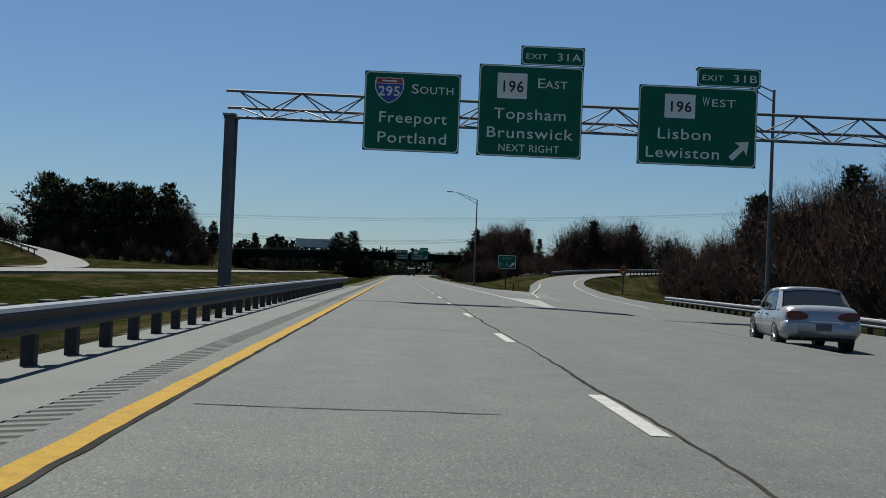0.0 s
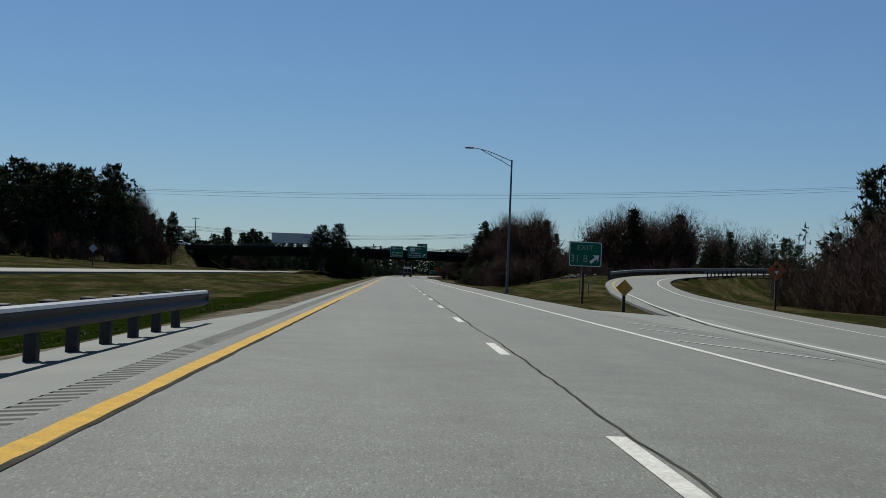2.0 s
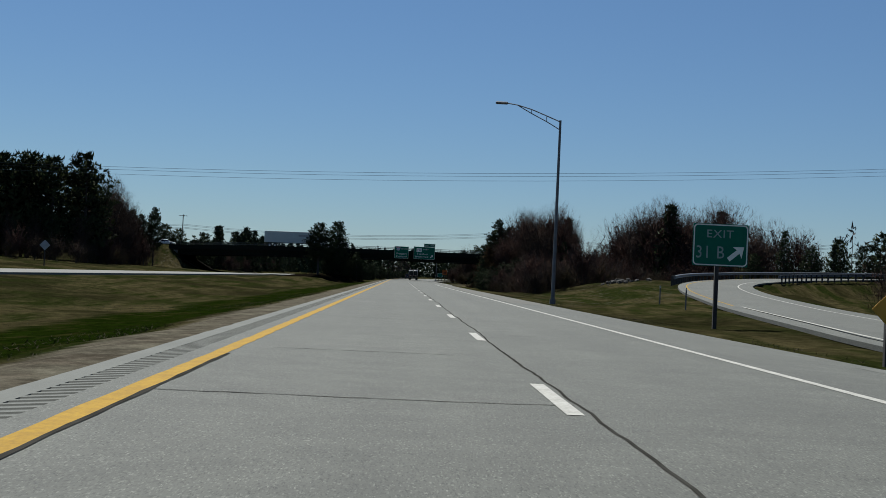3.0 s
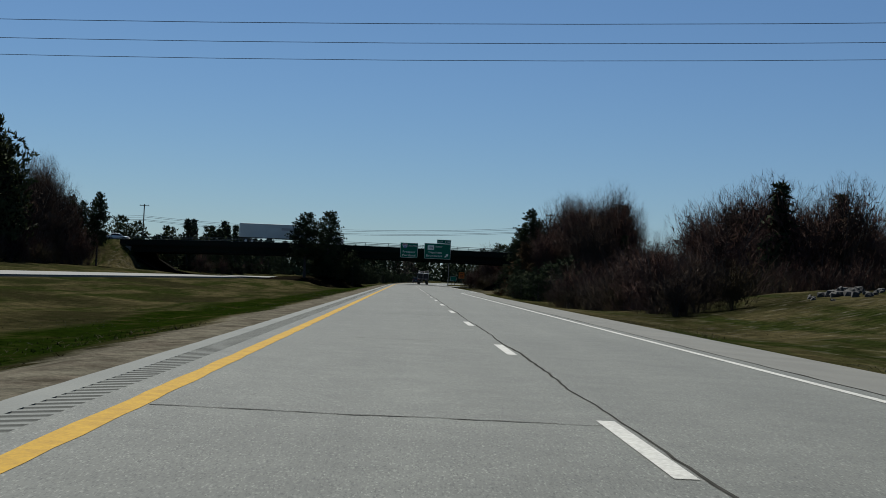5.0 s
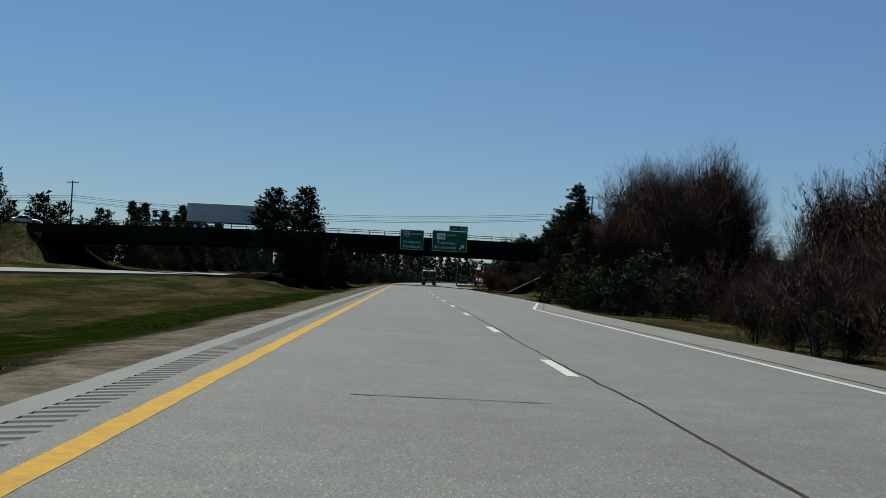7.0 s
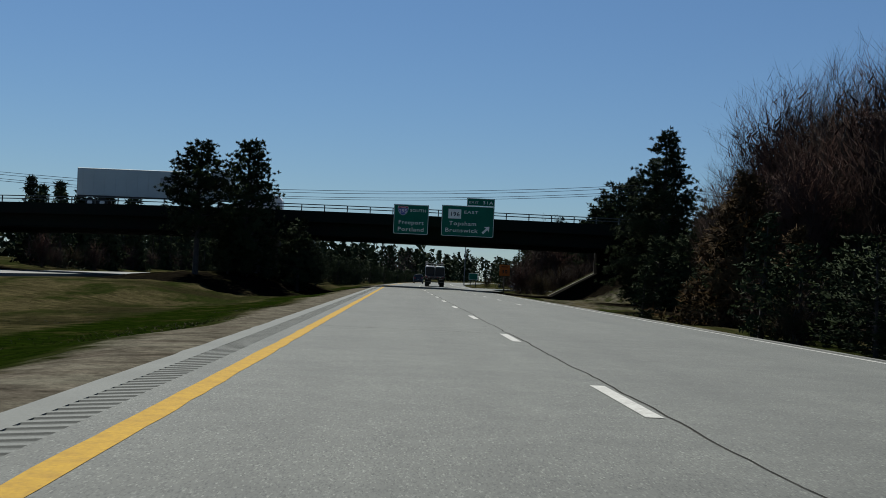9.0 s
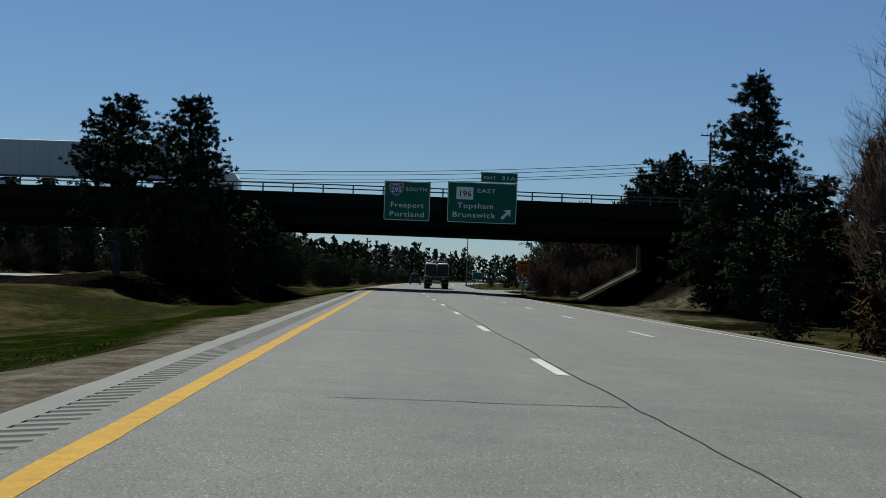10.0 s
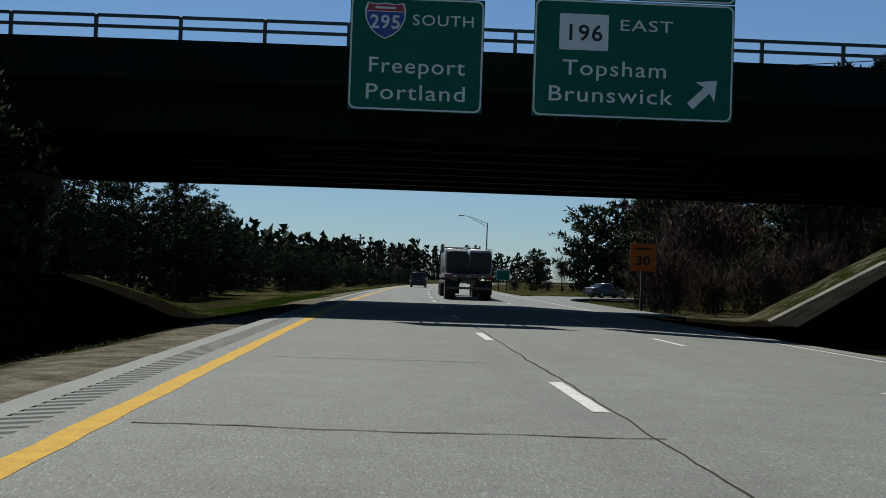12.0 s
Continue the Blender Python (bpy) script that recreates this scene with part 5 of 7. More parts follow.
def pine(seed, h, radius, bare=0.2, levels=22, tufts=6, material=None, shape="pine", size=1.0, broad=0.075, tight=False):
    """A conifer: leaning trunk, whorls of limbs, each carrying tufts of needles; tight draws each tuft into a small ball."""
    random.seed(seed)
    wood, leaf = Soup(), Soup()
    lean = Vector((random.uniform(-0.02, 0.02), random.uniform(-0.02, 0.02), 1))
    for k in range(6):
        a, b = k / 6, (k + 1) / 6
        wood.bar(lean * (h * a) - Vector((0, 0, 0.3 if k == 0 else 0)), lean * (h * b), 0.02 * h * (1 - a) + 0.02, 0.02 * h * (1 - b) + 0.015, 8)
    lump = [random.uniform(0.86, 1.06) if tight else random.uniform(0.72, 1.15) for _ in range(8)]
    for i in range(levels):
        t = bare + (1 - bare) * (i + random.uniform(-0.4, 0.4)) / levels
        u = max(0.0, min(1.0, (t - bare) / (1 - bare)))
        if shape == "pine":
            prof = (0.78 + 0.22 * math.sin(3.14 * min(1, u * 1.3))) * math.sqrt(max(0.0, 1 - u ** 2.6)) * 0.97 + 0.05
        elif shape == "cone":
            prof = (1 - u) ** 0.66 * 0.97 + 0.03
        else:
            prof = (1 - u) ** 0.8 * 0.95 + 0.05
        base = lean * (h * t)
        for j in range(random.randint(4, 6)):
            az = random.uniform(0, 6.283)
            ln = radius * prof * (random.uniform(0.72, 1.06) if tight else random.uniform(0.62, 1.15)) * lump[int(az / 6.284 * 8)]
            if ln < 0.15:
                ln = 0.15
            rise = (random.uniform(0.05, 0.55) if shape == "pine" else random.uniform(-0.08, 0.28) if shape == "cone" else random.uniform(-0.35, 0.1)) * ln
            tip = base + Vector((math.cos(az) * ln, math.sin(az) * ln, rise))
            wood.spike(base, tip, 0.018 + 0.010 * ln)
            n = max(3, int(ln * 2.7 / size))
            for m in range(n):
                s = 0.28 + 0.72 * (m + random.random()) / n
                c = base.lerp(tip, s) + Vector((random.gauss(0, 0.16), random.gauss(0, 0.16), random.gauss(0.05, 0.12))) * (1 + 0.25 * ln)
                for _ in range(tufts):
                    d = (rnd_dir(0.5 if shape == "pine" else -0.1) + (tip - base).normalized() * 0.5).normalized()
                    w = d.orthogonal().normalized()
                    w.rotate(Matrix.Rotation(random.uniform(0, 3.1), 3, d))
                    q = (random.uniform(0.3, 0.52) if tight else random.uniform(0.35, 0.75)) * size
                    g = 0.62 if tight else 1.0
                    f = c + Vector((random.gauss(0, 0.17), random.gauss(0, 0.17), random.gauss(0, 0.12))) * size * g
                    leaf.tri(f - w * broad * size, f + w * broad * size, f + d * q)
    t = thing("pine_tree", "tall dark green pine with ragged crown", "tree")
    for name, sp, mt in (("trunk", wood, BARK), ("crown", leaf, material or NEEDLE)):
        o = new(name, sp.mesh(name, mt, Vector((0, 0, h * 0.36)) if name == "crown" else None, 0.12))
        o.parent = t
    return t


def bare_tree(seed, h, stems=4, wide=0.34, material=None, sprays=420, fork=9, name="bare_tree", label="leafless brown tree with fine twigs", bark=None, floor=0.16, thick=0.011, reach=1.0, inner=1.0, align=0.45, limbs=6, shoots=5):
    """A leafless tree or thicket: a fan of stems, limbs, and a domed haze of twigs, stout inside and thin at the rim."""
    random.seed(seed)
    wood, twig = Soup(), Soup()
    mid = Vector((0, 0, h * (1 + floor) / 2))
    rx, rz = h * wide, h * (1 - floor) / 2
    bulge = [random.uniform(0.8, 1.12) for _ in range(9)]
    lines = []
    for s in range(stems):
        az = 6.283 * (s + random.uniform(-0.4, 0.4)) / stems
        out = random.uniform(0.25, 0.8) * rx if stems > 1 else 0.0
        foot = Vector((math.cos(az), math.sin(az), 0)) * (0.02 * h if stems > 1 else 0)
        top = Vector((math.cos(az) * out, math.sin(az) * out, h * random.uniform(0.74, 0.93)))
        pts = [foot - Vector((0, 0, 0.3))]
        for k in range(1, 6):
            t = k / 5
            bend = Vector((math.cos(az), math.sin(az), 0)) * (-0.10 * rx * math.sin(3.14 * t))
            pts.append(foot.lerp(top, t) + bend + Vector((random.gauss(0, 0.012 * h), random.gauss(0, 0.012 * h), 0)))
        r = 0.0062 * h / (1 + 0.06 * stems)
        for k in range(5):
            wood.bar(pts[k], pts[k + 1], r * (1 - k / 5) + 0.012, r * (1 - (k + 1) / 5) + 0.010, 5 if h > 8 else 3)
        lines.append(pts)
    grow = (0.55 + 0.045 * h) * reach
    for b in range(sprays):
        a = random.uniform(0, 6.283)
        q = random.random() ** 0.45
        e = math.asin(random.uniform(-1, 1))
        g = bulge[int(a / 6.284 * 9)]
        c = mid + Vector((math.cos(a) * math.cos(e) * rx * q * g, math.sin(a) * math.cos(e) * rx * q * g, math.sin(e) * rz * q))
        root = Vector((c.x * 0.35, c.y * 0.35, max(0.0, c.z - h * random.uniform(0.16, 0.34))))
        d = ((c - root).normalized() + Vector((0, 0, 0.35))).normalized()
        ln = random.uniform(0.8, 1.4) * grow
        p, e2 = c - d * ln * 0.75, c + d * ln * 0.35
        if b % limbs == 0:
            pts = random.choice(lines)
            k = min(range(len(pts)), key=lambda n_: (pts[n_] - root).length)
            wood.spike(pts[k], p + d * ln * 0.4, 0.008 + 0.0013 * h)
        # stout inside and low down, thin towards the rim and the top
        rim = smooth01(0.6, 1.0, q) * smooth01(0.1, 0.75, c.z / h)
        fat = thick * (1.6 - 0.85 * rim)
        w = d.orthogonal().normalized() * fat
        twig.tri(p - w, p + w, e2)
        for _ in range(fork):
            f = p.lerp(e2, random.uniform(0.0, 0.8)) + rnd_dir() * (0.10 + 0.010 * h)
            td = (rnd_dir(0.3) * (0.75 - 0.3 * align * rim) + d * 0.75).normalized()
            w = td.orthogonal()
            w.rotate(Matrix.Rotation(random.uniform(0, 3.1), 3, td))
            w = w.normalized() * fat * random.uniform(0.7, 1.2)
            twig.tri(f - w, f + w, f + td * random.uniform(0.45, 0.95) * grow)
        # the inner mass of shoots, too close together to tell apart
        for _ in range(shoots):
            f = mid + (c - mid) * random.uniform(0.3, 0.8)
            f.z = max(0.02 * h, f.z)
            td = (rnd_dir(0.3) + d).normalized()
            w = td.orthogonal()
            w.rotate(Matrix.Rotation(random.uniform(0, 3.1), 3, td))
            w = w.normalized() * (0.026 + 0.0018 * h) * random.uniform(0.5, 1.2) * inner
            f -= td * 0.4 * grow
            twig.tri(f - w, f + w, f + td * random.uniform(0.5, 0.85) * grow)
    t = thing(name, label, "tree" if name != "shrub" else "shrub")
    for nm, sp, mt in (("trunk", wood, bark or BARK), ("crown", twig, material or TWIG)):
        o = new(nm, sp.mesh(nm, mt, mid * 0.8 if nm == "crown" else None))
        o.parent = t
    return t


PINES = [pine(21, 20, 6.4, bare=0.03, levels=22, tufts=5, size=1.6, broad=0.135), pine(22, 22, 6.8, bare=0.04, levels=23, tufts=5, size=1.6, broad=0.135), pine(23, 17, 6.0, bare=0.03, levels=20, tufts=5, size=1.6, broad=0.135)]
SPRUCE = [pine(31, 14, 3.5, bare=0.03, levels=20, tufts=5, material=NEEDLE_DARK, shape="spruce", size=1.5, broad=0.12), pine(32, 11, 3.2, bare=0.0, levels=18, tufts=6, material=NEEDLE_DARK, shape="spruce", size=1.0, broad=0.11, tight=True)]
BARES = [bare_tree(41, 15, 5, 0.32, sprays=560, thick=0.014, reach=1.25, align=0.9, limbs=3), bare_tree(42, 17, 6, 0.31, material=TWIG_RED, sprays=600, thick=0.014, reach=1.25, align=0.9, limbs=3), bare_tree(43, 13, 6, 0.40, sprays=560, thick=0.014, reach=1.25, align=0.9, limbs=3), bare_tree(44, 16, 5, 0.27, bark=PALE_BARK, sprays=460, thick=0.011, reach=1.3, align=1.0, limbs=3)]
FAR_BARES = [bare_tree(45, 15, 5, 0.33, sprays=270, fork=6, thick=0.022, floor=0.05, inner=2.0, shoots=3), bare_tree(46, 17, 5, 0.34, material=TWIG_RED, sprays=290, fork=6, thick=0.022, floor=0.05, inner=2.0, shoots=3, label="leafless tree with reddish budding twigs"), bare_tree(47, 13, 5, 0.42, material=TWIG_RED, sprays=270, fork=6, thick=0.022, floor=0.05, inner=2.0, shoots=3, label="broad leafless tree with reddish budding twigs")]
SHRUBS = [bare_tree(51, 4.4, 8, 0.55, sprays=180, fork=8, name="shrub", label="dense leafless brown shrub", floor=-0.12, thick=0.0065, inner=0.8, shoots=6), bare_tree(52, 5.8, 8, 0.48, sprays=185, fork=8, name="shrub", label="dense leafless reddish shrub", material=TWIG_RED, floor=-0.12, thick=0.007, inner=0.8, shoots=6), bare_tree(53, 3.6, 8, 0.62, sprays=165, fork=8, name="shrub", label="low leafless budding shrub", material=TWIG_GREEN, floor=-0.12, thick=0.0062, inner=0.8, shoots=6)]
NEAR_PINES = [pine(24, 9.6, 3.3, bare=0.02, levels=26, tufts=10, size=0.74, broad=0.068, tight=True, material=NEEDLE_DARK), pine(25, 9.0, 3.0, bare=0.0, levels=25, tufts=10, size=0.74, broad=0.068, tight=True, material=NEEDLE_DARK), pine(26, 10.4, 2.9, bare=0.03, levels=27, tufts=9, size=0.74, broad=0.068, tight=True, material=NEEDLE_DARK, shape="spruce")]
FAR_PINES = [pine(27, 9.4, 3.2, bare=0.0, levels=16, tufts=6, size=0.8, broad=0.12, tight=True, material=NEEDLE_DARK), pine(28, 8.8, 3.0, bare=0.0, levels=15, tufts=6, size=0.8, broad=0.12, tight=True, material=NEEDLE_DARK)]
USED = set()


def plant(proto, x, y, scale=1.0, sz=None, label="", sink=0.05):
    # nothing grows where the road gives no view of it
    if not -0.32 * (y + 9) - 8 < x < 0.40 * (y + 9) + 8:
        return None
    m = Matrix.Translation((x, y, gz(x, y) - sink)) @ Matrix.Rotation(random.uniform(0, 6.283), 4, "Z") @ Matrix.Diagonal((scale, scale, sz or scale, 1))
    if proto not in USED:
        USED.add(proto)
        proto.matrix_basis = m
        t = proto
    else:
        # copies take over the first one's scale: divide it out again
        t = copy_thing(proto, m @ Matrix.Diagonal((*(1 / v for v in proto.scale), 1)))
    if label:
        t["label"] = label
    return t


def scatter(protos, xa, xb, ya, yb, count, lo=0.8, hi=1.15, seed=0, keep=None):
    """Plants at jittered places in a stretch of the plan; keep says which places are free."""
    random.seed(seed)
    made, tries, spots = 0, 0, []
    gap = math.sqrt((xb - xa) * (yb - ya) / count) * 0.62
    while made < count and tries < count * 12:
        tries += 1
        x, y = random.uniform(xa, xb), random.uniform(ya, yb)
        if keep and not keep(x, y):
            continue
        if any((x - a) ** 2 + (y - b) ** 2 < gap * gap for a, b in spots):
            continue
        spots.append((x, y))
        s = random.uniform(lo, hi)
        plant(random.choice(protos), x, y, s * random.uniform(0.9, 1.15), s)
        made += 1


def clear(x, y, d=6.5):
    """Whether a place is off the ramps and the overpass road."""
    return ((_RX - x) ** 2 + (_RY - y) ** 2).min() > d * d and ((_LX - x) ** 2 + (_LY - y) ** 2).min() > (d + 1) ** 2 and ((_EX - x) ** 2 + (_EY - y) ** 2).min() > 40 and not (413 < y < 441)


# pines and a few others that stand alone
HERO = [pine(61, 13.2, 3.6, bare=0.27, levels=32, tufts=18, size=0.62, broad=0.085, tight=True, material=NEEDLE_DARK), pine(62, 13.0, 3.7, bare=0.06, levels=38, tufts=19, size=0.62, broad=0.085, tight=True, material=NEEDLE_DARK), pine(63, 16.2, 5.9, bare=0.06, shape="cone", levels=44, tufts=27, size=0.62, broad=0.06, tight=True, material=NEEDLE_DARK)]
for p, (x, y, wide, tall) in zip(HERO, ((-21.7, 406.5, 1.1, 0.945), (-17.6, 410.4, 1.06, 1.0), (21.8, 401.2, 1.1, 1.01))):
    plant(p, x, y, wide, tall)
    p["label"] = "tall dark pine standing beside the overpass"
SMALL = pine(64, 8.6, 2.6, bare=0.02, levels=24, tufts=13, size=0.7, broad=0.09, tight=True, material=NEEDLE_DARK)
plant(SMALL, -12.4, 412.2, 0.95, 0.84, label="small dark pine beside the overpass railing", sink=0.3)
random.seed(70)
plant(SMALL, 23.8, 412.5, 1.05, 0.82, label="small dark pine on the overpass bank")
# added for more shade on the mound
plant(SMALL, -19.4, 412.0, 0.9, 0.7, label="young dark pine added between taller pines to shade the mound")
for x, y, k in ((20.4, 394.6, 0.72), (22.4, 391.5, 0.8), (19.8, 402.5, 0.6), (25.6, 398.0, 1.0)):
    plant(SMALL, x, y, k * 1.2, k, label="low dark evergreen under the pine on the bank")
# low growth added to throw shade over the mound's lit ground
for x, y, k in ((-18.9, 408.6, 0.36), (-15.2, 410.4, 0.34), (-16.9, 407.6, 0.25)):
    plant(SMALL, x, y, k * 1.5, k * 1.2, label="low dark evergreen added under the pines to shade the mound")
for x, y, k in ((25.0, 457.0, 1.5), (27.4, 460.0, 1.75), (32.6, 461.0, 1.6)):
    plant(SMALL, x, y, k * 1.15, k * 0.95, label="dark rounded pine on the bank behind the overpass")

plant(HERO[1], 29.9, 462.5, 1.0, 1.2, label="dark rounded pine on the bank behind the overpass")

# left: pine wood beyond the far carriageway, bare trees before the overpass bank
def row(protos, a, b, gap, lo, hi, seed, wobble=1.5):
    """Plants close together along a line, as at the edge of a wood."""
    random.seed(seed)
    a, b = Vector((*a, 0)), Vector((*b, 0))
    n = int((b - a).length / gap)
    for k in range(n + 1):
        p = a.lerp(b, k / max(1, n)) + Vector((random.gauss(0, wobble), random.gauss(0, wobble), 0))
        if clear(p.x, p.y, 6):
            q = random.uniform(lo, hi)
            plant(random.choice(protos), p.x, p.y, q * random.uniform(0.9, 1.15), q)


row(PINES[:2], (-67.5, 353), (-96, 347), 3.9, 0.94, 1.06, 1, 1.0)
row(PINES[:2], (-70.5, 360), (-104, 352), 4.4, 0.98, 1.08, 2)
row(FAR_BARES * 2 + PINES[2:], (-106, 343), (-165, 328), 4.6, 0.72, 0.95, 16, 1.5)
row(PINES + FAR_BARES[:1], (-68, 376), (-90, 372), 6.0, 0.85, 1.0, 3)
row(SPRUCE[1:] + FAR_BARES, (-65.5, 347), (-160, 324), 4.2, 0.6, 0.85, 4)
row(FAR_BARES, (-67.6, 372), (-66.6, 400), 3.2, 0.92, 1.17, 5)
row(SHRUBS, (-60.5, 322), (-95, 318), 3.0, 0.9, 1.25, 18, 0.8)
row(SHRUBS, (-62.5, 346), (-62.5, 374), 3.0, 0.9, 1.25, 19, 0.8)
random.seed(17)
for x, y, k in ((-69.2, 390.0, 1.28), (-67.6, 395.0, 1.1), (-72.5, 386.0, 1.2), (-67.2, 380.5, 1.2), (-71.0, 398.0, 1.05)):
    plant(BARES[3], x, y, k, k, label="tall pale leafless tree at the edge of the wood")
for x, y, k in ((-61.0, 400.5, 1.06), (-64.4, 402.0, 0.92), (-67.0, 404.0, 1.0)):
    plant(HERO[0], x, y, k * 0.68, k, label="ragged dark pine on the overpass bank")
for x, y, k in ((-60.8, 459.0, 1.0), (-67.7, 454.0, 0.9), (-63.5, 457.0, 0.7)):
    plant(SMALL, x, y, k * 1.15, k * 0.9, label="dark rounded pine behind the overpass approach")
row(SHRUBS, (-65, 372), (-62.5, 403), 3.2, 0.9, 1.4, 6, 1.2)
row(FAR_BARES + PINES[2:], (-72, 392), (-70, 412), 5.0, 0.7, 0.95, 7)
row(SPRUCE[1:] + PINES[2:], (-72, 443), (-56, 447), 4.2, 0.42, 0.6, 8, 0.8)
row(FAR_BARES, (-100, 446), (-60, 450), 6.0, 0.5, 0.7, 9)
row(FAR_BARES + PINES, (-110, 330), (-200, 250), 11.0, 0.8, 1.05, 10)
row(FAR_BARES + SPRUCE, (-105, 322), (-190, 240), 9.0, 0.6, 0.9, 11)
# left, seen under and past the overpass
row(SPRUCE, (-52, 470), (-54, 680), 5.0, 0.7, 1.0, 12, 2.5)
row(SHRUBS + SPRUCE, (-50, 455), (-51, 600), 5.5, 0.7, 1.1, 13, 1.5)
random.seed(15)
for k in range(64):
    y = 462 + 5.0 * k
    x = cx(y) - random.uniform(17.0, 23)
    q = (random.uniform(0.5, 0.68) if k > 3 else 0.55) * float(np.interp(k, [0, 6, 18, 40, 64], [1, 0.95, 0.75, 0.6, 0.5]))
    if k < 26:
        h = random.uniform(0.84, 1.0)
        h *= float(np.interp(k, [0, 4, 8, 14, 26], [1.1, 1.0, 0.84, 0.72, 0.62]))
        plant(random.choice(NEAR_PINES), x, y, h * 1.2, h)
    else:
        plant(random.choice(FAR_PINES), x, y, q * 1.7, q * 1.4)

# right: wood beside the exit ramp
def wood_edge(y):
    return float(np.interp(y, [40, 70, 86, 100, 120, 150, 175, 199, 215, 240], [17.6, 17.2, 17.4, 19.9, 23.9, 30.0, 34.8, 39.6, 48, 62]))


random.seed(20)
for y0 in range(48, 205, 4):
    y = y0 + random.uniform(-1, 1)
    e = wood_edge(y)
    for off, protos, lo, hi in ((3.0, SHRUBS, 0.6, 0.95), (5.8, SHRUBS, 0.9, 1.3)):
        x = e + off + random.uniform(-0.6, 0.6)
        if clear(x, y, 6.0) and (off < 4 or y0 % 2 == 0):
            q = random.uniform(lo, hi)
            plant(random.choice(protos), x, y, q * 1.15, q)
# taller the deeper in the wood
random.seed(21)
for k in range(110):
    y = random.uniform(48, 216)
    deep = random.uniform(6.5 if y < 170 else 4.5, 28)
    x = wood_edge(y) + deep
    q = float(np.interp(deep, [6, 10, 14, 22, 28], [5.0, 7.4, 10.0, 13.0, 15.0])) * float(np.interp(y, [150, 190, 216], [1.0, 1.35, 1.4])) * random.uniform(0.88, 1.06) / 15
    if clear(x, y, 7):
        plant(random.choice(FAR_BARES * 2 + SPRUCE[1:]), x, y, q * random.uniform(0.9, 1.15), q)
plant(HERO[0], 50.0, 138.0, 1.05, 1.2, label="tall pine with open whorls rising above the bare wood")
random.seed(23)
plant(PINES[0], 67.0, 236.0, 0.8, 0.9, label="pine rising above the bare wood beside the ramp")
plant(HERO[1], 52.5, 185.6, 1.0, 1.2, label="pine rising above the bare wood beside the ramp")
plant(HERO[1], 61.0, 223.0, 1.0, 0.95, label="pine rising above the bare wood beside the ramp")
row(FAR_BARES, (25.2, 60), (25.6, 90), 2.8, 0.5, 0.6, 22, 0.8)
row(SHRUBS, (26.2, 116), (36.6, 168), 2.6, 0.9, 1.15, 25, 0.5)
row(SHRUBS, (38.0, 176), (43.5, 203), 2.6, 1.15, 1.45, 26, 0.6)
# evergreens beyond the ramp's curve
for x, y, k in ((62, 300, 0.62), (66.5, 299, 0.5), (71, 302, 0.5), (76, 301, 0.56), (82, 303, 0.52), (88, 305, 0.56), (58, 303, 0.45)):
    plant(NEAR_PINES[round(x) % 3], x, y, k * 1.55, k * 1.65, label="dark pine beyond the curve of the ramp")
row(SHRUBS, (62, 292), (96, 296), 4.5, 0.7, 1.0, 24, 1.0)


# right: thicket between the main road and the ramp's far end
def thick_edge(y):
    return float(np.interp(y, [216, 270, 275, 290, 308, 318, 345, 360, 380, 400], [11.0, 11.2, 16.5, 18.5, 18.0, 13.2, 12.6, 12.0, 12.6, 15.5]))


random.seed(30)
for y0 in range(217, 370, 3):
    for off, lo, hi in ((1.6, 0.6, 0.85), (4.9, 0.75, 1.05), (8.6, 0.95, 1.25), (12.5, 1.0, 1.3)):
        y = y0 + random.uniform(-1.3, 1.3)
        x = thick_edge(y) + off + random.uniform(-0.8, 0.8)
        if y < 217.5 + (x - 12.5) * 2.2:
            continue
        if clear(x, y, 8) and (off < 4 or y0 % 2 == 0) and (off < 12 or y < 316):
            q = random.uniform(lo, hi)
            if 341 < y < 366 and off < 4:
                continue
            if y > 310 and random.random() < (0.85 if off < 4 else 0.6):
                plant(random.choice(SPRUCE[1:] + FAR_PINES), x, y, q * 0.85, q * random.uniform(0.45, 0.7), label="low dark evergreen in the thicket")
            else:
                plant(random.choice(SHRUBS), x, y, q * 1.2, q)
for x, y, k in ((12.0, 216.0, 0.72), (13.6, 218.6, 0.85), (11.8, 220.5, 0.8), (15.2, 217.5, 0.8)):
    plant(SHRUBS[round(y) % 3], x, y, k * 1.15, k)
# browned conifers at the thicket's edge
BROWN = pine(65, 8.6, 3.5, bare=0.02, levels=28, tufts=12, size=0.72, material=NEEDLE_BROWN, shape="spruce")
for x, y, k in ((16.7, 352.5, 1.0), (17.6, 361.0, 0.85), (17.0, 344.5, 0.62), (20.8, 356.5, 0.95), (28.6, 396.0, 1.32)):
    plant(BROWN, x, y, k * 1.05, k, label="conifer with browned needles at the edge of a thicket")
# a round stand of tall bare trees with spruces in it
scatter(BARES, 24.5, 32.5, 346, 376, 16, 0.92, 1.12, 32)
scatter(BARES[:3], 19, 26, 350, 382, 8, 0.6, 0.82, 37)
random.seed(35)
for x, y, k in ((35.0, 371.4, 1.12), (30, 352, 0.85), (27.5, 360, 0.95), (31.5, 347, 0.7)):
    plant(SPRUCE[0], x, y, k * 0.9, k, label="dark spruce among bare trees")
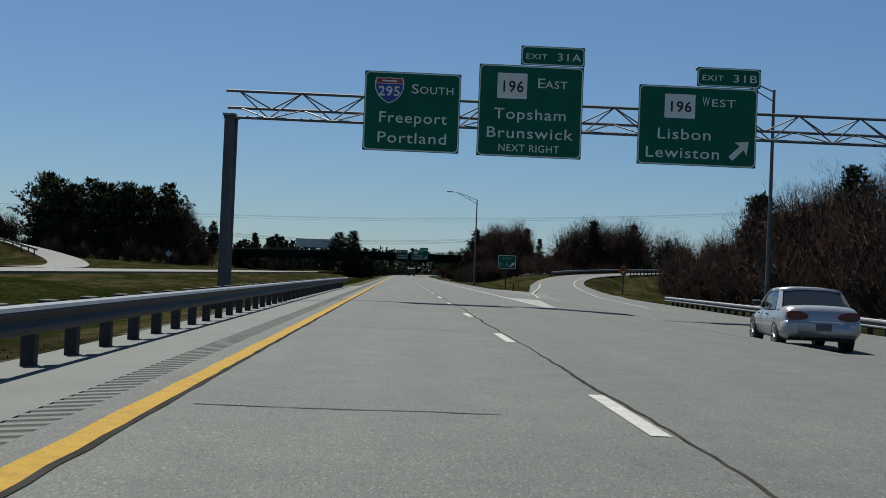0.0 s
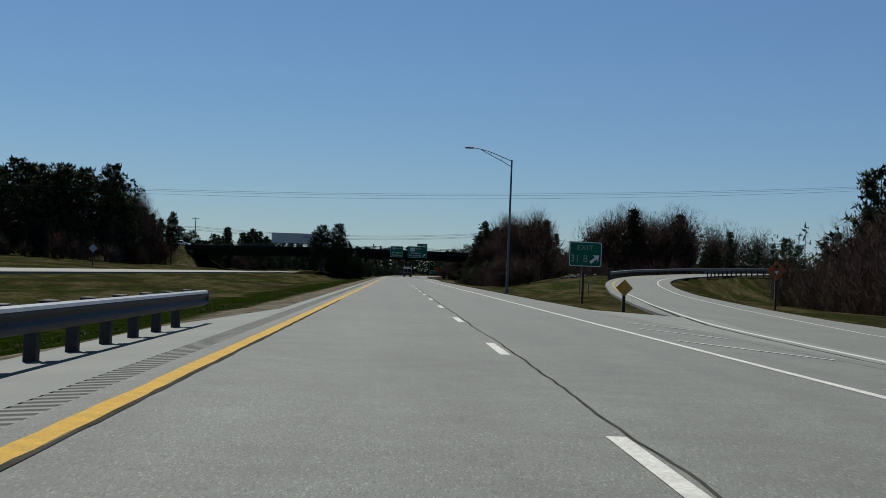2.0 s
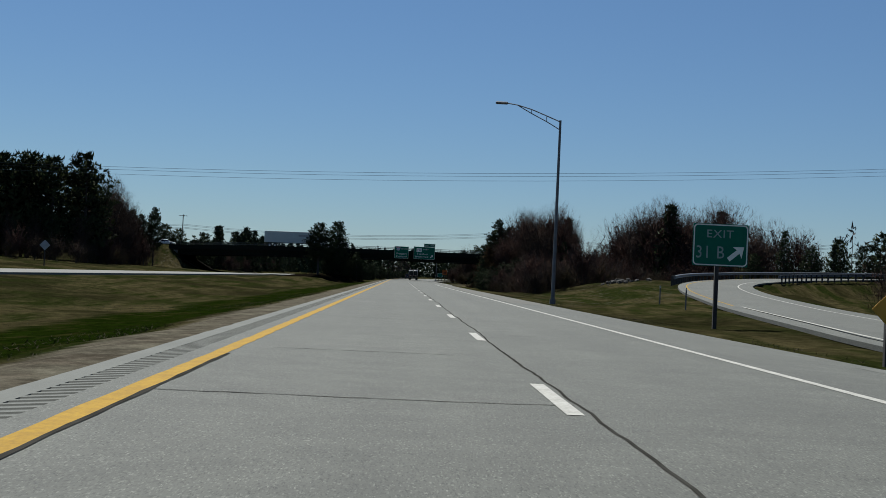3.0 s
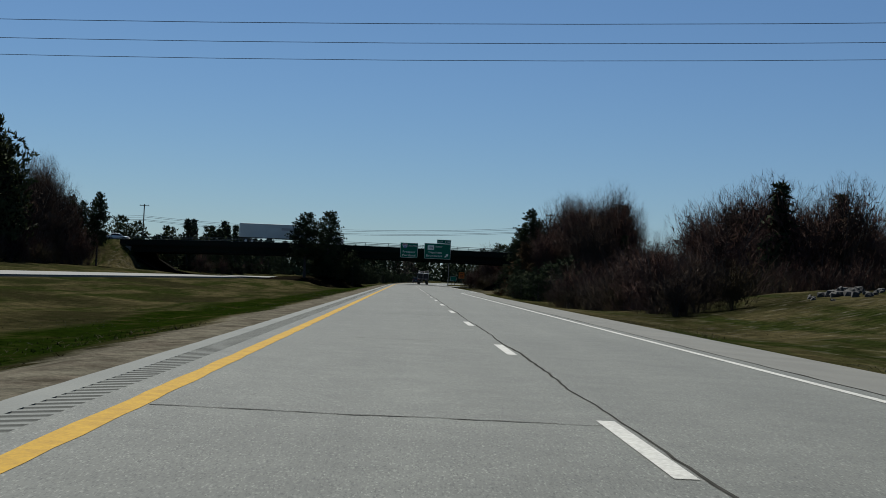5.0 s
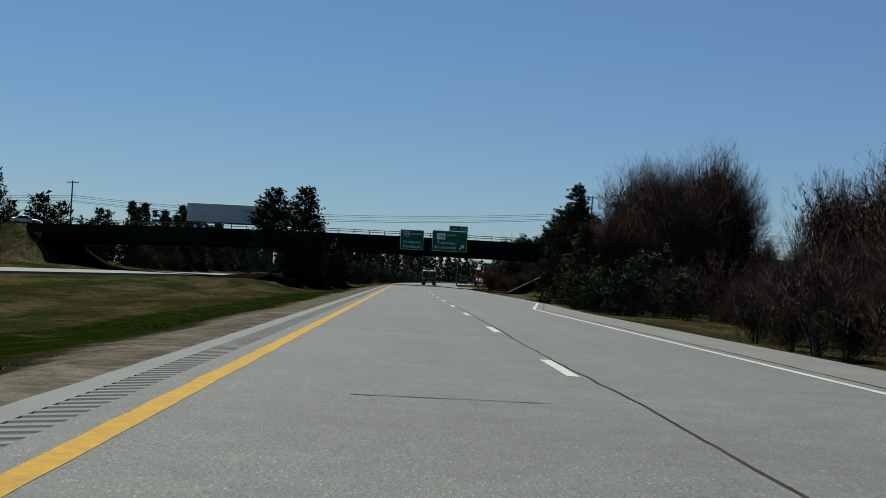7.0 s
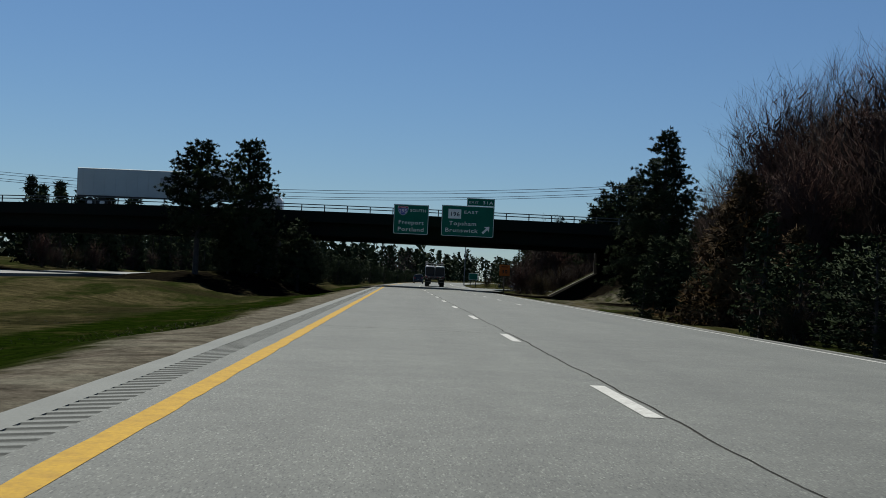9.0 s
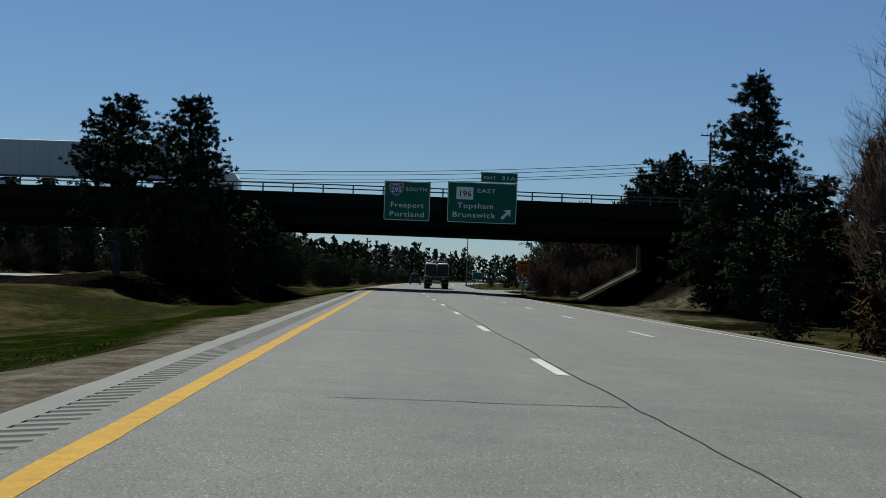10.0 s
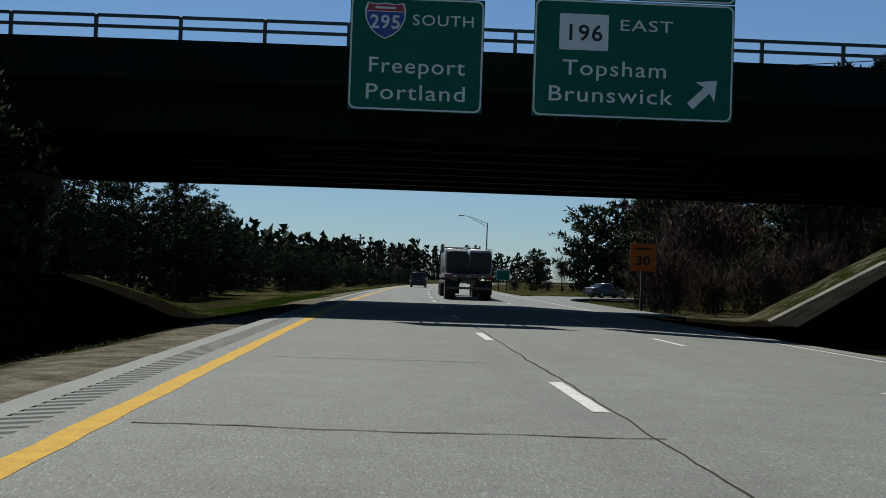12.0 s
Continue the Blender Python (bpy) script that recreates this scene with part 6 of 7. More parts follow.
# a low gap, then a longer stand of red-budded maples
scatter(FAR_BARES + SPRUCE[1:], 36, 44, 355, 394, 11, 0.5, 0.64, 38, clear)
scatter(SHRUBS, 24, 38, 262, 330, 12, 0.8, 1.1, 33, lambda x, y: clear(x, y, 8))
scatter(FAR_BARES, 43, 60, 316, 372, 32, 0.95, 1.12, 34, lambda x, y: clear(x, y) and x > float(np.interp(y, [320, 345, 372], [43, 45, 48])))
random.seed(29)
for x, y, k in ((43.4, 352, 0.88), (45.0, 361, 0.98), (48, 369, 1.0), (46.0, 341, 1.0), (52, 352, 1.08)):
    plant(FAR_BARES[1], x, y, k, k)
scatter(FAR_BARES, 60, 82, 335, 385, 12, 0.9, 1.05, 39, clear)
scatter(FAR_BARES, 37, 43, 366, 392, 5, 0.55, 0.68, 28, clear)
scatter(SHRUBS, 28, 43, 306, 345, 14, 0.9, 1.25, 27, clear)
scatter(SHRUBS, 40, 62, 303, 318, 12, 0.8, 1.2, 31, clear)
for x, y, k in ((47, 319.6, 1.12), (60, 334, 1.1), (44.5, 330, 0.8)):
    plant(SPRUCE[0], x, y, k, k, label="dark spruce among bare maples")
scatter(PINES + FAR_BARES * 2, 84, 130, 330, 412, 9, 0.6, 0.85, 36, clear)
# right, past the overpass
scatter(FAR_BARES * 2 + SPRUCE + PINES[2:], 34, 60, 447, 500, 20, 0.5, 0.78, 40)
row(SHRUBS, (13.6, 448.5), (23.5, 448.5), 2.2, 0.75, 1.0, 41, 0.5)
row(SHRUBS, (13.8, 452.5), (27, 452.5), 2.6, 0.9, 1.25, 44, 0.6)
row(SHRUBS, (15.4, 458), (30, 456), 3.0, 1.1, 1.4, 45, 0.8)
row(FAR_BARES[:2], (17.0, 463), (36, 462), 3.2, 0.55, 0.75, 46, 0.8)
row(NEAR_PINES, (17.5, 470), (34, 474), 3.6, 0.95, 1.25, 47, 0.8)
row(FAR_BARES[:2], (20, 478), (40, 484), 4.2, 0.6, 0.8, 48, 1.0)
row(PINES + SPRUCE + FAR_BARES, (36, 520), (52, 660), 4.5, 0.6, 0.9, 42, 3)
row(SHRUBS + FAR_BARES[2:], (33, 510), (44, 620), 5.0, 0.6, 1.0, 43, 2)


# the far end of the view, where the road bends out of sight
row(FAR_BARES + PINES[2:], (23, 606), (28, 606), 3.0, 0.35, 0.5, 54, 1)
row(FAR_BARES + PINES[2:], (32, 606), (78, 612), 4.6, 0.72, 0.95, 52, 1.5)
row(SHRUBS, (21, 598), (70, 603), 4.6, 0.6, 0.9, 53, 1.5)


def distant_woods():
    """The tree line that closes the view, too far to tell trees apart."""
    random.seed(80)
    leaf, twigs = Soup(), Soup()
    for k in range(900):
        band = random.random()
        if band < 0.5:
            a = random.uniform(-1.2, 1.2)
            r = random.uniform(560, 900)
            x, y = r * math.sin(a), 330 + r * math.cos(a) * 0.9
        else:
            side = random.choice((-1, 1))
            x, y = side * random.uniform(95, 330), random.uniform(-80, 900)
            if side < 0 and y < 330 and x > -170:
                x -= 90
        if abs(x - cx(y)) < 70 and y < 720 or abs(x - cx(y)) < 26 or not clear(x, y, 12):
            continue
        z, h = gz(x, y) * (0.3 if y > 800 else 1), random.uniform(9, 17)
        con = random.random() < 0.6
        sp = leaf if con else twigs
        sp.bar(Vector((x, y, z - 1)), Vector((x, y, z + h * 0.9)), 0.2, 0.05, 4)
        for m in range(60):
            t = 0.04 + 0.96 * m / 60
            rr = (4.2 * (1 - t) ** 0.8 + 0.4) if con else 4.4 * math.sin(3.0 * t ** 0.8) + 0.5
            a = random.uniform(0, 6.283)
            c = Vector((x + math.cos(a) * rr * random.uniform(0.2, 1), y + math.sin(a) * rr * random.uniform(0.2, 1), z + h * t))
            d, w = rnd_dir(0.3 if con else 1.0), rnd_dir() * (0.9 if con else 0.3)
            sp.tri(c - w, c + w, c + d * random.uniform(0.9, 2.0))
    for yy, lo, hi, n in ((735, -150, -30, 46), (860, -60, -14, 26), (1010, -40, 12, 28), (1160, 0, 46, 22), (1300, 30, 110, 30), (700, 64, 150, 22)):
        for k in range(n):
            x, y = lo + (hi - lo) * (k + random.random()) / n, yy + random.uniform(-14, 14)
            h = random.uniform(11, 16) * (1.0 if yy < 900 else 1.3)
            leaf.bar(Vector((x, y, -1)), Vector((x, y, h * 0.9)), 0.25, 0.05, 4)
            for m in range(54):
                t = 0.02 + 0.98 * m / 54
                a, rr = random.uniform(0, 6.283), 3.8 * (1 - t) ** 0.7 + 0.6
                c = Vector((x + math.cos(a) * rr * random.uniform(0.1, 1), y + math.sin(a) * rr * 0.6, h * t))
                d, w = rnd_dir(0.3), rnd_dir() * 1.7
                leaf.tri(c - w, c + w, c + d * random.uniform(1.6, 3.2))
    tagged(new("distant_evergreens", leaf.mesh("distant_evergreens", NEEDLE_DARK)), "far line of dark evergreens on the horizon", "woods", kind="stuff")
    tagged(new("distant_bare_woods", twigs.mesh("distant_bare_woods", TWIG)), "far line of leafless brown woods", "woods", kind="stuff")


distant_woods()


def tufts():
    """Dry and green grass standing along the edges of the verge."""
    random.seed(90)
    for name, material, label, n in (("dry_grass", DRY_BLADE, "dry straw tufts along the verge", 24000), ("green_grass", GREEN_BLADE, "fresh green tufts in the median", 16000)):
        sp = Soup()
        for _ in range(n):
            if random.random() < 0.62:
                y = random.uniform(0, 440)
                u = -7.0 - abs(random.gauss(0, 2.0)) if name == "dry_grass" else -11.0 - abs(random.gauss(0, 4.0))
            else:
                y = random.uniform(95, 400)
                u = right_edge(y) + 0.25 + abs(random.gauss(0, 2.2))
                if y < 170 and u > 9.0:
                    continue
            if y < 90 and u < 0:
                u -= 1.4
            x = u + cx(y)
            z = gz(x, y) - 0.02
            if not clear(x, y, 5.2) and y < 410:
                continue
            a = random.uniform(0, 6.283)
            w = Vector((math.cos(a), math.sin(a), 0)) * random.uniform(0.008, 0.02)
            lean = Vector((random.gauss(0, 0.06), random.gauss(0, 0.06), random.uniform(0.02, 0.055) if name == "green_grass" else random.uniform(0.03, 0.08)))
            c = Vector((x, y, z))
            sp.tri(c - w, c + w, c + lean)
        tagged(new(name, sp.mesh(name, material, None)), label, "grass", kind="stuff")


tufts()


# ---- vehicles ----
def loft(bm, stations):
    """A shell through cross-sections: each station is y and half-section points (x, z) from the sill up to the middle."""
    rings = []
    for y, pts in stations:
        full = [(-x, z) for x, z in pts] + [(x, z) for x, z in reversed(pts)]
        rings.append([bm.verts.new((x, y, z)) for x, z in full])
    k = len(rings[0])
    for a, b in zip(rings, rings[1:]):
        for j in range(k):
            bm.faces.new((a[j], a[(j + 1) % k], b[(j + 1) % k], b[j]))
    bm.faces.new(rings[0][::-1])
    bm.faces.new(rings[-1])


def wheel(parent, x, y, r=0.31, w=0.2):
    bm = bmesh.new()
    prof = [(w / 2 - 0.03, r * 0.62), (w / 2, r * 0.7), (w / 2, r * 0.92), (w / 2 - 0.03, r), (-w / 2 + 0.03, r), (-w / 2, r * 0.92), (-w / 2, r * 0.7), (-w / 2 + 0.03, r * 0.62)]
    n = 20
    rings = [[bm.verts.new((x + u, y + q * math.cos(6.28318 * k / n), r + q * math.sin(6.28318 * k / n))) for u, q in prof] for k in range(n)]
    for k in range(n):
        for j in range(len(prof)):
            bm.faces.new((rings[k][j], rings[(k + 1) % n][j], rings[(k + 1) % n][(j + 1) % len(prof)], rings[k][(j + 1) % len(prof)]))
    wh = new("wheel")
    wh.parent = parent
    part("tyre", bm, RUBBER, wh, "black tyre", smooth=False)
    bm = bmesh.new()
    tube(bm, (x - w * 0.36, y, r), (x + w * 0.36, y, r), r * 0.63, seg=18)
    for k in range(7):
        a = 6.28318 * k / 7
        for sx in (-1, 1):
            tube(bm, (x + sx * w * 0.38, y, r), (x + sx * w * 0.38, y + r * 0.56 * math.cos(a), r + r * 0.56 * math.sin(a)), 0.028, 0.035, seg=5)
    part("rim", bm, RIM, wh, "alloy rim")


def car(name, label, x, y, z, paint, L=4.6, W=1.72, H=1.40, turn=0.0, kind="sedan", group=""):
    """A car with its tail towards -y: body, glasshouse, roof, wheels, lights, bumpers, mirrors."""
    c = thing(name, label, "car", group)
    h = W / 2
    sedan = kind == "sedan"
    belt = (0.66 if sedan else 0.60) * H

    def sec(k, top, low=0.24):
        """Half of a rounded body section: sill, swelling side, shoulder, lid."""
        return [(h * k * 0.90, low), (h * k * 0.97, low + 0.07), (h * k, low + 0.22), (h * k * 1.005, top - 0.34), (h * k * 0.985, top - 0.19), (h * k * 0.94, top - 0.09), (h * k * 0.86, top - 0.03), (h * k * 0.70, top), (h * k * 0.40, top + 0.018), (0.001, top + 0.024)]

    deck = belt + 0.05 if sedan else belt
    bm = bmesh.new()
    if sedan:
        st = [(-0.02, sec(0.80, deck - 0.26, 0.40)), (0.02, sec(0.88, deck - 0.14, 0.32)), (0.07, sec(0.925, deck - 0.06, 0.28)), (0.15, sec(0.955, deck - 0.01, 0.26)), (0.30, sec(0.975, deck + 0.012)), (0.60, sec(0.99, deck + 0.004)), (L * 0.20, sec(1.0, deck - 0.02)), (L * 0.30, sec(1.0, belt)), (L * 0.5, sec(1.0, belt - 0.01)), (L * 0.68, sec(0.99, belt - 0.05)), (L * 0.84, sec(0.96, belt - 0.13)), (L * 0.95, sec(0.88, belt - 0.22, 0.28)), (L, sec(0.74, belt - 0.32, 0.36))]
    else:
        st = [(0.0, sec(0.86, deck - 0.16, 0.36)), (0.10, sec(0.93, deck - 0.02, 0.27)), (0.45, sec(0.98, deck)), (L * 0.24, sec(1.0, belt + 0.01)), (L * 0.5, sec(1.0, belt)), (L * 0.70, sec(0.99, belt - 0.03)), (L * 0.86, sec(0.96, belt - 0.12)), (L * 0.96, sec(0.88, belt - 0.22, 0.27)), (L, sec(0.76, belt - 0.32, 0.36))]
    loft(bm, st)
    part("body", bm, paint, c, smooth=True)
    y0, y1, y2, y3 = (L * 0.125, L * 0.27, L * 0.52, L * 0.69) if sedan else (L * 0.02, L * 0.08, L * 0.56, L * 0.70)

    def cabin(k, zt):
        return [(h * k * 0.965, belt - 0.05), (h * k * 0.90, belt + (zt - belt) * 0.55), (h * k * 0.77, zt - 0.05), (h * k * 0.4, zt - 0.005), (0.001, zt + 0.005)]

    bm = bmesh.new()
    loft(bm, [(y0, cabin(0.88, belt + 0.045)), (y1, cabin(0.965, H - 0.035)), ((y1 + y2) / 2, cabin(0.975, H - 0.018)), (y2, cabin(0.965, H - 0.04)), (y3, cabin(0.92, belt + 0.0))])
    part("glasshouse", bm, CAR_GLASS, c, "dark tinted window glass", smooth=False)
    bm = bmesh.new()
    loft(bm, [(y1 - 0.05, [(h * 0.80, H - 0.13), (h * 0.755, H - 0.055), (h * 0.4, H - 0.018), (0.001, H - 0.01)]), ((y1 + y2) / 2, [(h * 0.815, H - 0.12), (h * 0.765, H - 0.03), (h * 0.4, H + 0.004), (0.001, H + 0.012)]), (y2 + 0.05, [(h * 0.80, H - 0.14), (h * 0.755, H - 0.065), (h * 0.4, H - 0.025), (0.001, H - 0.018)])])
    part("roof", bm, paint, c, smooth=True)
    for s in (-1, 1):
        # pillars: a broad one at the rear, a slim middle post, a slim raked one in front
        for ya, yb, w0, w1 in ((y0 + 0.10, y1 + 0.06, 0.36 if sedan else 0.2, 0.16), ((y1 + y2) / 2 + 0.02, (y1 + y2) / 2 + 0.02, 0.07, 0.06), (y3 - 0.05, y2 + 0.0, 0.10, 0.08)):
            bm = bmesh.new()
            lo = [(s * h * 0.90, ya - w0 * 0.35, belt - 0.03), (s * h * 0.965, ya + w0 * 0.2, belt - 0.03), (s * h * 0.965, ya + w0 * 0.65, belt - 0.03), (s * h * 0.85, ya + w0 * 0.2, belt - 0.03)]
            hi = [(s * h * 0.735, yb - w1 * 0.5, H - 0.05), (s * h * 0.795, yb - w1 * 0.2, H - 0.09), (s * h * 0.795, yb + w1 * 0.6, H - 0.09), (s * h * 0.70, yb, H - 0.06)]
            v = [bm.verts.new(p) for p in lo + hi]
            for f in ((0, 1, 5, 4), (1, 2, 6, 5), (2, 3, 7, 6), (3, 0, 4, 7), (4, 5, 6, 7), (3, 2, 1, 0)):
                bm.faces.new([v[k] for k in f])
            part("pillar", bm, paint, c)
        bm = bmesh.new()
        box(bm, (s * (h + 0.07), y3 - 0.38, belt + 0.07), (0.2, 0.09, 0.13), bevel=0.03)
        part("mirror", bm, TRIM, c, "dark door mirror")
        bm = bmesh.new()
        if sedan:
            prism(bm, [(s * u, v) for u, v in ((h * 0.90, deck - 0.13), (h * 0.82, deck - 0.095), (h * 0.56, deck - 0.10), (h * 0.42, deck - 0.14), (h * 0.36, deck - 0.20), (h * 0.40, deck - 0.255), (h * 0.60, deck - 0.285), (h * 0.84, deck - 0.28), (h * 0.915, deck - 0.22))][::s], -0.03, 0.13)
        else:
            box(bm, (s * h * 0.72, 0.03, belt * 0.96), (h * 0.34, 0.16, 0.34), bevel=0.04)
        part("tail_light", bm, TAIL, c, "dark red tail light lens")
        for k in (0.44, 0.66):
            bm = bmesh.new()
            box(bm, (s * (h + 0.004), L * k - 0.2, belt - 0.16), (0.03, 0.16, 0.035), bevel=0.008)
            part("door_handle", bm, TRIM, c)
        # dark wheel openings
        for yy in (L * 0.21, L * 0.80):
            bm = bmesh.new()
            tube(bm, (s * (h - 0.22), yy, 0.325), (s * (h - 0.002), yy, 0.325), 0.345, seg=22)
            part("wheel_arch", bm, TRIM, c, "dark wheel opening")
        bm = bmesh.new()
        box(bm, (s * h * 0.985, L * 0.5, 0.48), (0.035, L * 0.42, 0.05), bevel=0.012)
        part("side_moulding", bm, paint, c)
    bm = bmesh.new()
    loft(bm, [(yy, [(h * k * 0.93, 0.34), (h * k, 0.41), (h * k, 0.58), (h * k * 0.95, 0.635), (0.001, 0.645)]) for yy, k in ((-0.12, 0.66), (-0.105, 0.77), (-0.065, 0.87), (0.0, 0.94), (0.12, 0.985), (0.3, 1.0))])
    part("bumper", bm, paint, c, "body-coloured rear bumper", smooth=True)
    bm = bmesh.new()
    box(bm, (0, 0.12, 0.34), (W * 0.84, 0.16, 0.16), bevel=0.03)
    part("lower_valance", bm, TRIM, c)
    bm = bmesh.new()
    box(bm, (0, -0.118 if sedan else 0.0, 0.52 if sedan else 0.8), (0.32, 0.03 if sedan else 0.12, 0.15), bevel=0.005)
    part("number_plate", bm, PLATE, c, "grey number plate with unreadable marks")
    bm = bmesh.new()
    box(bm, (0, L * 0.5, 0.27), (W * 0.8, L * 0.8, 0.12))
    part("underbody", bm, TRIM, c)
    bm = bmesh.new()
    tube(bm, (-0.42, -0.02, 0.30), (-0.42, 0.5, 0.30), 0.03, seg=8)
    part("exhaust", bm, DULL_STEEL, c)
    for s in (-1, 1):
        for yy in (L * 0.21, L * 0.80):
            wheel(c, s * (h - 0.095), yy)
    c.matrix_basis = pose(x, y, z, 0, 0, turn)
    return c


car("sedan_car", "silver four-door sedan driving towards the exit ramp", 7.06, 18.0, -0.245, SILVER, L=4.5, W=1.67, H=1.35, turn=-5.5)
car("suv_car", "dark sport utility vehicle in the passing lane", 1.2, 528.0, 0.0, DARK_PAINT, L=4.7, W=1.85, H=1.75, turn=-2, kind="suv")
car("sedan_car", "dark grey car on the ramp past the overpass", 16.8, 501.6, -0.22, GREY_PAINT, turn=-62)
car("sedan_car", "white car crossing the overpass", -64.0, 421.5, 6.25, WHITE_PAINT, turn=-90)


def flatbed():
    """A tractor with two stacks and a flatbed trailer loaded with wrapped bundles."""
    t = thing("flatbed_truck", "flatbed truck carrying a white plastic-wrapped load", "truck")
    L = 14.2
    bm = bmesh.new()
    box(bm, (0, L / 2, 1.25), (2.55, L, 0.22), bevel=0.02)
    part("bed", bm, DULL_STEEL, t)
    for s in (-1, 1):
        bm = bmesh.new()
        box(bm, (s * 0.5, L / 2 + 0.3, 1.0), (0.14, L - 1, 0.4))
        part("chassis_rail", bm, TRIM, t)
        for yy in (1.1, 2.4):
            for u in (0.78, 1.08):
                wheel(t, s * u, yy, r=0.5, w=0.27)
        for yy in (L + 0.2, L + 1.5):
            wheel(t, s * 1.0, yy, r=0.5, w=0.4)
        wheel(t, s * 1.05, L + 5.4, r=0.5, w=0.3)
        bm = bmesh.new()
        box(bm, (s * 0.85, 0.25, 0.62), (0.75, 0.03, 0.6), bevel=0.005)
        part("mud_flap", bm, RUBBER, t, "black mud flap")
        bm = bmesh.new()
        box(bm, (s * 0.95, -0.02, 1.12), (0.34, 0.05, 0.1), bevel=0.01)
        part("tail_light", bm, TAIL, t, "red tail light")
        bm = bmesh.new()
        tube(bm, (s * 1.05, L + 2.4, 1.3), (s * 1.05, L + 2.4, 3.15), 0.085, seg=10)
        tube(bm, (s * 1.05, L + 2.4, 3.1), (s * 1.05, L + 2.2, 3.35), 0.085, seg=10)
        part("exhaust_stack", bm, DULL_STEEL, t, "upright exhaust stack")
    for k in range(7):
        bm = bmesh.new()
        box(bm, (-1.08 + 0.36 * k, -0.012, 1.24), (0.18, 0.02, 0.06))
        part("reflector", bm, SIGN_WHITE if k % 2 else SIGN_RED, t, "reflective tape")
    for sy in (0.75, 5.2, 9.7):
        for s in (-1, 1):
            bm = bmesh.new()
            random.seed(int(sy * 10) + s)
            box(bm, (s * 0.62, sy + 2.0, 2.02), (1.2, 4.2, 1.3), bevel=0.12)
            bmesh.ops.subdivide_edges(bm, edges=bm.edges[:], cuts=2, use_grid_fill=True)
            for v in bm.verts:
                v.co += Vector([random.gauss(0, 0.018) for _ in range(3)])
            part("load_block", bm, WRAP, t, "load block in loose white wrap", smooth=True)
            if sy < 1:
                bm = bmesh.new()
                prism(bm, round_rect(s * 0.62 - 0.55, 1.38, s * 0.62 + 0.55, 2.5, 0.12), sy - 0.16, sy - 0.12)
                part("block_end", bm, TARP, t, "dull grey end of the load block")
    for sy in (1.4, 3.6, 6.0, 8.2, 10.5, 12.8):
        bm = bmesh.new()
        box(bm, (0, sy, 2.695), (2.46, 0.1, 0.02))
        for s in (-1, 1):
            box(bm, (s * 1.245, sy, 2.0), (0.02, 0.1, 1.38))
        part("strap", bm, TRIM, t, "dark tie-down strap")
    bm = bmesh.new()
    box(bm, (0, L - 0.1, 2.0), (2.5, 0.1, 1.5), bevel=0.02)
    for sx in (-1.2, 1.2):
        box(bm, (sx, L - 0.1, 2.2), (0.1, 0.12, 2.0), bevel=0.02)
    box(bm, (0, L - 0.1, 3.05), (2.3, 0.08, 0.08), bevel=0.02)
    part("headboard", bm, DULL_STEEL, t, "steel headboard")
    bm = bmesh.new()
    box(bm, (0, L + 3.7, 1.85), (2.25, 2.3, 1.9), bevel=0.15)
    cab = part("cab", bm, DARK_PAINT, t, "dark truck cab")
    bm = bmesh.new()
    box(bm, (0, L + 2.54, 2.3), (1.6, 0.04, 0.7), bevel=0.02)
    part("rear_window", bm, CAR_GLASS, cab)
    bm = bmesh.new()
    box(bm, (0, L + 5.6, 1.55), (1.9, 2.0, 1.2), bevel=0.15)
    part("bonnet", bm, DARK_PAINT, t)
    bm = bmesh.new()
    box(bm, (0, 0.1, 0.62), (2.3, 0.12, 0.12), bevel=0.01)
    part("underride_bar", bm, DULL_STEEL, t)
    bm = bmesh.new()
    box(bm, (-0.2, -0.03, 0.98), (0.32, 0.03, 0.17), bevel=0.005)
    part("number_plate", bm, PLATE, t, "pale number plate with unreadable marks")
    t.matrix_basis = pose(1.82 + cx(447), 446.6, 0.0, 0, 0, -1)


flatbed()


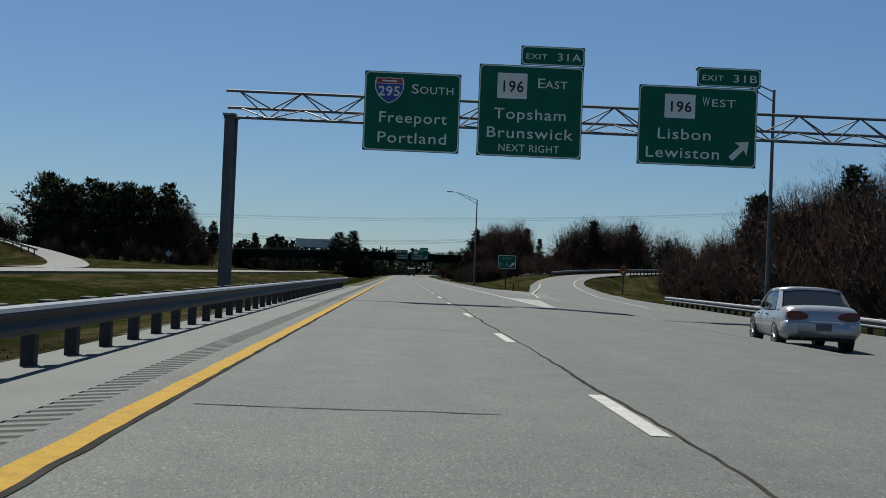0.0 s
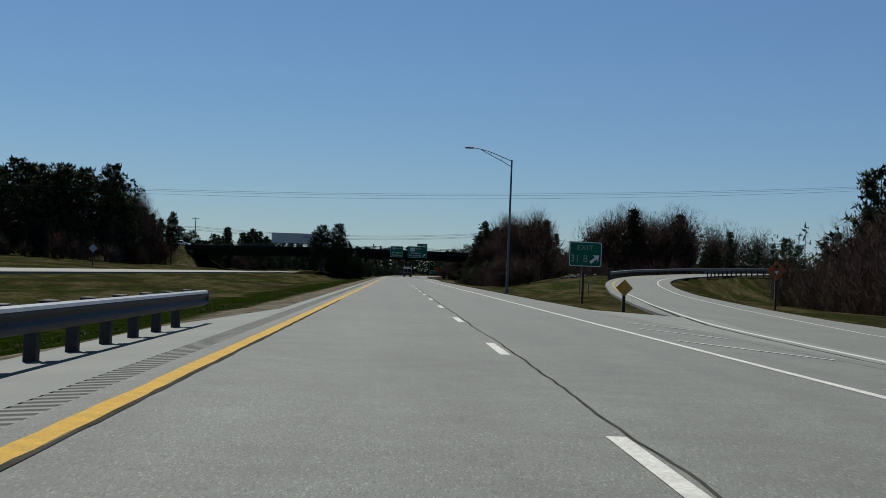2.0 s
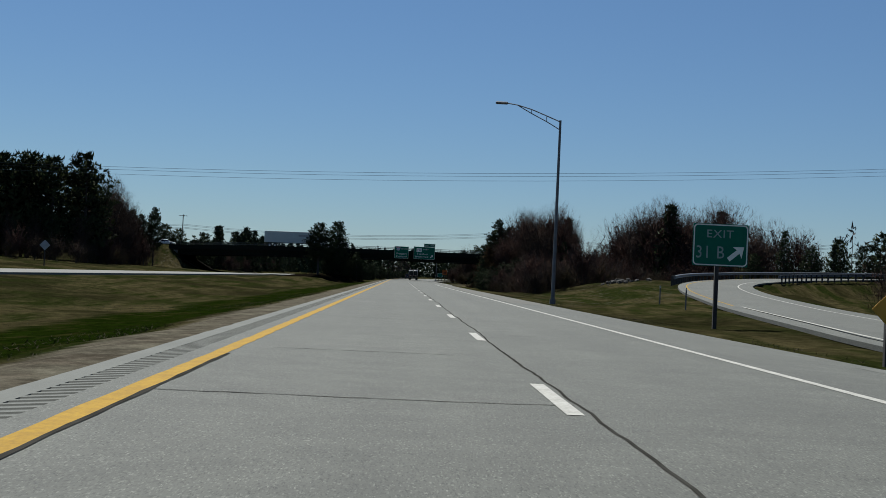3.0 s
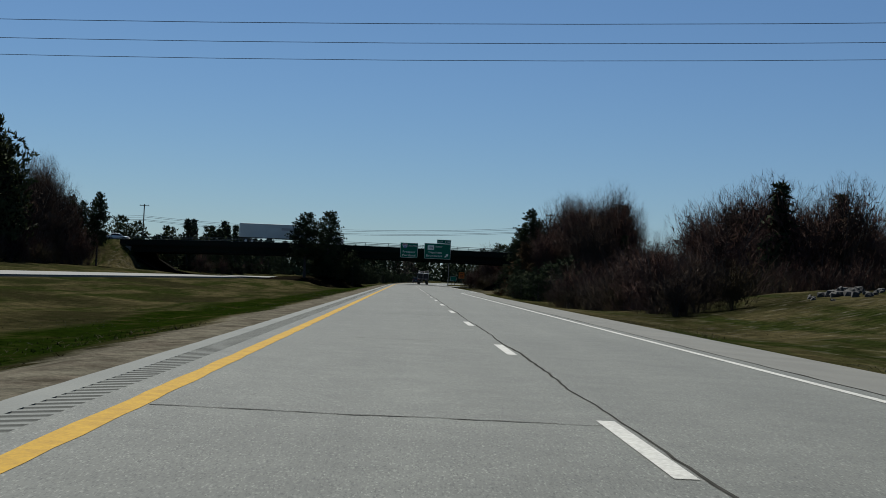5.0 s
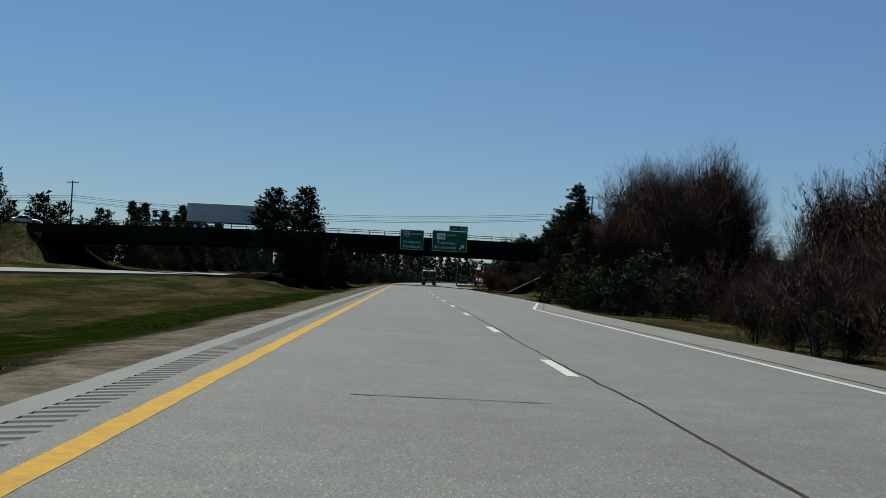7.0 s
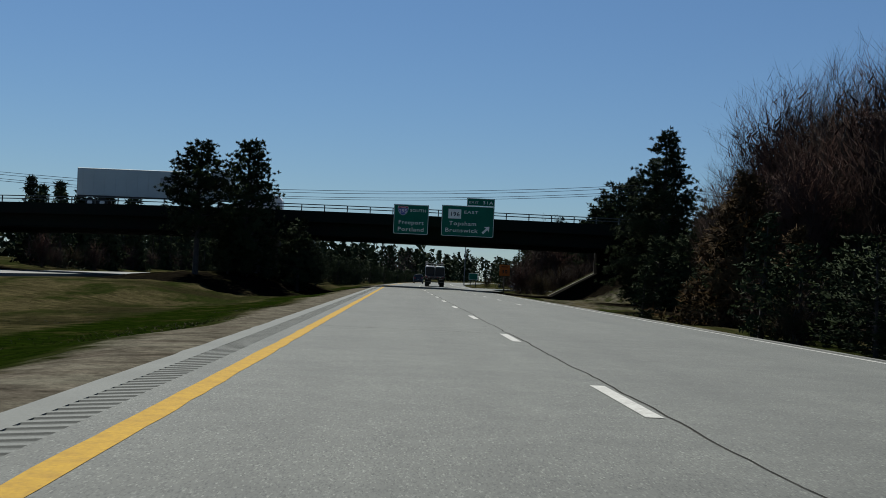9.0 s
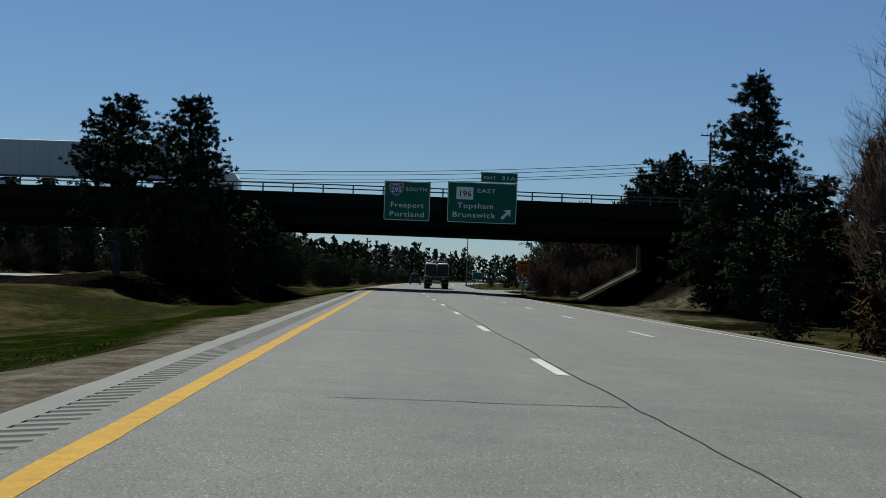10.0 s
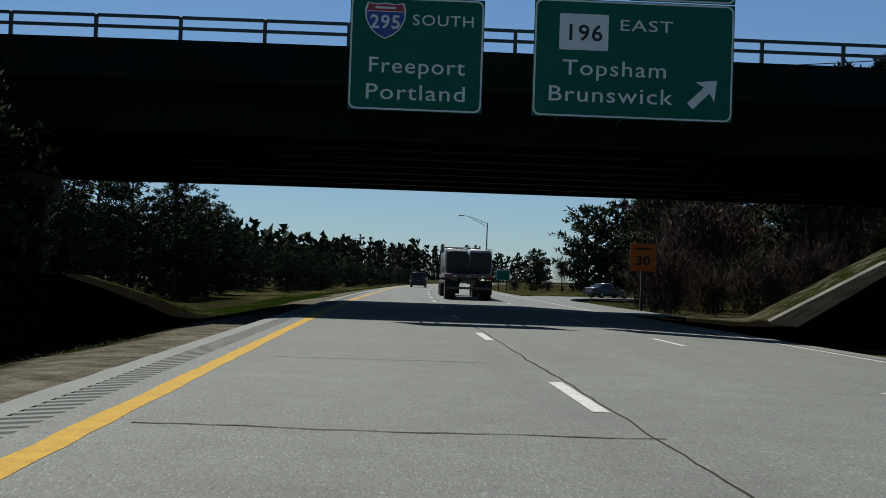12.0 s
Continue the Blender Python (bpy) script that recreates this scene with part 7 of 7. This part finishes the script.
def semi():
    """A box trailer and tractor crossing the overpass; it heads along +x."""
    t = thing("semi_truck", "pale box trailer and white tractor crossing the overpass", "truck")
    bm = bmesh.new()
    box(bm, (8.0, 0, 2.65), (16.0, 2.55, 2.9), bevel=0.05)
    tr = part("trailer", bm, TRAILER_GREY, t, "pale grey box trailer")
    for k in range(14):
        bm = bmesh.new()
        box(bm, (0.6 + 1.14 * k, -1.285, 2.65), (0.05, 0.03, 2.7))
        part("side_rib", bm, TRAILER_GREY, tr)
    bm = bmesh.new()
    box(bm, (11.2, -1.30, 3.1), (5.0, 0.01, 0.5))
    part("wording", bm, SIGN_BACK, tr, "faint unreadable wording bar")
    bm = bmesh.new()
    box(bm, (8, -1.26, 1.14), (15.8, 0.06, 0.14))
    part("side_rail", bm, TRIM, t)
    for xx in (1.4, 2.7, 15.2, 16.5, 20.6):
        for s in (-1, 1):
            bm = bmesh.new()
            tube(bm, (xx, s * 1.2, 0.5), (xx, s * 0.85, 0.5), 0.5, seg=18)
            w = part("wheel", bm, RUBBER, t, "black truck wheel")
            bm = bmesh.new()
            tube(bm, (xx, s * 1.22, 0.5), (xx, s * 1.0, 0.5), 0.27, seg=14)
            part("rim", bm, RIM, w)
    bm = bmesh.new()
    prism(bm, [(17.0, 0.75), (17.0, 3.7), (17.6, 3.95), (18.9, 3.2), (19.3, 2.2), (21.2, 1.9), (21.5, 1.5), (21.5, 0.6)], -1.15, 1.15)
    cab = part("cab", bm, WHITE_PAINT, t, "white truck cab")
    for s in (-1, 1):
        bm = bmesh.new()
        prism(bm, [(18.2, 2.2), (18.2, 2.95), (18.75, 2.95), (19.15, 2.2)], s * 1.16 - 0.01, s * 1.16 + 0.01)
        part("side_window", bm, CAR_GLASS, cab)
    t.matrix_basis = pose(-36.5, 420.6, deck_z(-26) + 2.13, 0, -0.45, 0)


semi()


# ---- small roadside things ----
def delineator(x, y, label="slim roadside delineator post"):
    d = thing("delineator_post", label, "delineator", "delineators", m=Matrix.Translation((x, y, gz(x, y))))
    bm = bmesh.new()
    box(bm, (0, 0, 0.5), (0.07, 0.03, 1.2), bevel=0.005)
    part("post", bm, DULL_STEEL, d)
    bm = bmesh.new()
    box(bm, (0, -0.02, 1.02), (0.08, 0.012, 0.1), bevel=0.003)
    part("reflector", bm, SIGN_WHITE, d, "small pale reflector")


for x, y in ((13.0, 152.0), (13.9, 163.0), (12.5, 262.0), (12.2, 470.0), (14.6, 462.0)):
    delineator(x, y)


def rubble():
    """A heap of broken stone on the bank below the ramp."""
    random.seed(95)
    g = thing("rubble_heap", "heap of grey broken stones on the grass bank", "rubble")
    shapes = []
    for k in range(5):
        bm = bmesh.new()
        bmesh.ops.create_icosphere(bm, subdivisions=1, radius=0.3)
        for v in bm.verts:
            v.co *= random.uniform(0.65, 1.2)
        shapes.append(mesh_of("stone", bm, ROCK))
    for k in range(60):
        a, r = random.uniform(0, 6.283), abs(random.gauss(0, 0.45))
        x, y = 20.3 + 2.6 * r * math.cos(a), 215.5 + 3.4 * r * math.sin(a)
        ob = new("stone", random.choice(shapes))
        ob.parent = g
        s = random.uniform(0.5, 1.3)
        ob.matrix_basis = Matrix.Translation((x, y, gz(x, y) + max(0, 0.22 - 0.2 * r))) @ Euler((random.random() * 3, random.random() * 3, 0)).to_matrix().to_4x4() @ Matrix.Diagonal((s, s, s * 0.7, 1))


rubble()
